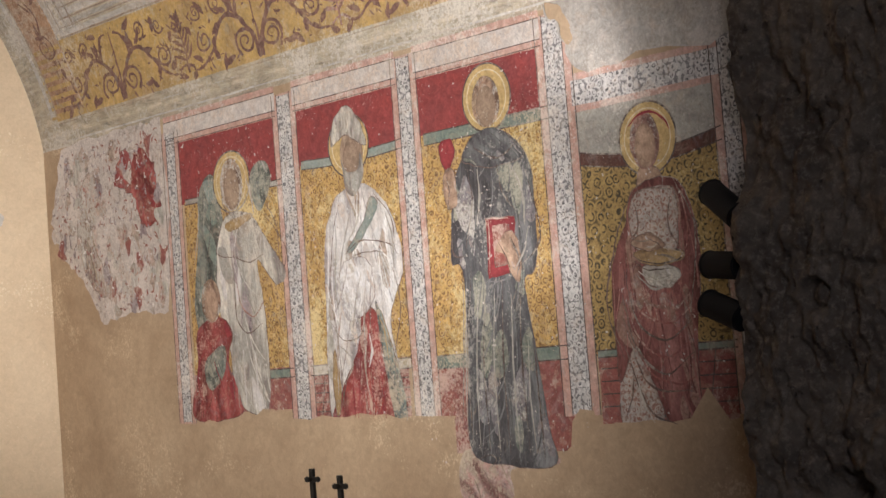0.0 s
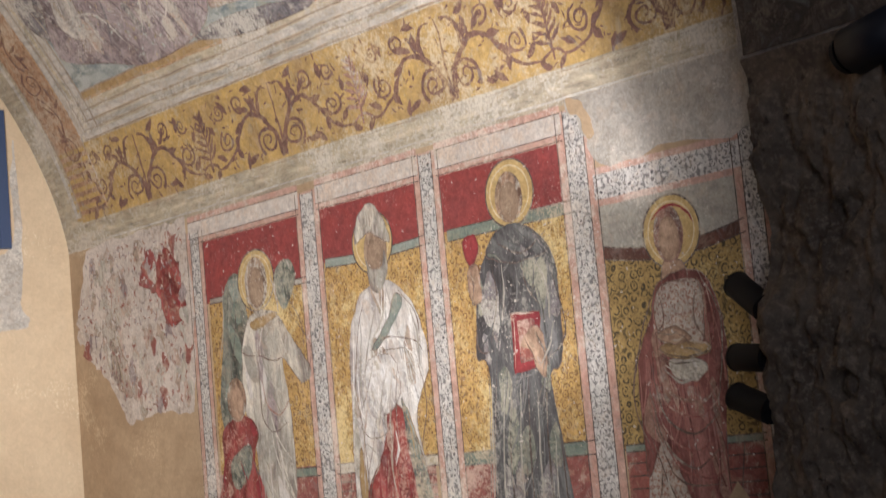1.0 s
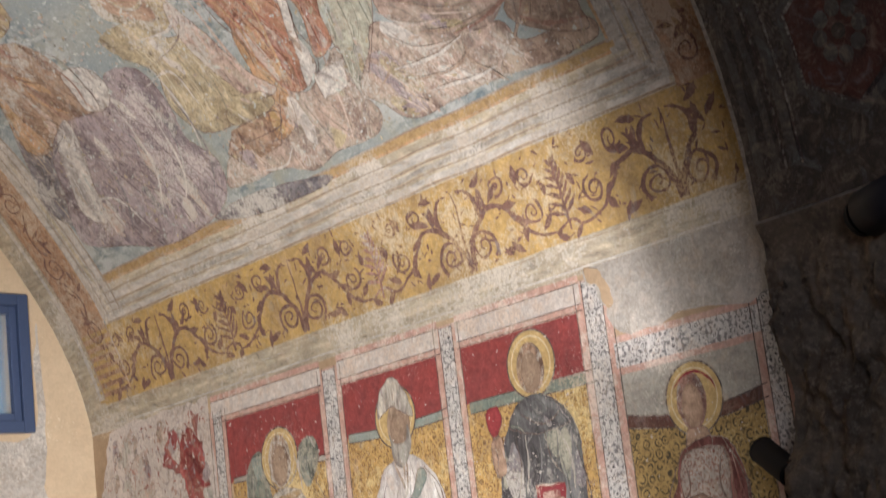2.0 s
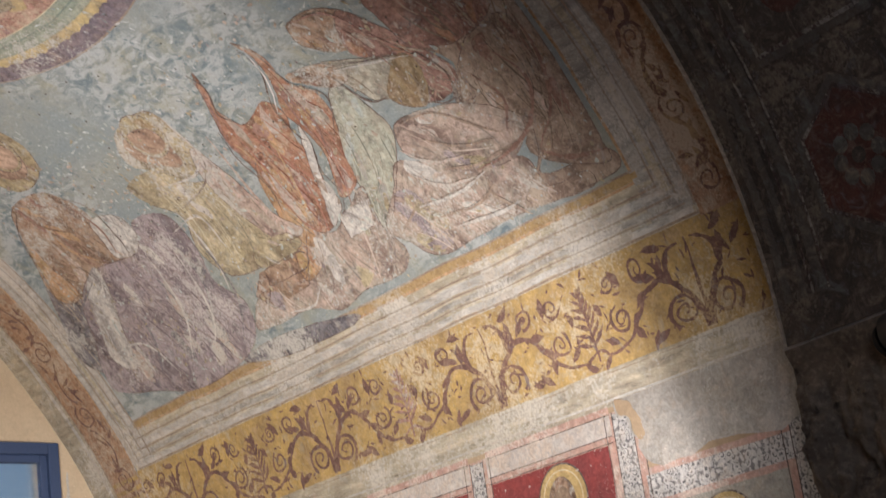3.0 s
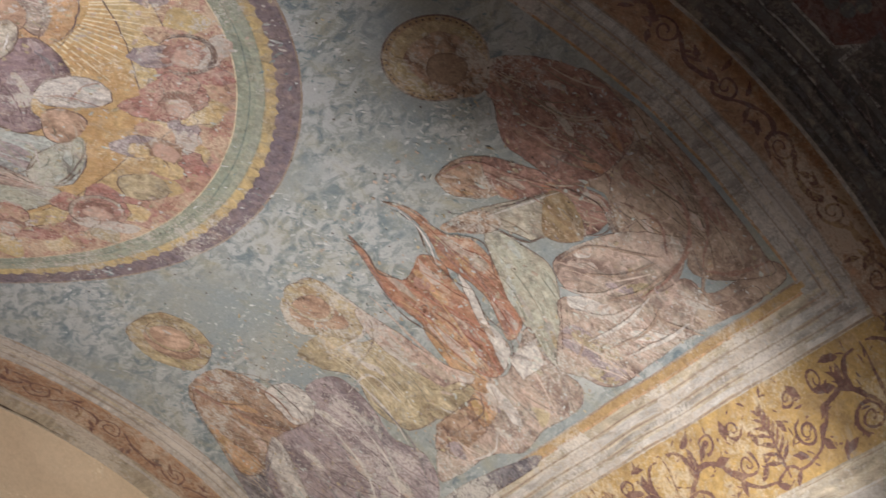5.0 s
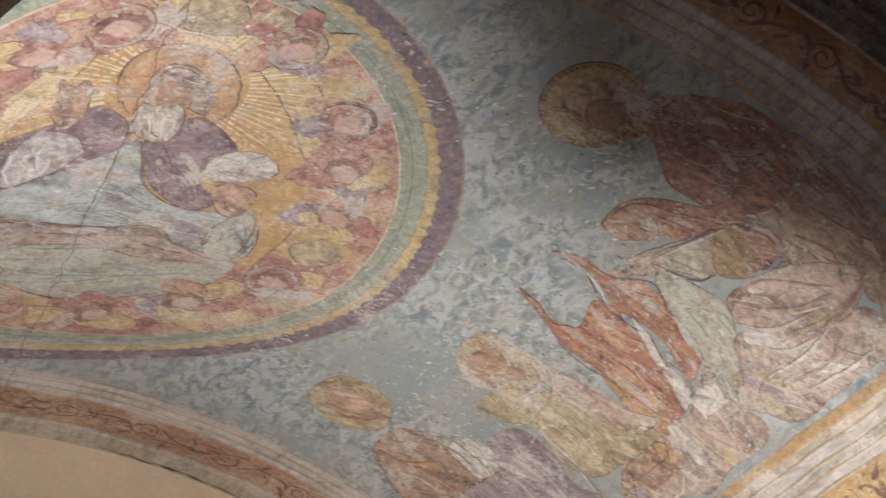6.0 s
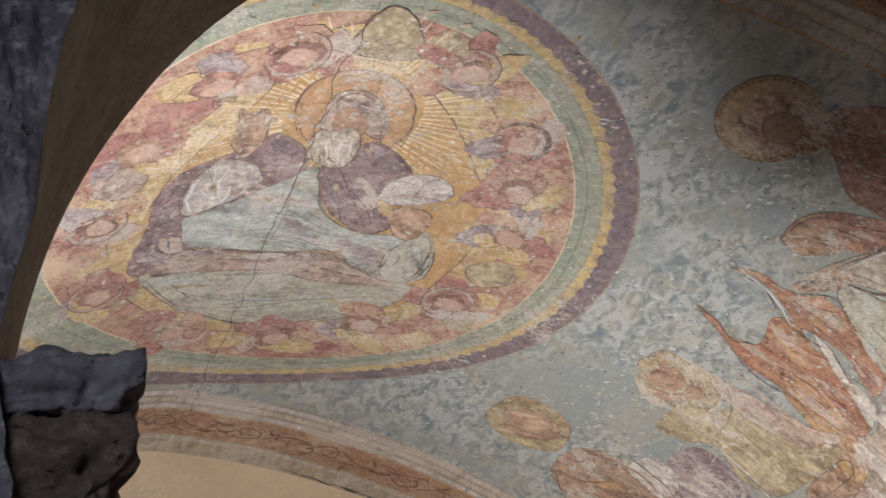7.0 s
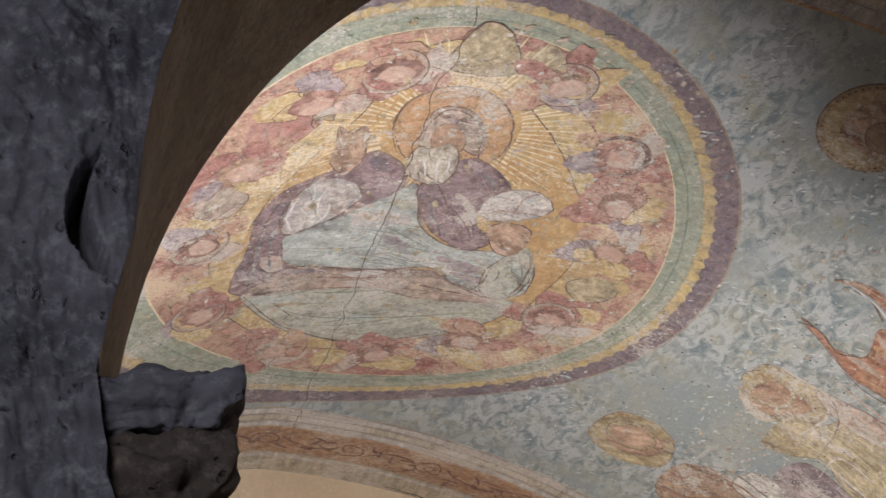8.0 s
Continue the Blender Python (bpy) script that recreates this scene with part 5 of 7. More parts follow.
stroke(p2, on_wall, "greyfield", 0.008, (6.252, 2.399), (6.205, 2.255), (6.209, 2.034))
stroke(p2, on_wall, "greyfield", 0.008, (6.632, 2.302), (6.667, 2.075), (6.651, 1.902))
stroke(p2, on_wall, "palerobe", 0.008, (6.419, 2.448), (6.475, 2.341), (6.576, 2.238))
stroke(p2, on_wall, "rosepaint", 0.006, (6.411, 2.137), (6.461, 1.888), (6.469, 1.636))
stroke(p2, on_wall, "rosepaint", 0.008, (6.602, 2.013), (6.673, 1.790), (6.706, 1.506))
stroke(p2, on_wall, "whiterobe", 0.009, (6.428, 1.802), (6.416, 1.717), (6.447, 1.635))
stroke(p2, on_wall, "ochre", 0.006, (6.346, 1.880), (6.313, 1.794), (6.295, 1.655))
stroke(p2, on_wall, "palepink", 0.009, (6.453, 1.775), (6.477, 1.637), (6.463, 1.496))
stroke(p2, on_wall, "bookred", 0.006, (6.581, 1.614), (6.585, 1.388))
stroke(p2, on_wall, "bookred", 0.006, (6.361, 1.631), (6.347, 1.381))
stroke(p2, on_wall, "greenrail", 0.006, (6.282, 1.764), (6.259, 1.598), (6.231, 1.405))

p3 = panel("monk_panel", "fresco panel of a grey robed shape with a red book", 5.55)
patch("red_field", 5.96, 5.10, 2.67, 3.0, on_wall, 0.002, PAINT["redfield"], p3)
patch("gold_field", 5.95, 5.10, 1.62, 2.71, on_wall, 0.004, PAINT["gold"], p3)
patch("red_floor", 5.97, 5.06, 1.20, 1.64, on_wall, 0.0044, PAINT["redfloor"], p3)
rail(p3, 5.93, 5.10, 2.69, 0.055, "greenrail", 0.0)
rail(p3, 5.95, 5.08, 1.63, 0.06, "greenrail", 0.0)
nimbus(p3, 5.485, 2.82, 0.155, on_wall, 3)
figure(p3, MONK, on_wall)
head(p3, 5.49, 2.78, 0.15, 0.2, on_wall, 9, "darkflesh", "brownrobe")
stroke(p3, on_wall, "ink", 0.006, (5.666, 2.064), (5.736, 1.624), (5.745, 1.206))
stroke(p3, on_wall, "ink", 0.006, (5.582, 1.978), (5.633, 1.592), (5.633, 1.199))
stroke(p3, on_wall, "ink", 0.006, (5.472, 1.968), (5.505, 1.585), (5.505, 1.197))
stroke(p3, on_wall, "ink", 0.007, (5.370, 1.908), (5.386, 1.579), (5.380, 1.195))
stroke(p3, on_wall, "ink", 0.006, (5.305, 1.701), (5.298, 1.449), (5.291, 1.168))
stroke(p3, on_wall, "ink", 0.005, (5.726, 2.044), (5.754, 1.730), (5.810, 1.307))
stroke(p3, on_wall, "greyfield", 0.007, (5.627, 1.982), (5.682, 1.595), (5.696, 1.205))
stroke(p3, on_wall, "greyfield", 0.007, (5.526, 1.947), (5.567, 1.588), (5.567, 1.198))
stroke(p3, on_wall, "greyfield", 0.007, (5.420, 1.912), (5.443, 1.582), (5.444, 1.196))
stroke(p3, on_wall, "greyfield", 0.006, (5.336, 1.703), (5.351, 1.451), (5.338, 1.194))
stroke(p3, on_wall, "greyfield", 0.005, (5.709, 1.990), (5.751, 1.624), (5.777, 1.259))
stroke(p3, on_wall, "ink", 0.005, (5.779, 2.261), (5.775, 2.123), (5.672, 2.112))
stroke(p3, on_wall, "ink", 0.006, (5.349, 2.034), (5.242, 2.099), (5.210, 2.196), (5.272, 2.458))
stroke(p3, on_wall, "ink", 0.006, (5.594, 2.603), (5.445, 2.534), (5.273, 2.611))
stroke(p3, on_wall, "ink", 0.005, (5.642, 2.509), (5.630, 2.350), (5.691, 2.146))
stroke(p3, on_wall, "ink", 0.005, (5.448, 2.508), (5.426, 2.376), (5.347, 2.276))
stroke(p3, on_wall, "greyfield", 0.008, (5.579, 2.501), (5.575, 2.369), (5.608, 2.242))
stroke(p3, on_wall, "greyfield", 0.008, (5.358, 2.495), (5.301, 2.360), (5.301, 2.207))
stroke(p3, on_wall, "ink", 0.005, (5.395, 2.166), (5.353, 2.060), (5.381, 1.973))
stroke(p3, on_wall, "greyfield", 0.007, (5.283, 2.205), (5.312, 2.106), (5.387, 2.012))
stroke(p3, on_wall, "contour", 0.0035, (5.790, 2.503), (5.776, 2.421), (5.801, 2.339))
stroke(p3, on_wall, "contour", 0.003, (5.821, 2.475), (5.820, 2.413))
stroke(p3, on_wall, "contour", 0.0035, (5.487, 2.163), (5.440, 2.094), (5.412, 2.019))
stroke(p3, on_wall, "pinkedge", 0.004, (5.542, 2.266), (5.396, 2.254))
stroke(p3, on_wall, "pinkedge", 0.003, (5.528, 2.254), (5.548, 2.011))
stroke(p3, on_wall, "ink", 0.004, (5.719, 1.174), (5.634, 1.188), (5.600, 1.162), (5.656, 1.127))

p4 = panel("basket_panel", "darker fresco panel of a red mantled shape with a basket", 4.56)
patch("grey_field", 4.95, 4.17, 2.40, 2.68, on_wall, 0.002, PAINT["greyfield"], p4)
patch("gold_field", 4.94, 4.16, 1.60, 2.44, on_wall, 0.004, PAINT["golddark"], p4)
patch("red_floor", 4.93, 4.20, 1.31, 1.62, on_wall, 0.0044, PAINT["redfloor"], p4)
rail(p4, 4.94, 4.17, 2.455, 0.055, "cofferred", 0.045)
rail(p4, 4.93, 4.18, 1.61, 0.03, "greenrail", 0.0)
tiles(p4, 4.92, 4.2, 1.33, 1.60)
patch("top_border_ground", 5.0, 4.12, 2.66, 2.83, on_wall, 0.0062, PAINT["pinkedge"], p4)
patch("top_border", 4.96, 4.15, 2.69, 2.80, on_wall, 0.0085, PAINT["border"], p4)
nimbus(p4, 4.555, 2.49, 0.152, on_wall, 3)
figure(p4, LADY, on_wall)
head(p4, 4.57, 2.46, 0.135, 0.2, on_wall, 8, "flesh", "rustdull")
stroke(p4, on_wall, "rustdull", 0.009, (4.704, 2.091), (4.674, 1.849), (4.499, 1.774), (4.398, 1.826))
stroke(p4, on_wall, "contour", 0.006, (4.738, 1.950), (4.688, 1.731), (4.538, 1.646), (4.386, 1.728))
stroke(p4, on_wall, "contour", 0.006, (4.762, 1.857), (4.701, 1.614), (4.553, 1.507), (4.401, 1.591))
stroke(p4, on_wall, "contour", 0.006, (4.772, 1.762), (4.655, 1.470), (4.419, 1.431))
stroke(p4, on_wall, "contour", 0.006, (4.783, 1.667), (4.666, 1.371), (4.522, 1.297))
stroke(p4, on_wall, "redfloor", 0.006, (4.724, 2.021), (4.681, 1.790), (4.518, 1.715), (4.392, 1.779))
stroke(p4, on_wall, "redfloor", 0.006, (4.750, 1.904), (4.694, 1.670), (4.545, 1.576), (4.394, 1.655))
stroke(p4, on_wall, "redfloor", 0.006, (4.762, 1.797), (4.662, 1.541), (4.504, 1.463), (4.407, 1.486))
stroke(p4, on_wall, "contour", 0.006, (4.656, 2.295), (4.767, 2.097), (4.850, 1.816), (4.775, 1.570))
stroke(p4, on_wall, "contour", 0.005, (4.439, 2.314), (4.351, 2.140), (4.351, 1.983), (4.408, 1.734))
stroke(p4, on_wall, "contour", 0.005, (4.660, 2.258), (4.643, 2.132), (4.706, 2.067))
stroke(p4, on_wall, "contour", 0.005, (4.457, 2.255), (4.479, 2.113), (4.427, 2.014))
stroke(p4, on_wall, "redfloor", 0.005, (4.402, 2.244), (4.379, 2.101), (4.398, 2.011))
stroke(p4, on_wall, "contour", 0.004, (4.675, 2.267), (4.564, 2.283), (4.445, 2.258))
stroke(p4, on_wall, "ink", 0.004, (4.694, 2.013), (4.599, 1.970), (4.463, 1.966), (4.408, 1.998))
stroke(p4, on_wall, "ink", 0.0035, (4.684, 1.988), (4.602, 1.942), (4.481, 1.940))
stroke(p4, on_wall, "contour", 0.003, (4.602, 2.079), (4.544, 2.045), (4.510, 2.004))
stroke(p4, on_wall, "contour", 0.003, (4.585, 2.097), (4.522, 2.059), (4.490, 2.016))
stroke(p4, on_wall, "greyfield", 0.006, (4.666, 1.920), (4.580, 1.860), (4.472, 1.883))
stroke(p4, on_wall, "palerobe", 0.006, (4.664, 1.943), (4.577, 1.895), (4.460, 1.912))
stroke(p4, on_wall, "bookred", 0.008, (4.652, 2.552), (4.597, 2.591), (4.529, 2.596), (4.457, 2.556), (4.432, 2.510))
stroke(p4, on_wall, "contour", 0.004, (4.736, 1.521), (4.753, 1.426), (4.803, 1.321))
stroke(p4, on_wall, "palerobe", 0.006, (4.714, 1.496), (4.694, 1.400), (4.642, 1.309))

separator(8.14, 7.985, 1.40, 3.06, "border", -0.035)
separator(7.09, 6.90, 1.37, 3.10, "border", -0.04)
separator(6.13, 5.955, 1.36, 3.12, "border", -0.04)
separator(5.15, 4.945, 1.35, 3.12, "border", -0.045)
separator(4.195, 4.03, 1.33, 2.95, "border", -0.04)
for y0, y1 in ((8.12, 7.07), (6.92, 6.10), (5.97, 5.12)):
    t = thing("top_frame", (WX, (y0 + y1) / 2, 3.0), "worn white painted frame above a red field", "painted border", "top frames of the panels")
    patch("pink_ground", y0, y1, 2.985, 3.15, on_wall, 0.007, PAINT["pinkedge"], t)
    patch("white_band", y0, y1, 3.02, 3.115, on_wall, 0.0095, PAINT["framewhite"], t)
    for z in (2.99, 3.02, 3.115):
        ribbons("edge_line", [[(Vector((y0 + (y1 - y0) * i / 20, z)), 0.0025) for i in range(21)]], on_wall, 0.0108, PAINT["ink"], t)

for t, y0, y1, z0 in ((p1, 7.0, 8.1, 1.45), (p2, 6.05, 7.0, 1.4), (p3, 5.1, 6.05, 1.15), (p4, 4.1, 5.05, 1.3)):
    for key, count, size, seed in (("framewhite", 420, (0.0015, 0.006), 3), ("lostground", 320, (0.0015, 0.007), 8)):
        losses(t, on_wall, count, (y0, y1), (z0, 3.05), size, key, 0.076 + 0.0002 * seed, seed, 2.6)

# bare plaster that laps over the foot of the paintings, and the pale repair beside the last panel
t = thing("plaster_repair", (WX, 7.0, 1.3), "smooth tan plaster lapping over the frescoes' broken foot", "plaster")
edge = [Vector((8.35 - i * 0.1, 1.40 + 0.035 * noise.noise((i * 0.7, 1, 1)) + (0.06 if 9 < i < 12 else 0) - (0.02 if i > 20 else 0))) for i in range(26)]
low = [Vector((5.86, 1.36)), Vector((5.86, 0.5)), Vector((8.35, 0.5))]
fill("plaster_lap", edge + low, on_wall, 0.036, M["plaster"], t)
edge = [Vector((5.20, 1.17)), Vector((5.13, 1.22)), Vector((5.11, 1.33)), Vector((5.06, 1.38)), Vector((4.98, 1.37)), Vector((4.95, 1.30))] + [Vector((4.85 - i * 0.1, 1.315 + 0.02 * noise.noise((i * 0.9, 4, 1)) + (0.13 if i == 5 else 0))) for i in range(9)]
fill("plaster_lap", edge + [Vector((3.98, 0.5)), Vector((5.2, 0.5))], on_wall, 0.038, M["plaster"], t)
t = thing("pale_plaster_patch", (WX, 4.5, 3.0), "pale grey plaster repair above the last panel", "plaster")
fill("pale_patch", frayed(rounded([Vector(p) for p in ((5.08, 3.15), (4.98, 3.0), (4.9, 2.84), (4.5, 2.85), (4.05, 2.86), (4.0, 3.3), (4.5, 3.32), (4.9, 3.28))]), 0.03), on_wall, 0.0125, M["greyplaster"], t)

fill("raised_edge", frayed(rounded([Vector(p) for p in ((5.07, 3.17), (4.99, 3.14), (4.94, 3.05), (4.93, 2.97), (4.97, 2.97), (5.0, 3.06), (5.05, 3.10))]), 0.012), on_wall, 0.05, M["plaster"], t, "tan broken plaster edge")

# ---- painted cornice above the panels ----
def along(name, u, y0, y1, half, surf, lift, key, parent, wobble=0.004):
    n = 80
    line = [(Vector((u + wobble * noise.noise((u * 3, (y0 + (y1 - y0) * i / n) * 3, 1)), y0 + (y1 - y0) * i / n)), half) for i in range(n + 1)]
    return ribbons(name, [line], surf, lift, PAINT[key], parent)


corn = thing("painted_cornice", (WX, 6.7, 3.15), "worn cream painted cornice with grey and orange lines", "painted cornice")
patch("cream_ground", 4.0, YE - 0.02, 3.145, ZC + 0.012, on_wall, 0.004, PAINT["cornice"], corn)
patch("cream_ground", 0.0, 3.2 / K, 4.0, YE - 0.02, on_vault, 0.003, PAINT["cornice"], corn)
for th, w, key in ((0.3, 0.006, "mould3"), (0.9, 0.004, "mouldline"), (1.5, 0.012, "mould1"), (2.3, 0.010, "mould3"), (2.75, 0.004, "mouldline")):
    along("cornice_line", th / K, 4.1, YE - 0.05, w, on_vault, 0.006 + w * 0.05, key, corn, 0.006)


# ---- scroll bands ----
def spiral(c, r, turns, a0, sense, w):
    n = int(18 * turns)
    return [(c + Vector((math.cos(a0 + sense * 2 * math.pi * turns * i / n), math.sin(a0 + sense * 2 * math.pi * turns * i / n))) * r * (1 - 0.86 * i / n), w * (1 - 0.55 * i / n)) for i in range(n + 1)]


def bow(a, b, c, w0, w1, n=12):
    a, b, c = Vector(a), Vector(b), Vector(c)
    return [(a * (1 - t) ** 2 + b * 2 * t * (1 - t) + c * t * t, w0 + (w1 - w0) * t) for t in (i / n for i in range(n + 1))]


def leaf(p, a, l, w):
    d = Vector((math.cos(a), math.sin(a)))
    s = Vector((-d.y, d.x))
    return [(Vector(p) + d * l * i / 7 + s * 0.25 * l * (i / 7) ** 2, w * math.sin(math.pi * min(1, (i + 0.4) / 7.4))) for i in range(8)]


def scroll_motif(o, h, flip):
    """One candelabrum of acanthus scrolls: o its foot, u up the vault, v along it; h the band's height."""
    L = []
    P = lambda u, v: o + Vector((u * h, v * h * flip))
    for s in (1, -1):
        q = lambda u, v: P(u, v * s)
        L.append(bow(q(0.02, 0.02), q(0.35, 0.05), q(0.55, 0.30), 0.018, 0.014))
        L.append(bow(q(0.55, 0.30), q(0.72, 0.55), q(0.40, 0.75), 0.016, 0.010))
        L.append(bow(q(0.40, 0.75), q(0.05, 1.0), q(0.12, 1.28), 0.011, 0.006))
        L.append(spiral(q(0.24, 0.24), 0.19 * h, 1.9, 2.5 if s * flip > 0 else -2.5 + math.pi * 2, -s * flip, 0.011))
        L.append(spiral(q(0.40, 0.98), 0.14 * h, 1.7, 0.6 * s * flip, s * flip, 0.009))
        L.append(spiral(q(0.80, 0.62), 0.12 * h, 1.5, 3.5 * s * flip, -s * flip, 0.008))
        L.append(spiral(q(0.78, 1.02), 0.10 * h, 1.5, 2.0 * s * flip, s * flip, 0.008))
        L.append(bow(q(0.55, 0.30), q(0.9, 0.30), q(0.88, 0.08), 0.016, 0.006))
        for u, v, a, l in ((0.60, 0.32, 0.4, 0.26), (0.66, 0.46, 1.0, 0.24), (0.56, 0.60, 1.9, 0.22), (0.42, 0.76, 2.5, 0.20), (0.30, 0.86, 3.5, 0.18), (0.62, 0.42, -0.5, 0.22),
                           (0.18, 1.08, 0.9, 0.2), (0.10, 1.22, 2.2, 0.16), (0.72, 0.88, 0.3, 0.2), (0.12, 0.48, 1.8, 0.2), (0.18, 0.62, 2.6, 0.2), (0.88, 0.3, 1.2, 0.2), (0.5, 1.2, 0.2, 0.16)):
            L.append(leaf(q(u, v), a if s * flip > 0 else -a, l * h, 0.020))
    L.append([(P(0.1 + 0.8 * i / 6, 0.0), 0.010 - 0.001 * i) for i in range(7)])
    return L


def fern(o, h):
    L = [[(o + Vector((h * (0.08 + 0.8 * i / 10), 0)), 0.008) for i in range(11)]]
    for i in range(7):
        for s in (1, -1):
            L.append(leaf(o + Vector((h * (0.25 + 0.09 * i), 0)), s * (1.0 - 0.05 * i), h * (0.26 - 0.022 * i), 0.012))
    L.append(bow(o + Vector((h * 0.12, -0.16 * h)), o + Vector((h * 0.25, 0)), o + Vector((h * 0.12, 0.16 * h)), 0.008, 0.008))
    return L


def loose(lines, amount=0.006, weight=1.0):
    return [[(p + Vector((noise.noise((p.x * 11, p.y * 11, 1)), noise.noise((p.x * 11, p.y * 11, 7)))) * amount * 2, w * weight * (0.75 + 0.5 * noise.noise((p.x * 30, p.y * 30, 4)))) for p, w in l] for l in lines]


band = thing("scroll_band", on_vault(8.3 / K, 6.7), "broad yellow painted band with violet acanthus scrolls", "painted band")
patch("gold_ground", 3.2 / K, 13.4 / K, 4.06, 9.3, on_vault, 0.004, PAINT["bandgold"], band)
for i in range(4):
    y0 = 4.42 + 1.345 * i
    cut = [l for l in loose(scroll_motif(Vector((3.3 / K, y0)), 0.48, 1), 0.008, 1.3) if 4.10 < min(p.y for p, _ in l) and max(p.y for p, _ in l) < 9.28]
    ribbons("acanthus_scroll", cut, on_vault, 0.0075, PAINT["bandink"], band)
    if i < 3:
        ribbons("fern_sprig", loose(fern(Vector((3.4 / K, y0 + 0.67)), 0.46), 0.006, 1.25), on_vault, 0.0075, PAINT["bandink" if i != 1 else "rustdull"], band)
bits = []
for i in range(420):
    p = Vector((dice.uniform(3.8, 12.9) / K, dice.uniform(4.12, 9.2)))
    bits.append(leaf(p, dice.uniform(0, 6.3), dice.uniform(0.02, 0.06), dice.uniform(0.003, 0.008)))
ribbons("small_leaves", bits, on_vault, 0.0068, PAINT["bandink"], band, "", "stuff")


side = thing("painted_moulding", on_vault(16.5 / K, 6.7), "grey, cream and orange painted mouldings round the vault scene", "painted moulding", "mouldings of the vault")
patch("moulding_ground", 13.4 / K, 19.6 / K, 4.28, 8.98, on_vault, 0.005, PAINT["mould1"], side)
for th, w, key in ((13.6, 0.006, "mouldline"), (14.1, 0.016, "mould3"), (14.8, 0.004, "mouldline"), (15.3, 0.014, "mould2"), (15.9, 0.005, "mouldline"), (16.6, 0.022, "mould3"),
                   (17.35, 0.005, "mouldline"), (17.9, 0.018, "mould1"), (18.5, 0.006, "orange"), (19.1, 0.022, "ochre"), (19.6, 0.005, "mouldline")):
    inset = (th - 13.4) / 6.2
    along("moulding_line", th / K, 4.28 + 0.24 * inset, 8.96 - 0.16 * inset, w, on_vault, 0.0072 + (0.002 if "line" in key else 0), key, side, 0.01)


def across(name, v, u0, u1, half, lift, key, parent, wobble=0.01, surf=None):
    n = 220
    line = [(Vector((u0 + (u1 - u0) * i / n, v + wobble * noise.noise(((u0 + (u1 - u0) * i / n) * 3, v * 3, 8)))), half) for i in range(n + 1)]
    return ribbons(name, [line], surf or on_vault, lift, PAINT[key], parent)


far = thing("end_arch_band", on_vault(30 / K, 9.1), "faded rust scroll band and mouldings along the end arch", "painted band", "bands of the arches")
patch("rust_ground", 4.0 / K, 176 / K, 8.97, 9.29, on_far, 0.0042, PAINT["bandrust"], far)
patch("plaster_ground", 0.0, 180 / K, 9.29, YE - 0.004, on_far, 0.0050, PAINT["cornice"], far)
patch("moulding_ground", 14.0 / K, 166 / K, 8.72, 8.97, on_far, 0.0060, PAINT["mould2"], far)
for v, w, key in ((8.73, 0.006, "mouldline"), (8.77, 0.022, "mould3"), (8.81, 0.005, "mouldline"), (8.85, 0.02, "mould1"), (8.89, 0.006, "mouldline"), (8.93, 0.02, "mould3"), (8.97, 0.008, "orange"), (9.29, 0.006, "mouldline"), (9.34, 0.018, "mould3")):
    across("moulding_line", v, 14.5 / K if v < 8.96 else 4 / K, 166 / K, w, 0.0085 + (0.002 if "line" in key else 0), key, far, 0.01, on_far)
twine = []
for i in range(16):
    o = Vector(((13 + i * 10.0) / K, 9.13))
    s = 1 if i % 2 else -1
    twine.append(spiral(o, 0.095, 1.7, 0.5, s, 0.010))
    twine.append(bow(o + Vector((0.09, 0)), o + Vector((0.2, 0.14 * s)), o + Vector((0.40, -0.05 * s)), 0.014, 0.008))
    for k in range(6):
        twine.append(leaf(o + Vector((0.08 + 0.055 * k, 0.03 * s * (k - 2))), dice.uniform(0, 6.3), 0.10, 0.016))
ribbons("scroll_ornament", loose(twine, 0.01), on_far, 0.0072, PAINT["bandink"], far)

near = thing("front_arch_band", on_vault(40 / K, 4.2), "dark ochre scroll band and grey mouldings along the front arch", "painted band", "bands of the arches")
patch("ochre_ground", 13.0 / K, 167 / K, YF + 0.05, 4.285, on_vault, 0.0046, PAINT["bandrust"], near)
patch("moulding_ground", 14.2 / K, 166 / K, 4.285, 4.535, on_vault, 0.0062, PAINT["mould2"], near)
for v, w, key in ((4.29, 0.006, "mouldline"), (4.325, 0.018, "mould3"), (4.36, 0.005, "mouldline"), (4.40, 0.02, "mould1"), (4.44, 0.005, "mouldline"), (4.485, 0.02, "mould2"), (4.53, 0.008, "orange")):
    across("moulding_line", v, (14.2 + (v - 4.28) * 22) / K, 160 / K, w, 0.0087 + (0.002 if "line" in key else 0), key, near)
twine = []
for i in range(22):
    o = Vector(((16 + i * 7.0) / K, 4.17))
    s = 1 if i % 2 else -1
    twine.append(spiral(o, 0.07, 1.6, 0.5, s, 0.011))
    twine.append(bow(o + Vector((0.06, 0)), o + Vector((0.15, 0.12 * s)), o + Vector((0.30, -0.04 * s)), 0.022, 0.012))
    for k in range(5):
        twine.append(leaf(o + Vector((0.06 + 0.05 * k, 0.02 * s * (k - 2))), dice.uniform(0, 6.3), 0.08, 0.016))
ribbons("scroll_ornament", loose(twine, 0.008), on_vault, 0.0072, PAINT["bandink"], near)

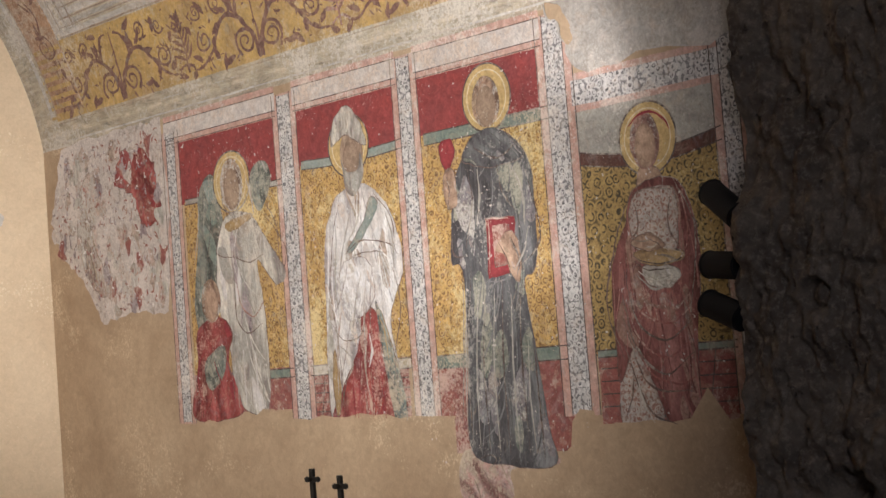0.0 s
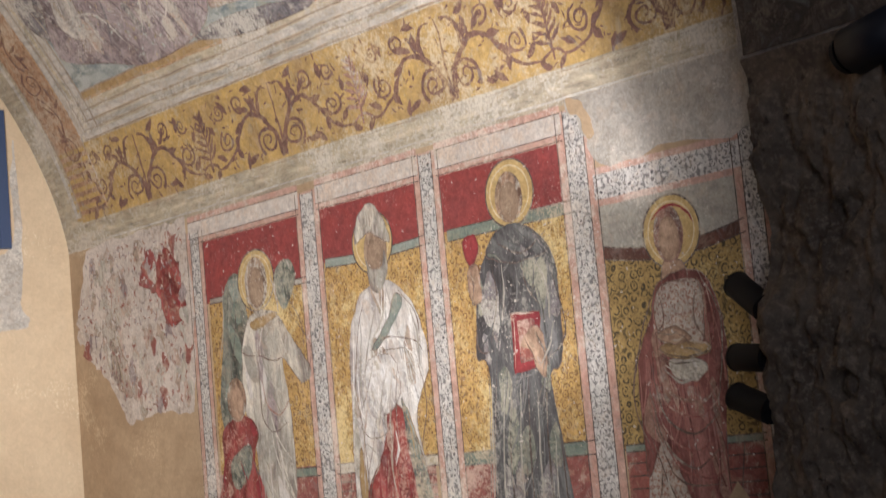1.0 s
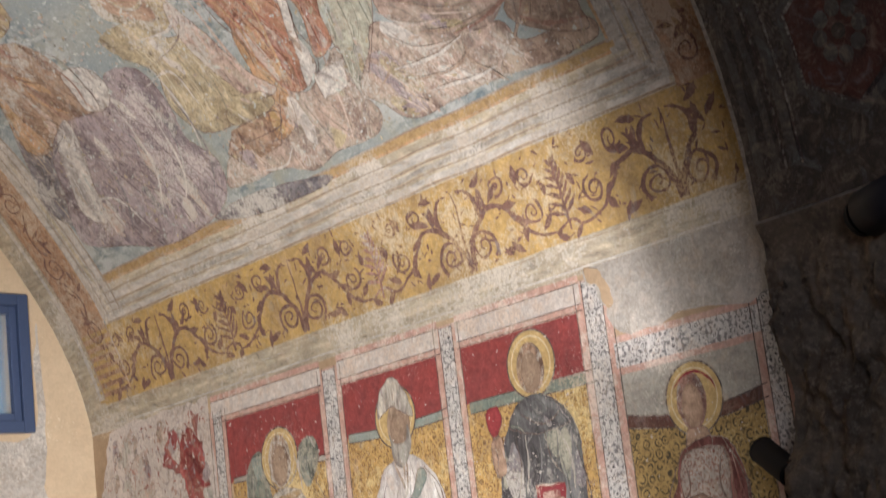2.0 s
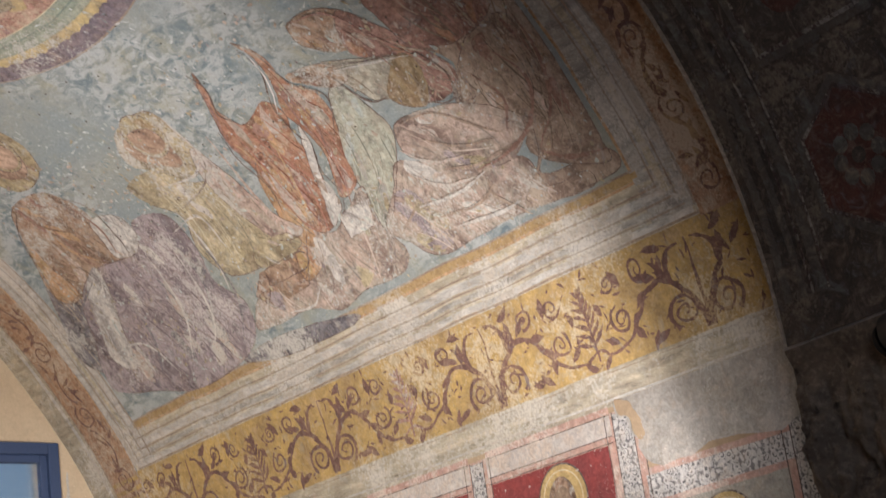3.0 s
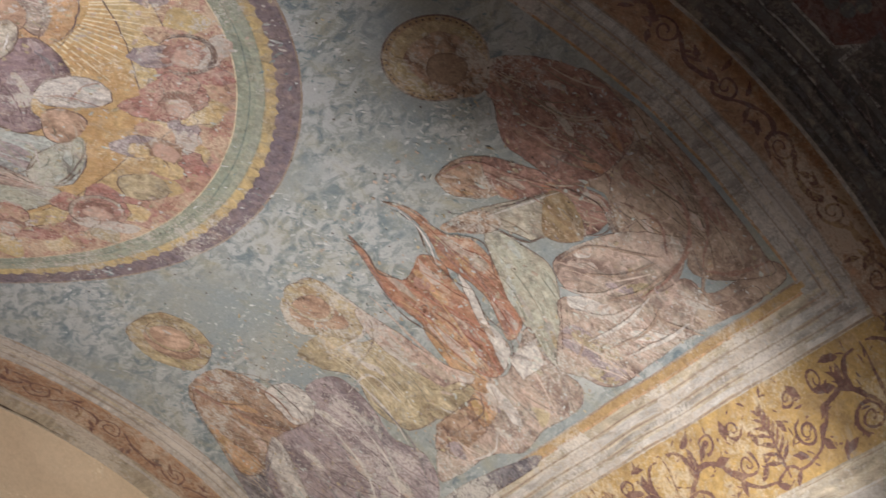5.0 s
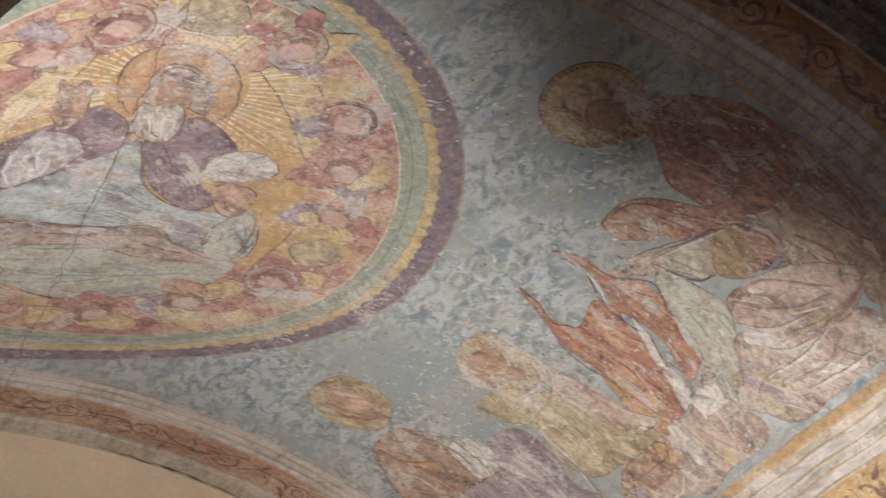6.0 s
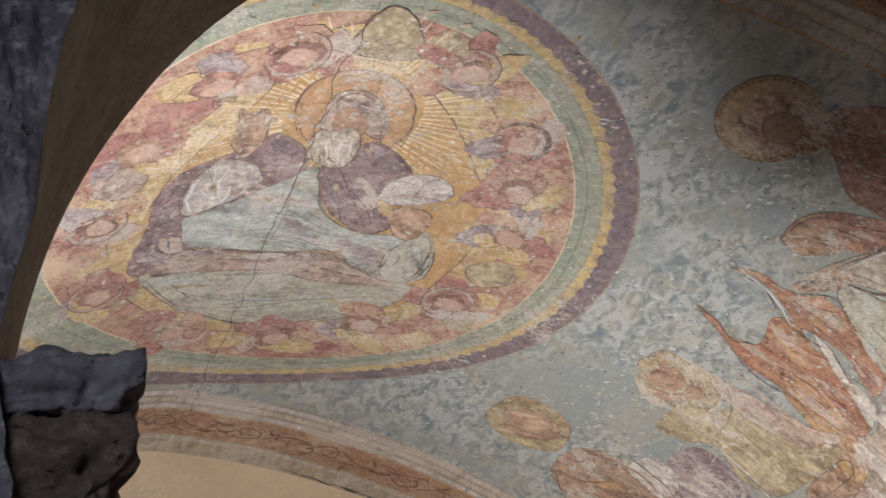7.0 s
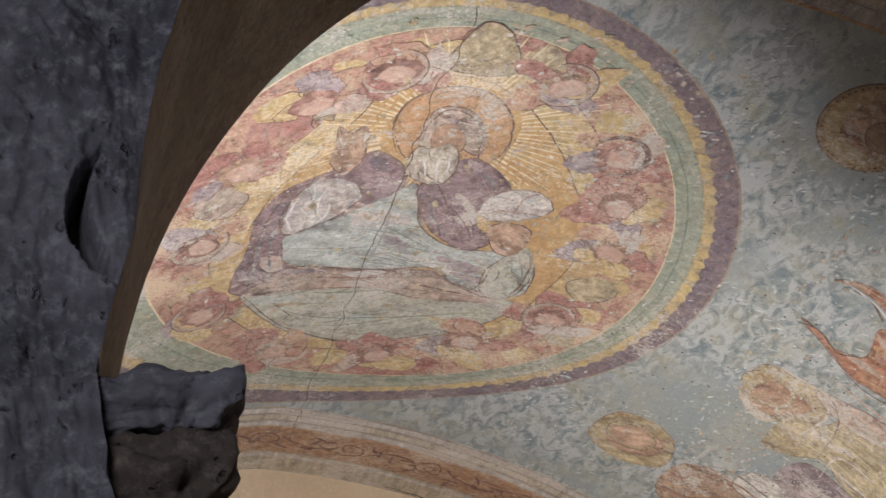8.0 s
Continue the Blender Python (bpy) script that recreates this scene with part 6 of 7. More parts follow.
# ---- the scene on the vault's flank ----
sc = thing("vault_scene", on_vault(35 / K, 6.7), "faded vault fresco of seated robed shapes on blue", "fresco", "paintings of the vault")
flecks = []
for i in range(2400):
    u, v = dice.uniform(36, 68) / K, dice.uniform(4.65, 8.6)
    if noise.noise((u * 1.6, v * 1.6, 2)) > dice.uniform(-0.25, 0.35):
        a = dice.gauss(0.9, 0.5)
        l = dice.uniform(0.012, 0.045)
        flecks.append([(Vector((u, v)) + Vector((math.cos(a), math.sin(a))) * l * j / 3, dice.uniform(0.002, 0.008) * (1 if j in (1, 2) else 0.3)) for j in range(4)])
ribbons("white_flaking", flecks[::2], on_vault, 0.0092, PAINT["whiteloss"], sc, "", "stuff")
ribbons("blue_flaking", flecks[1::2], on_vault, 0.0096, PAINT["bluepatch"], sc, "", "stuff")
for cu, cv, r in ((55.7, 7.99, 0.135), (47.6, 7.02, 0.14)):
    hoop("halo_ring", cu / K, cv, r * 0.86, r, on_vault, 0.046, PAINT["halo"], sc, 0.95, 40)
    hoop("halo_line", cu / K, cv, r, r * 1.04, on_vault, 0.047, PAINT["contour"], sc, 0.95, 40)
    for i in range(26):
        fill("halo_dot", oval(cu / K + r * 0.93 * math.cos(i * 0.2417), cv + r * 0.885 * math.sin(i * 0.2417), 0.004, 0.004, 6), on_vault, 0.0485, PAINT["ink"], sc)
for rows in (VAULTE, VAULTD, VAULTC, VAULTB, VAULTA):
    figure(sc, rows, on_vault, 0.0036)
stroke(sc, on_vault, "contour", 0.006, (50.1, 6.429), (47.7, 6.405), (44.9, 6.480), (42.8, 6.408))
stroke(sc, on_vault, "contour", 0.006, (50.0, 6.032), (47.6, 5.965), (43.5, 5.945), (40.2, 5.815), (36.5, 5.949))
stroke(sc, on_vault, "contour", 0.005, (49.6, 6.038), (46.0, 6.030), (42.5, 6.145), (38.7, 6.150), (37.4, 6.115))
stroke(sc, on_vault, "whitepaint", 0.012, (37.7, 6.146), (34.7, 6.225), (31.6, 6.200), (29.3, 6.284))
stroke(sc, on_vault, "contour", 0.004, (37.4, 6.104), (34.4, 6.175), (31.2, 6.154), (29.0, 6.231))
stroke(sc, on_vault, "contour", 0.005, (43.5, 6.578), (39.7, 6.611), (35.9, 6.565), (32.3, 6.603))
stroke(sc, on_vault, "rustdull", 0.009, (44.5, 6.034), (40.1, 6.065), (36.9, 6.055))
stroke(sc, on_vault, "rustdull", 0.009, (42.8, 5.994), (38.6, 5.998), (34.8, 6.072))
stroke(sc, on_vault, "rustred", 0.01, (41.0, 6.424), (36.3, 6.442), (32.5, 6.447))
stroke(sc, on_vault, "rustdull", 0.009, (36.6, 6.024), (33.2, 6.060), (29.6, 6.142))
stroke(sc, on_vault, "orange", 0.012, (39.1, 6.330), (34.3, 6.399), (30.3, 6.449))
stroke(sc, on_vault, "orange", 0.01, (41.5, 6.549), (37.9, 6.511), (33.5, 6.549))
stroke(sc, on_vault, "rustdull", 0.01, (49.1, 6.426), (45.5, 6.493), (41.9, 6.580), (39.0, 6.546))
stroke(sc, on_vault, "whiterobe", 0.006, (48.7, 6.001), (44.7, 6.048), (41.5, 6.151))
stroke(sc, on_vault, "contour", 0.006, (42.0, 5.707), (38.9, 5.656), (37.2, 5.583), (37.1, 5.473))
stroke(sc, on_vault, "contour", 0.005, (42.5, 5.675), (39.5, 5.219))
stroke(sc, on_vault, "whitepaint", 0.008, (42.0, 5.661), (39.3, 5.233))
stroke(sc, on_vault, "rustdull", 0.009, (48.1, 5.647), (46.9, 5.445), (43.4, 5.350), (39.0, 5.207))
stroke(sc, on_vault, "contour", 0.006, (39.3, 5.188), (36.0, 5.119), (33.5, 5.182), (34.6, 5.342))
stroke(sc, on_vault, "rustdull", 0.009, (45.4, 5.447), (41.9, 5.390), (39.4, 5.355))
stroke(sc, on_vault, "rustdull", 0.01, (38.3, 5.200), (36.1, 5.189), (34.3, 5.279))
stroke(sc, on_vault, "darkbody", 0.014, (36.3, 4.852), (31.8, 4.754), (28.0, 4.875), (26.4, 5.097), (26.4, 5.300))
stroke(sc, on_vault, "darkbody", 0.014, (38.1, 4.610), (32.9, 4.627), (28.4, 4.727), (25.4, 4.902))
stroke(sc, on_vault, "darkbody", 0.012, (34.7, 5.009), (31.2, 4.932), (28.2, 5.022))
stroke(sc, on_vault, "browndrape", 0.01, (28.1, 5.479), (26.9, 5.280), (26.9, 5.035))
stroke(sc, on_vault, "browndrape", 0.012, (25.3, 5.264), (23.5, 5.284), (21.1, 5.180), (20.1, 5.128))
stroke(sc, on_vault, "browndrape", 0.01, (24.3, 5.726), (23.4, 5.419), (24.4, 5.247))
stroke(sc, on_vault, "darkbody", 0.014, (25.2, 4.911), (23.4, 4.790), (22.4, 4.573))
stroke(sc, on_vault, "rosepaint", 0.012, (29.4, 5.683), (26.7, 5.541), (25.9, 5.319))
stroke(sc, on_vault, "whitepaint", 0.012, (25.9, 5.749), (25.3, 5.469), (26.0, 5.256))
stroke(sc, on_vault, "whitepaint", 0.012, (22.4, 5.585), (21.7, 5.320), (21.8, 5.155))
stroke(sc, on_vault, "rosepaint", 0.012, (32.0, 5.654), (29.2, 5.518), (28.1, 5.270))
stroke(sc, on_vault, "browndrape", 0.008, (34.1, 5.602), (33.6, 5.355), (30.4, 5.169), (28.4, 5.053))
stroke(sc, on_vault, "browndrape", 0.009, (31.7, 5.491), (29.2, 5.304), (28.3, 5.097))
stroke(sc, on_vault, "browndrape", 0.008, (29.1, 5.790), (26.2, 5.781), (24.3, 5.953))
stroke(sc, on_vault, "contour", 0.006, (28.1, 6.992), (28.1, 6.671), (26.2, 6.676), (26.2, 7.019))
stroke(sc, on_vault, "contour", 0.005, (28.1, 6.992), (26.2, 7.019), (23.5, 7.155))
stroke(sc, on_vault, "whitepaint", 0.009, (23.4, 6.676), (22.0, 6.785), (22.5, 6.979))
stroke(sc, on_vault, "contour", 0.006, (50.2, 8.285), (46.6, 8.533), (41.7, 8.649), (37.5, 8.727), (35.9, 8.547))
stroke(sc, on_vault, "contour", 0.006, (48.4, 8.010), (45.2, 7.850), (40.2, 7.843), (37.8, 7.863))
stroke(sc, on_vault, "darkbody", 0.009, (46.6, 8.243), (40.5, 8.231), (38.3, 8.165))
stroke(sc, on_vault, "orange", 0.012, (45.1, 8.296), (41.8, 8.270), (39.0, 8.129))
stroke(sc, on_vault, "darkbody", 0.01, (46.5, 7.965), (42.0, 7.910), (38.7, 7.950))
stroke(sc, on_vault, "whitepaint", 0.012, (38.0, 8.188), (32.2, 8.434), (23.4, 8.436))
stroke(sc, on_vault, "violetdark", 0.01, (37.0, 7.867), (30.0, 7.779), (23.7, 7.789))
stroke(sc, on_vault, "violetdark", 0.011, (38.2, 7.531), (30.9, 7.481), (24.1, 7.636))
stroke(sc, on_vault, "whitepaint", 0.009, (28.2, 8.615), (27.6, 8.290), (22.0, 8.106))
stroke(sc, on_vault, "whitepaint", 0.01, (39.1, 7.288), (32.4, 7.279), (28.0, 7.328))
stroke(sc, on_vault, "violetdark", 0.01, (37.5, 8.309), (34.1, 8.665), (27.9, 8.689))
stroke(sc, on_vault, "whitepaint", 0.01, (36.8, 7.751), (28.6, 7.792), (23.2, 7.937))
stroke(sc, on_vault, "violetdark", 0.01, (33.4, 8.163), (27.5, 8.174), (22.6, 8.291))
stroke(sc, on_vault, "whitepaint", 0.009, (36.4, 7.525), (26.9, 7.576), (23.1, 7.708))
stroke(sc, on_vault, "violetdark", 0.009, (36.0, 7.305), (27.7, 7.295), (21.9, 7.451))
stroke(sc, on_vault, "contour", 0.005, (43.6, 6.802), (41.4, 6.838), (39.5, 6.977), (38.8, 7.245))
stroke(sc, on_vault, "rosepaint", 0.012, (48.1, 6.812), (41.9, 6.805), (34.5, 6.816))
stroke(sc, on_vault, "rosepaint", 0.012, (43.8, 6.672), (36.6, 6.697), (29.8, 6.640))
stroke(sc, on_vault, "whitepaint", 0.01, (41.9, 7.211), (41.1, 6.972), (42.2, 6.838))
stroke(sc, on_vault, "whitepaint", 0.01, (37.1, 7.418), (37.2, 7.170), (32.8, 7.142))
stroke(sc, on_vault, "halo", 0.012, (46.0, 7.408), (43.8, 7.383), (42.3, 7.245))
GU, GV, GR, GQ = 56.0 / K, 5.045, 0.212, 1.31
fill("great_halo", oval(GU, GV, GR, GR * GQ), on_vault, 0.032, PAINT["halo"], sc, "", None, 0.5)
hoop("great_halo_rim", GU, GV, GR * 0.86, GR * 0.98, on_vault, 0.0335, PAINT["ochredull"], sc, GQ)
hoop("great_halo_line", GU, GV, GR * 0.98, GR * 1.02, on_vault, 0.0345, PAINT["contour"], sc, GQ)
fill("great_hair", frayed(rounded([Vector((u / K, v)) for u, v in ((58.4, 5.10), (57.5, 4.90), (54.5, 4.86), (51.8, 4.92), (51.0, 5.08), (53.0, 5.20), (56.5, 5.19))]), 0.012), on_vault, 0.035, PAINT["brownrobe"], sc, "", 150, 0.3)
fill("great_head", frayed(oval(54.6 / K, 5.06, 0.085, 0.105), 0.01), on_vault, 0.0362, PAINT["darkflesh"], sc, "", None, 0.7)
for i in range(46):
    a = 2 * math.pi * i / 46
    fill("halo_dot", oval(GU + GR * 0.92 * math.cos(a), GV + GR * GQ * 0.92 * math.sin(a), 0.006, 0.006, 6), on_vault, 0.0365, PAINT["ink"], sc)
dots = [oval(dice.uniform(36, 66) / K, dice.uniform(4.7, 8.0), 0.006, 0.006, 7) for i in range(70)]
for d in dots:
    fill("nail_hole", d, on_vault, 0.062, PAINT["crack"], sc)

for key, count, size, seed in (("whiteloss", 1100, (0.002, 0.009), 3), ("palepink", 1500, (0.003, 0.014), 11), ("paleblue", 1500, (0.003, 0.013), 17), ("violet", 700, (0.002, 0.009), 23), ("paleyellow", 1200, (0.003, 0.013), 31)):
    losses(sc, on_vault, count, (20 / K, 52 / K), (4.6, 8.65), size, key, 0.102 + 0.0003 * seed, seed)

# ---- the crown medallion ----
md = thing("vault_medallion", on_vault(89 / K, 6.52), "oval painted medallion at the crown with a striped border", "fresco", "paintings of the vault")
def ring_point(f, a):
    """On the medallion's border: f 0 at its inner edge, 1 at its outer one; the oval leans a little."""
    cu, cv = (87.85 + 2.34 * f) / K, 6.471 + 0.013 * f
    x, y = (1.154 + 0.397 * f) * math.cos(a), (1.510 + 0.303 * f) * math.sin(a)
    return Vector((cu + 0.972 * x - 0.235 * y, cv + 0.235 * x + 0.972 * y))


def border(name, f0, f1, key, lift, n=150):
    rows = 1 + int((f1 - f0) / 0.15)
    verts = []
    for j in range(rows + 1):
        for i in range(n):
            f = f0 + (f1 - f0) * j / rows
            f += 0.02 * noise.noise((i * 0.35, f * 9, 3)) if j in (0, rows) else 0.0
            verts.append(on_vault(*ring_point(f, 2 * math.pi * i / n), lift))
    mesh_of(name, verts, [(j * n + i, j * n + (i + 1) % n, (j + 1) * n + (i + 1) % n, (j + 1) * n + i) for j in range(rows) for i in range(n)], PAINT[key], md)


for name, f0, f1, key, lift in (("violet_border", 0.60, 1.0, "ringviolet", 0.006), ("yellow_border", 0.42, 0.62, "halo", 0.0075), ("green_border", 0.0, 0.44, "ringgreen", 0.009),
                                ("green_shade", 0.30, 0.42, "ringpale", 0.0098), ("inner_line", -0.03, 0.02, "ray", 0.0115), ("outer_line", 0.985, 1.02, "mouldline", 0.0075), ("green_line", 0.19, 0.215, "greenrail", 0.0105)):
    border(name, f0, f1, key, lift)
for i in range(104):
    a = 2 * math.pi * i / 104 + dice.gauss(0, 0.006)
    c = ring_point(0.52, a)
    d = (ring_point(0.52, a + 0.02) - c).normalized()
    e = Vector((-d.y, d.x))
    w = dice.uniform(0.85, 1.15)
    fill("border_bead", [c + d * 0.042 * w * math.cos(q) + e * (0.028 * math.sin(q) + 0.012 * math.cos(2 * q)) for q in np.linspace(0, 5.8, 11)], on_vault, 0.0105, PAINT["ringyellow" if i % 9 else "halo"], md)
fill("red_ground", [ring_point(0.0, 2 * math.pi * i / 90) for i in range(90)], on_vault, 0.043, PAINT["reddish"], md)
figure(md, FIELD, on_vault, 0.005)
stroke(md, on_vault, "contour", 0.006, (92.0, 5.845), (93.1, 5.647), (92.5, 5.462), (89.6, 5.363), (86.1, 5.406), (83.6, 5.553), (82.6, 5.758), (82.8, 5.923))
stroke(md, on_vault, "contour", 0.006, (92.9, 6.306), (96.5, 6.407), (99.1, 6.467), (100.1, 6.300), (98.8, 6.086), (96.3, 5.974), (93.8, 5.839))
stroke(md, on_vault, "contour", 0.007, (88.4, 6.124), (87.3, 6.409), (84.7, 6.575), (81.4, 6.640), (80.0, 6.573))
stroke(md, on_vault, "contour", 0.005, (101.3, 6.950), (101.5, 6.511), (100.5, 6.156), (98.0, 6.031))
stroke(md, on_vault, "contour", 0.006, (97.5, 6.758), (90.5, 6.850), (84.2, 6.825), (81.4, 6.953), (77.5, 7.055), (75.2, 7.019))
stroke(md, on_vault, "contour", 0.007, (85.8, 6.951), (83.2, 7.011), (78.6, 7.058))
stroke(md, on_vault, "contour", 0.007, (101.1, 7.008), (96.1, 7.369), (88.5, 7.588), (81.0, 7.474), (75.3, 7.249))
stroke(md, on_vault, "rustdull", 0.006, (99.0, 7.004), (89.8, 7.014), (82.6, 7.051), (75.0, 7.097))
stroke(md, on_vault, "rustdull", 0.007, (82.2, 6.323), (79.8, 6.270), (75.8, 6.283))
stroke(md, on_vault, "rustdull", 0.006, (79.3, 6.303), (78.9, 6.153), (77.6, 6.097))
stroke(md, on_vault, "contour", 0.006, (75.8, 6.568), (75.2, 6.709), (75.2, 6.928), (76.4, 7.050))
stroke(md, on_vault, "contour", 0.005, (78.6, 6.758), (78.7, 6.924), (79.4, 6.999))
stroke(md, on_vault, "contour", 0.005, (89.9, 5.834), (90.2, 5.663), (89.2, 5.534), (86.9, 5.568), (85.2, 5.711), (84.8, 5.862), (83.2, 5.927))
stroke(md, on_vault, "contour", 0.005, (90.9, 5.214), (90.1, 5.021), (88.8, 4.935), (86.6, 5.008), (84.5, 5.227))
stroke(md, on_vault, "contour", 0.004, (97.7, 5.623), (96.8, 5.768), (96.5, 5.920))
stroke(md, on_vault, "contour", 0.004, (96.3, 5.674), (95.6, 5.805))
stroke(md, on_vault, "contour", 0.004, (95.7, 5.637), (95.0, 5.800))
stroke(md, on_vault, "whiterobe", 0.009, (99.0, 6.142), (99.5, 6.323), (98.7, 6.443))
stroke(md, on_vault, "whiterobe", 0.007, (96.8, 6.096), (97.1, 6.254), (96.0, 6.392))
stroke(md, on_vault, "violetdark", 0.01, (101.2, 6.370), (101.1, 6.667), (100.8, 6.943))
stroke(md, on_vault, "violetdark", 0.009, (99.5, 6.205), (100.3, 6.480), (99.0, 6.906))
stroke(md, on_vault, "violetdark", 0.01, (86.9, 6.191), (86.2, 6.381), (83.5, 6.543))
stroke(md, on_vault, "violetdark", 0.009, (84.5, 5.972), (82.7, 6.041), (81.6, 6.134))
stroke(md, on_vault, "greyfield", 0.01, (95.8, 6.581), (91.1, 6.711), (87.1, 6.661))
stroke(md, on_vault, "greyfield", 0.009, (90.5, 6.265), (89.9, 6.510), (90.4, 6.765))
stroke(md, on_vault, "whitepaint", 0.008, (82.6, 6.719), (79.9, 6.720), (77.8, 6.912))
stroke(md, on_vault, "greyfield", 0.009, (84.0, 6.649), (81.7, 6.791), (79.3, 6.931))
stroke(md, on_vault, "greenrail", 0.006, (98.6, 7.131), (93.0, 7.305), (85.2, 7.319), (77.8, 7.210))
stroke(md, on_vault, "rustdull", 0.008, (95.4, 6.895), (90.2, 6.926), (86.0, 6.914))
stroke(md, on_vault, "contour", 0.005, (89.4, 5.988), (88.8, 6.079))
stroke(md, on_vault, "whiterobe", 0.006, (89.4, 5.877), (88.5, 6.033))
stroke(md, on_vault, "whiterobe", 0.006, (88.1, 5.897), (87.4, 6.067))
stroke(md, on_vault, "whiterobe", 0.006, (87.2, 5.873), (86.7, 6.019))
rays = []
o = Vector((88.0 / K, 5.70))
for i in range(84):
    a = 2 * math.pi * i / 84 + dice.gauss(0, 0.01)
    d = Vector((math.cos(a), math.sin(a) * 1.2))
    r0, r1 = 0.28, dice.uniform(0.48, 0.64)
    rays.append([(o + d * (r0 + (r1 - r0) * j / 5), 0.0065 - 0.0008 * j) for j in range(6)])
for r in rays:
    ribbons("ray", [r], on_vault, 0.0525, PAINT["ray"], md)
CHERUBS = ((94.8, 5.26), (80.6, 5.30), (73.2, 5.72), (70.9, 6.08), (69.2, 6.45), (70.7, 7.14), (77.5, 7.50), (96.3, 7.62), (105.1, 7.10), (107.0, 6.43), (105.2, 5.86), (100.6, 5.44), (85.5, 7.72))
for i, (th, v) in enumerate(CHERUBS):
    c = Vector((th / K, v))
    for s in range(5):
        a = 1.26 * s + 0.7 * i
        d, e = Vector((math.cos(a), math.sin(a))), Vector((-math.sin(a), math.cos(a)))
        o = c + d * 0.11 + e * dice.gauss(0, 0.03)
        l, w = dice.uniform(0.11, 0.17), dice.uniform(0.06, 0.10)
        turn = dice.gauss(0.5, 0.5)
        d, e = d * math.cos(turn) + e * math.sin(turn), e * math.cos(turn) - d * math.sin(turn)
        pts = [o + d * l * math.cos(q) + e * w * math.sin(q) * dice.uniform(0.7, 1.2) for q in np.linspace(0, 5.5, 8)]
        wing = fill("cherub_wing", frayed(rounded(pts, 4), 0.02), on_vault, 0.088 + 0.0012 * s + 0.0006 * (i % 2), PAINT[("cherubred", "reddish", "cherubred", "violet", "cherubred", "yellowfield", "rosepaint")[(s * 2 + i) % 7]], md)
        ribbons("wing_contour", [[(p, 0.0025) for p in frayed(rounded(pts, 4), 0.02)[3:24]]], on_vault, 0.0955 + 0.0003 * s, PAINT["contour"], wing)
    if i in (0, 1, 2, 5, 8, 9):
        arc = [(c + Vector((math.cos(q), 1.15 * math.sin(q))) * 0.118, 0.012 * math.sin((q - 0.6 * i) * 0.6)) for q in np.linspace(0.6 * i, 0.6 * i + 5.2, 26)]
        ribbons("cherub_halo", [arc], on_vault, 0.098, PAINT["contour" if i == 2 else "palepink"], md)
        ribbons("halo_line", [[(c + (p - c) * 1.10, 0.003) for p, w in arc[2:-3]]], on_vault, 0.0985, PAINT["contour"], md)
    turn = radians(35 * i)
    ring = lambda a, b, o: [c + o + Vector((math.cos(turn) * a * math.cos(q) - math.sin(turn) * b * math.sin(q), math.sin(turn) * a * math.cos(q) + math.cos(turn) * b * math.sin(q))) for q in np.linspace(0, 6.05, 22)]
    fill("cherub_hair", frayed(ring(0.108, 0.082, Vector((0, 0))), 0.035), on_vault, 0.100, PAINT[("darkbody", "brownrobe", "rustdull")[i % 3]], md, "", 40.0 * i, 0.3)
    fill("cherub_face", frayed(ring(0.070, 0.060, Vector((-0.014, 0.018))), 0.016), on_vault, 0.102, PAINT["cherubflesh"], md, "", None, 0.4)
for i in range(26):
    a = 2 * math.pi * (i + 0.5) / 26
    c = ring_point(-0.45, a)
    pts = [c + Vector((math.cos(b * 1.6 + i), math.sin(b * 1.6 + i))) * dice.uniform(0.04, 0.13) for b in range(4)]
    fill("field_patch", frayed(rounded(pts, 4), 0.012), on_vault, 0.0485 + 0.0004 * (i % 5), PAINT[("yellowfield", "paleyellow", "cherubred", "ringyellow")[i % 4]], md)
for key, count, size, seed in (("whitepaint", 1100, (0.002, 0.012), 5), ("paleyellow", 900, (0.004, 0.018), 13), ("rosepaint", 1000, (0.004, 0.019), 19), ("paleblue", 600, (0.003, 0.013), 29)):
    losses(md, on_vault, count, (65 / K, 112 / K), (4.9, 7.9), size, key, 0.104 + 0.0003 * seed, seed)
crackline = [Vector((90.5 / K + 0.06 * noise.noise((v * 2.3, 1, 1)) + 0.030 * noise.noise((v * 7, 2, 1)) + 0.012 * noise.noise((v * 21, 2, 5)), v)) for v in np.linspace(4.85, 8.75, 90)]
t = thing("vault_crack", on_vault(90.5 / K, 6.5), "thin dark crack along the crown of the vault", "crack")
ribbons("crack_line", [[(p, 0.0015 + 0.0025 * abs(noise.noise((p.y * 6, 3, 2)))) for p in crackline]], on_vault, 0.115, PAINT["crack"], t)

t = thing("plaster_gap", on_far(68 / K, YE - 0.03), "dark gap where the end arch plaster has parted", "crack")
gap = [(Vector((u / K, YE - 0.035 + 0.03 * noise.noise((u * 0.4, 1, 4)))), 0.003 + 0.016 * max(0.0, noise.noise((u * 0.55, 3, 2)) + 0.35) * (1 - abs(u - 67) / 11)) for u in np.linspace(57, 77, 60)]
ribbons("gap_line", [gap], on_far, 0.05, PAINT["crack"], t)

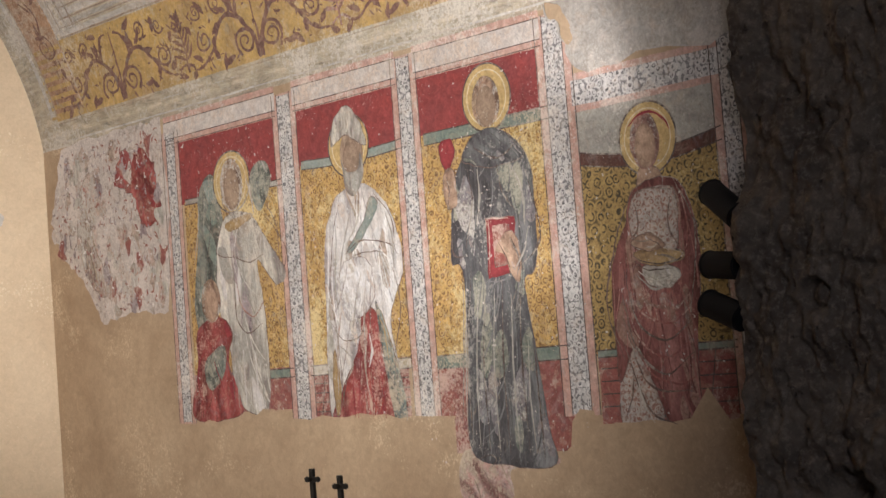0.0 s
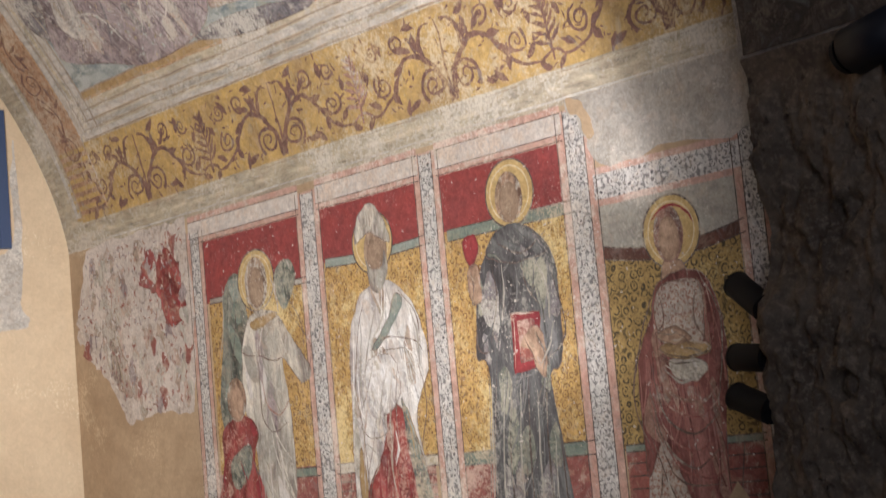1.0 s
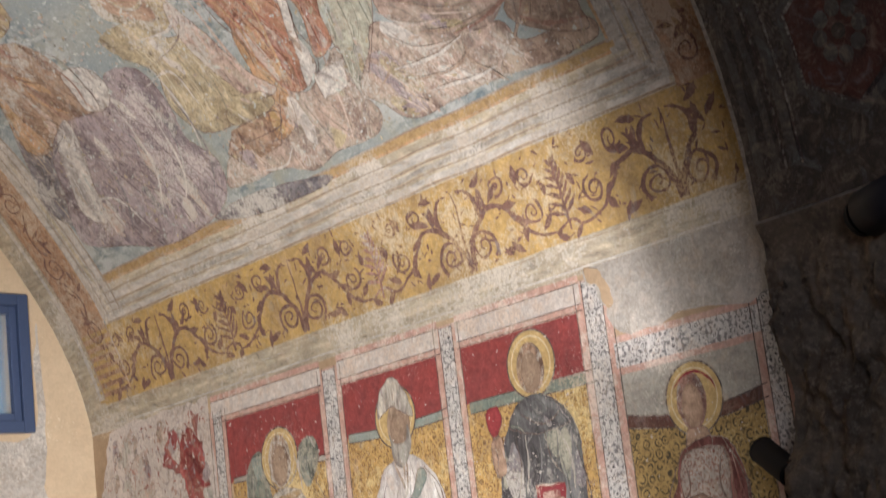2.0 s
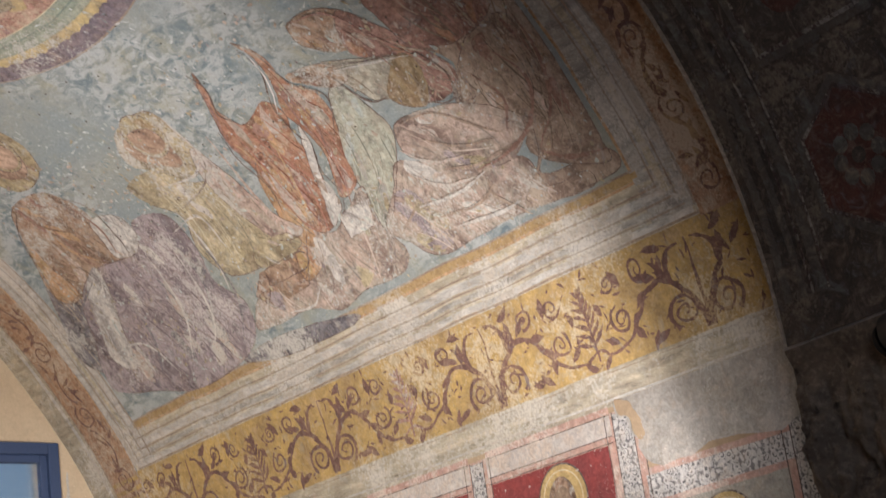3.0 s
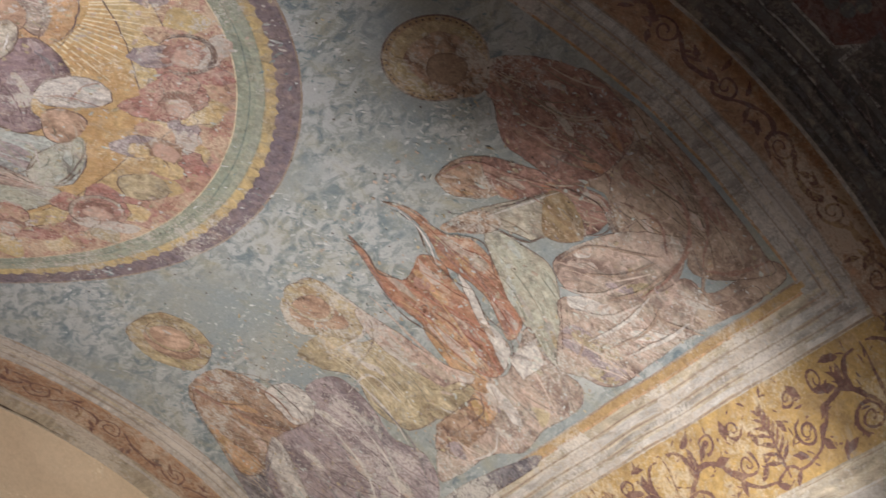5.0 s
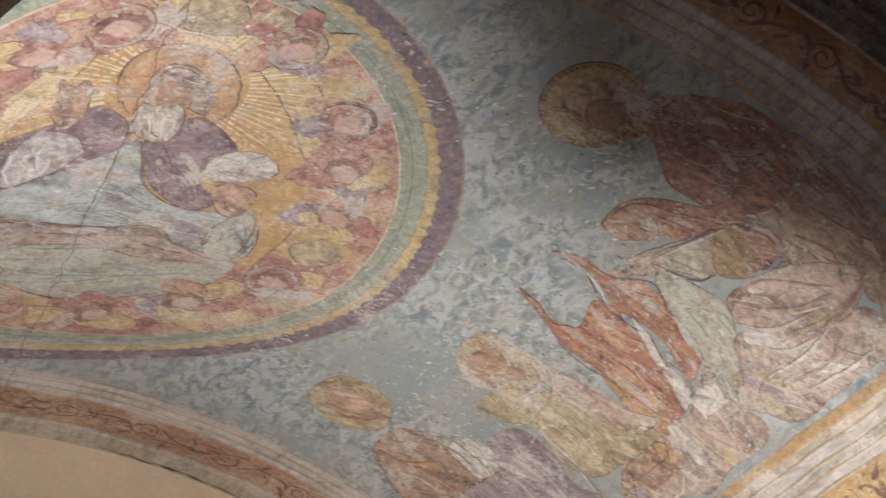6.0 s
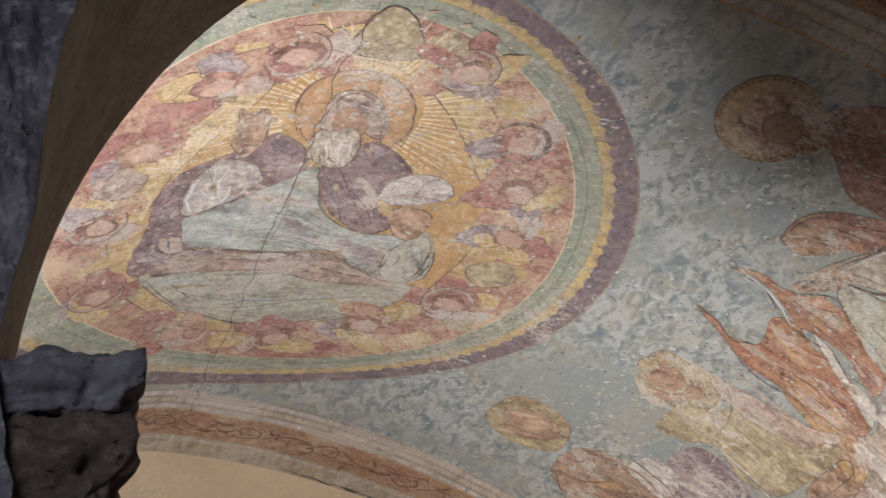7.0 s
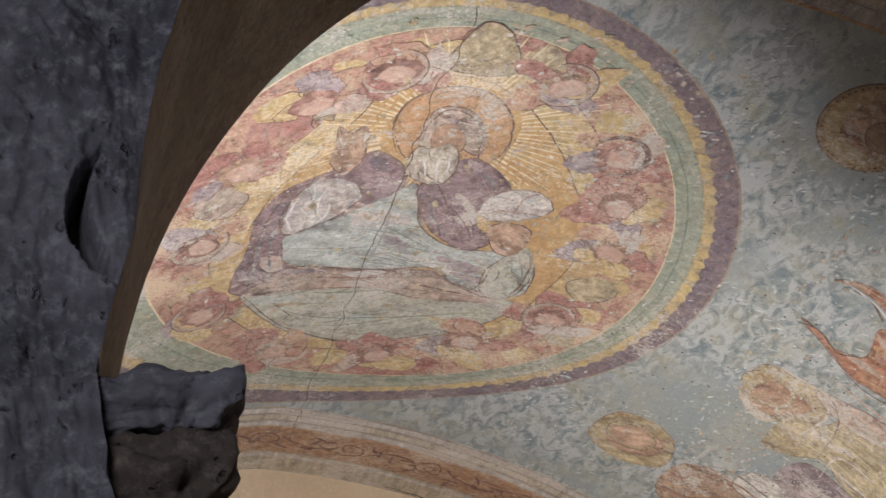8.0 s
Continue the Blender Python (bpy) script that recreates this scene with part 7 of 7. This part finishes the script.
# ---- painted coffers on the arch's soffit, the right side's shade put into their colours ----
cof = thing("soffit_decoration", on_soffit(20 / 24.1, 3.5), "painted coffers and mouldings on the arch soffit, darkened for shade", "painted ceiling")
KS = 24.1
# near-black coat stands in for the shade on the right half
patch("shaded_ground", 0.2 / KS, 101.0 / KS, YN + 0.06, YF - 0.03, on_soffit, 0.014, PAINT["coffer"], cof)
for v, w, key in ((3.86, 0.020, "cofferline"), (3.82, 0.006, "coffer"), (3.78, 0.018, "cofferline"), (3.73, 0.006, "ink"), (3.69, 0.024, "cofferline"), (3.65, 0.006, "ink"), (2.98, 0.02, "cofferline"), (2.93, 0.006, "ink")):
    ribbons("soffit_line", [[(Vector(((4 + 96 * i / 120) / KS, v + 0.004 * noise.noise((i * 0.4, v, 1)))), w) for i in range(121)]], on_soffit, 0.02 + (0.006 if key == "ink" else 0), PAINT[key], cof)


def soffit_polygon(name, cx, cy, ru, rv, sides, turn, key, lift):
    pts = [Vector((cx + ru * math.cos(turn + 2 * math.pi * i / sides), cy + rv * math.sin(turn + 2 * math.pi * i / sides))) for i in range(sides)]
    line = []
    for i, p in enumerate(pts):
        line += [p.lerp(pts[(i + 1) % sides], j / 6) for j in range(6)]
    return fill(name, line, on_soffit, lift, PAINT[key], cof)


for k in range(3):
    c = (14.0 + 27.5 * k) / KS
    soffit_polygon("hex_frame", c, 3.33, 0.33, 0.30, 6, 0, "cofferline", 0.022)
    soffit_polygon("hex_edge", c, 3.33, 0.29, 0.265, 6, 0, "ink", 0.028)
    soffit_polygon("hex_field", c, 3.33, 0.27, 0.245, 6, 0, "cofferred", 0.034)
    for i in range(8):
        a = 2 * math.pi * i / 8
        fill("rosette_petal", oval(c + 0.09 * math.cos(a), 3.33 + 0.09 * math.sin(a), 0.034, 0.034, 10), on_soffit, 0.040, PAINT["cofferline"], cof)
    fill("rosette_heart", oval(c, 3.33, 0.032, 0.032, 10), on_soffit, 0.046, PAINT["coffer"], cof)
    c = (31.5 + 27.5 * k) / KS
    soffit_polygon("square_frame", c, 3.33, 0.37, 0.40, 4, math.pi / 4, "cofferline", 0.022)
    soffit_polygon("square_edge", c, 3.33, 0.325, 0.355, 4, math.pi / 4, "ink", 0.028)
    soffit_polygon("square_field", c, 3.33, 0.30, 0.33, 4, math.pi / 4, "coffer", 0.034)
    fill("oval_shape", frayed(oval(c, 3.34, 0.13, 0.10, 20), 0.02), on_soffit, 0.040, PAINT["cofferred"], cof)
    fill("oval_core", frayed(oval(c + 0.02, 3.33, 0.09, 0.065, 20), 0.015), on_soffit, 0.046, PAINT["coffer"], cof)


# ---- fixtures ----
def tube(bm, a, b, r0, r1, n=24, caps=True):
    a, b = Vector(a), Vector(b)
    q = (b - a).to_track_quat("Z", "Y").to_matrix().to_4x4()
    bmesh.ops.create_cone(bm, cap_ends=caps, segments=n, radius1=r0, radius2=r1, depth=(b - a).length, matrix=Matrix.Translation((a + b) / 2) @ q)


def spotlight(base, tip):
    """A black cylinder lamp on a small arm: housing, rim, glass, arm, base plate."""
    t = thing("spotlight", base, "black cylindrical spotlight on the rough pier", "spotlight", "spotlights on the pier")
    d = Vector(tip) - Vector(base)
    e = d.normalized()
    bm = bmesh.new()
    tube(bm, (0, 0, 0), d, 0.054, 0.054, 28)
    bmesh.ops.bevel(bm, geom=[x for x in bm.edges if len(x.link_faces) == 2 and x.calc_face_angle(0) > 1], offset=0.006, segments=2, affect="EDGES")
    part("housing", bm, M["black"], t)
    bm = bmesh.new()
    tube(bm, d - e * 0.004, d + e * 0.006, 0.056, 0.056, 28)
    part("rim", bm, M["black"], t)
    bm = bmesh.new()
    tube(bm, d + e * 0.006, d + e * 0.008, 0.040, 0.040, 24)
    part("glass", bm, M["lens"], t, "clear round lamp glass")
    bm = bmesh.new()
    tube(bm, e * 0.05, Vector((0.03, -0.04, -0.01)) + e * 0.02, 0.012, 0.012, 10)
    part("arm", bm, M["black"], t)
    bm = bmesh.new()
    box(bm, (0.08, 0.02, 0.10), Vector((0.03, -0.045, -0.01)), None, 0.004)
    part("base_plate", bm, M["black"], t)
    return t


for x0, z0, x1, z1 in ((5.22, 2.085, 5.315, 2.205), (5.21, 1.90, 5.27, 1.922), (5.19, 1.70, 5.24, 1.772)):
    spotlight((x0, 3.95, z0), (x1 - 0.01, 4.14, z1))

t = thing("lamp_box", (5.21, 3.30, 2.97), "rounded blue-black lamp housing on the pier below the arch", "lamp housing")
bm = bmesh.new()
tube(bm, (-0.02, 0.13, -0.02), (-0.07, -0.15, 0.03), 0.092, 0.08, 28)
bmesh.ops.bevel(bm, geom=[x for x in bm.edges if len(x.link_faces) == 2 and x.calc_face_angle(0) > 1], offset=0.022, segments=4, affect="EDGES")
part("body", bm, M["bluegloss"], t, "", True)
bm = bmesh.new()
tube(bm, (-0.013, 0.155, -0.024), (-0.02, 0.13, -0.02), 0.07, 0.075, 28)
part("front_glass", bm, M["black"], t)
bm = bmesh.new()
box(bm, (0.05, 0.05, 0.22), (0.02, -0.02, -0.02), None, 0.006)
part("bracket", bm, M["black"], t)


# ---- stone bracket on the left jamb ----
def rough_block(lo, hi, n=26):
    bm = bmesh.new()
    c, h = (Vector(lo) + Vector(hi)) / 2, (Vector(hi) - Vector(lo)) / 2
    bmesh.ops.create_cube(bm, size=2)
    bmesh.ops.subdivide_edges(bm, edges=bm.edges[:], cuts=n, use_grid_fill=True)
    for v in bm.verts:
        p = v.co.copy()
        s = Vector([math.copysign(abs(x) ** 0.9, x) for x in p])
        r = p.normalized() * max(abs(x) for x in p)
        q = s.lerp(r * 1.12, 0.22)
        w = Vector((q.x * h.x, q.y * h.y, q.z * h.z)) + c
        k = 0.030 * noise.fractal(w * 8, 0.8, 2.1, 5) + 0.014 * noise.noise(w * 22)
        facet = noise.voronoi(w * 7)[0]
        k += 0.028 * (facet[1] - facet[0]) - 0.012
        if q.z < 0.1:
            k += (0.035 * noise.turbulence(w * 10, 4, True) - 0.03) * min(1, (0.1 - q.z) * 2)
        v.co = w + q.normalized() * k - Vector((0.07 * max(0, -q.z) * max(0, q.x), 0, 0))
    return bm


t = thing("stone_bracket", (0.45, 2.9, 2.95), "broken dark grey stone bracket jutting from the arch jamb", "stone bracket")
# lit top and shaded underside are told apart by two stone colours
for name, lo, hi, label in (("upper_block", (0.27, 2.77, 2.955), (0.635, 3.12, 3.09), "rough upper slab, coloured paler as the lit top"), ("lower_block", (0.29, 2.79, 2.78), (0.60, 3.11, 2.975), "broken underside, coloured darker for its shade")):
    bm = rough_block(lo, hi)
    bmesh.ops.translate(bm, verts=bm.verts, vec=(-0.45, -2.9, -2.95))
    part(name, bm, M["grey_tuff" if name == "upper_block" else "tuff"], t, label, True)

# ---- window in the end wall ----
x0, x1, z0, z1 = WIN
YW = end_line(4.66) - 0.01
win = thing("window_1", ((x0 + x1) / 2, YW, z0), "small window with a blue painted wooden frame", "window", "", "structure")
O = Vector(win.location)


def bar(name, ax, az, bx, bz, depth0, depth1, mat, parent, bevel=0.006):
    bm = bmesh.new()
    box(bm, (bx - ax, depth1 - depth0, bz - az), Vector(((ax + bx) / 2, YW + (depth0 + depth1) / 2, (az + bz) / 2)) - O, None, bevel)
    return part(name, bm, mat, parent)


W = 0.075
for n, a in (("stile", (x0, z0, x0 + W, z1)), ("stile", (x1 - W, z0, x1, z1)), ("top_rail", (x0 + W, z1 - W, x1 - W, z1)), ("bottom_rail", (x0 + W, z0, x1 - W, z0 + W))):
    bar(n, *a, -0.05, 0.05, M["blue"], win)
X0, X1, Z0, Z1 = x0 + W, x1 - W, z0 + W, z1 - W
for n, a in (("sash_stile", (X0, Z0, X0 + 0.05, Z1)), ("sash_stile", (X1 - 0.05, Z0, X1, Z1)), ("sash_rail", (X0 + 0.05, Z1 - 0.05, X1 - 0.05, Z1)), ("sash_rail", (X0 + 0.05, Z0, X1 - 0.05, Z0 + 0.05)), ("mullion", ((X0 + X1) / 2 - 0.02, Z0 + 0.05, (X0 + X1) / 2 + 0.02, Z1 - 0.05))):
    bar(n, *a, -0.025, 0.03, M["blue"], win)
gm = bpy.data.materials.new("window_glass")
gm.use_nodes = True
gb = gm.node_tree.nodes["Principled BSDF"]
gb.inputs["Base Color"].default_value = (0.75, 0.82, 0.9, 1)
gb.inputs["Transmission Weight"].default_value = 1.0
gb.inputs["Roughness"].default_value = 0.25
for a, b in ((X0 + 0.05, (X0 + X1) / 2 - 0.02), ((X0 + X1) / 2 + 0.02, X1 - 0.05)):
    g = bar("pane", a, Z0 + 0.05, b, Z1 - 0.05, 0.0, 0.006, gm, win, 0.0)
    g.visible_shadow = False
t = thing("grey_wall_patch", (4.9, YW, 2.9), "rough grey plaster patch below the window", "plaster")
fill("grey_patch", frayed(rounded([Vector(p) for p in ((5.18, 3.9), (5.2, 3.2), (5.17, 2.85), (5.21, 2.72), (5.1, 2.68), (4.7, 2.66), (4.2, 2.7), (4.1, 3.1), (4.6, 3.18), (5.1, 3.18), (5.15, 3.6))]), 0.02), on_end, 0.01, M["greyplaster"], t)


# ---- two small dark crosses on stands before the wall ----
def cross_stand(x, y, top):
    t = thing("altar_cross", (x, y, 0), "slim dark iron standing cross near the wall", "cross", "crosses by the wall")
    bm = bmesh.new()
    tube(bm, (0, 0, 0), (0, 0, 0.03), 0.13, 0.12, 20)
    tube(bm, (0, 0, 0.03), (0, 0, 0.06), 0.08, 0.02, 20)
    part("foot", bm, M["iron"], t)
    bm = bmesh.new()
    tube(bm, (0, 0, 0.05), (0, 0, top - 0.10), 0.010, 0.008, 12)
    part("stem", bm, M["iron"], t)
    bm = bmesh.new()
    box(bm, (0.018, 0.024, 0.16), (0, 0, top - 0.07), None, 0.003)
    box(bm, (0.018, 0.075, 0.022), (0, 0, top - 0.035), None, 0.003)
    for dy, dz in ((0.035, -0.035), (-0.035, -0.035), (0, -0.004)):
        bmesh.ops.create_icosphere(bm, subdivisions=1, radius=0.014, matrix=Matrix.Translation((0, dy, top + dz)))
    part("cross_head", bm, M["iron"], t)
    return t


cross_stand(4.4, 5.64, 1.218)
cross_stand(4.4, 5.46, 1.189)
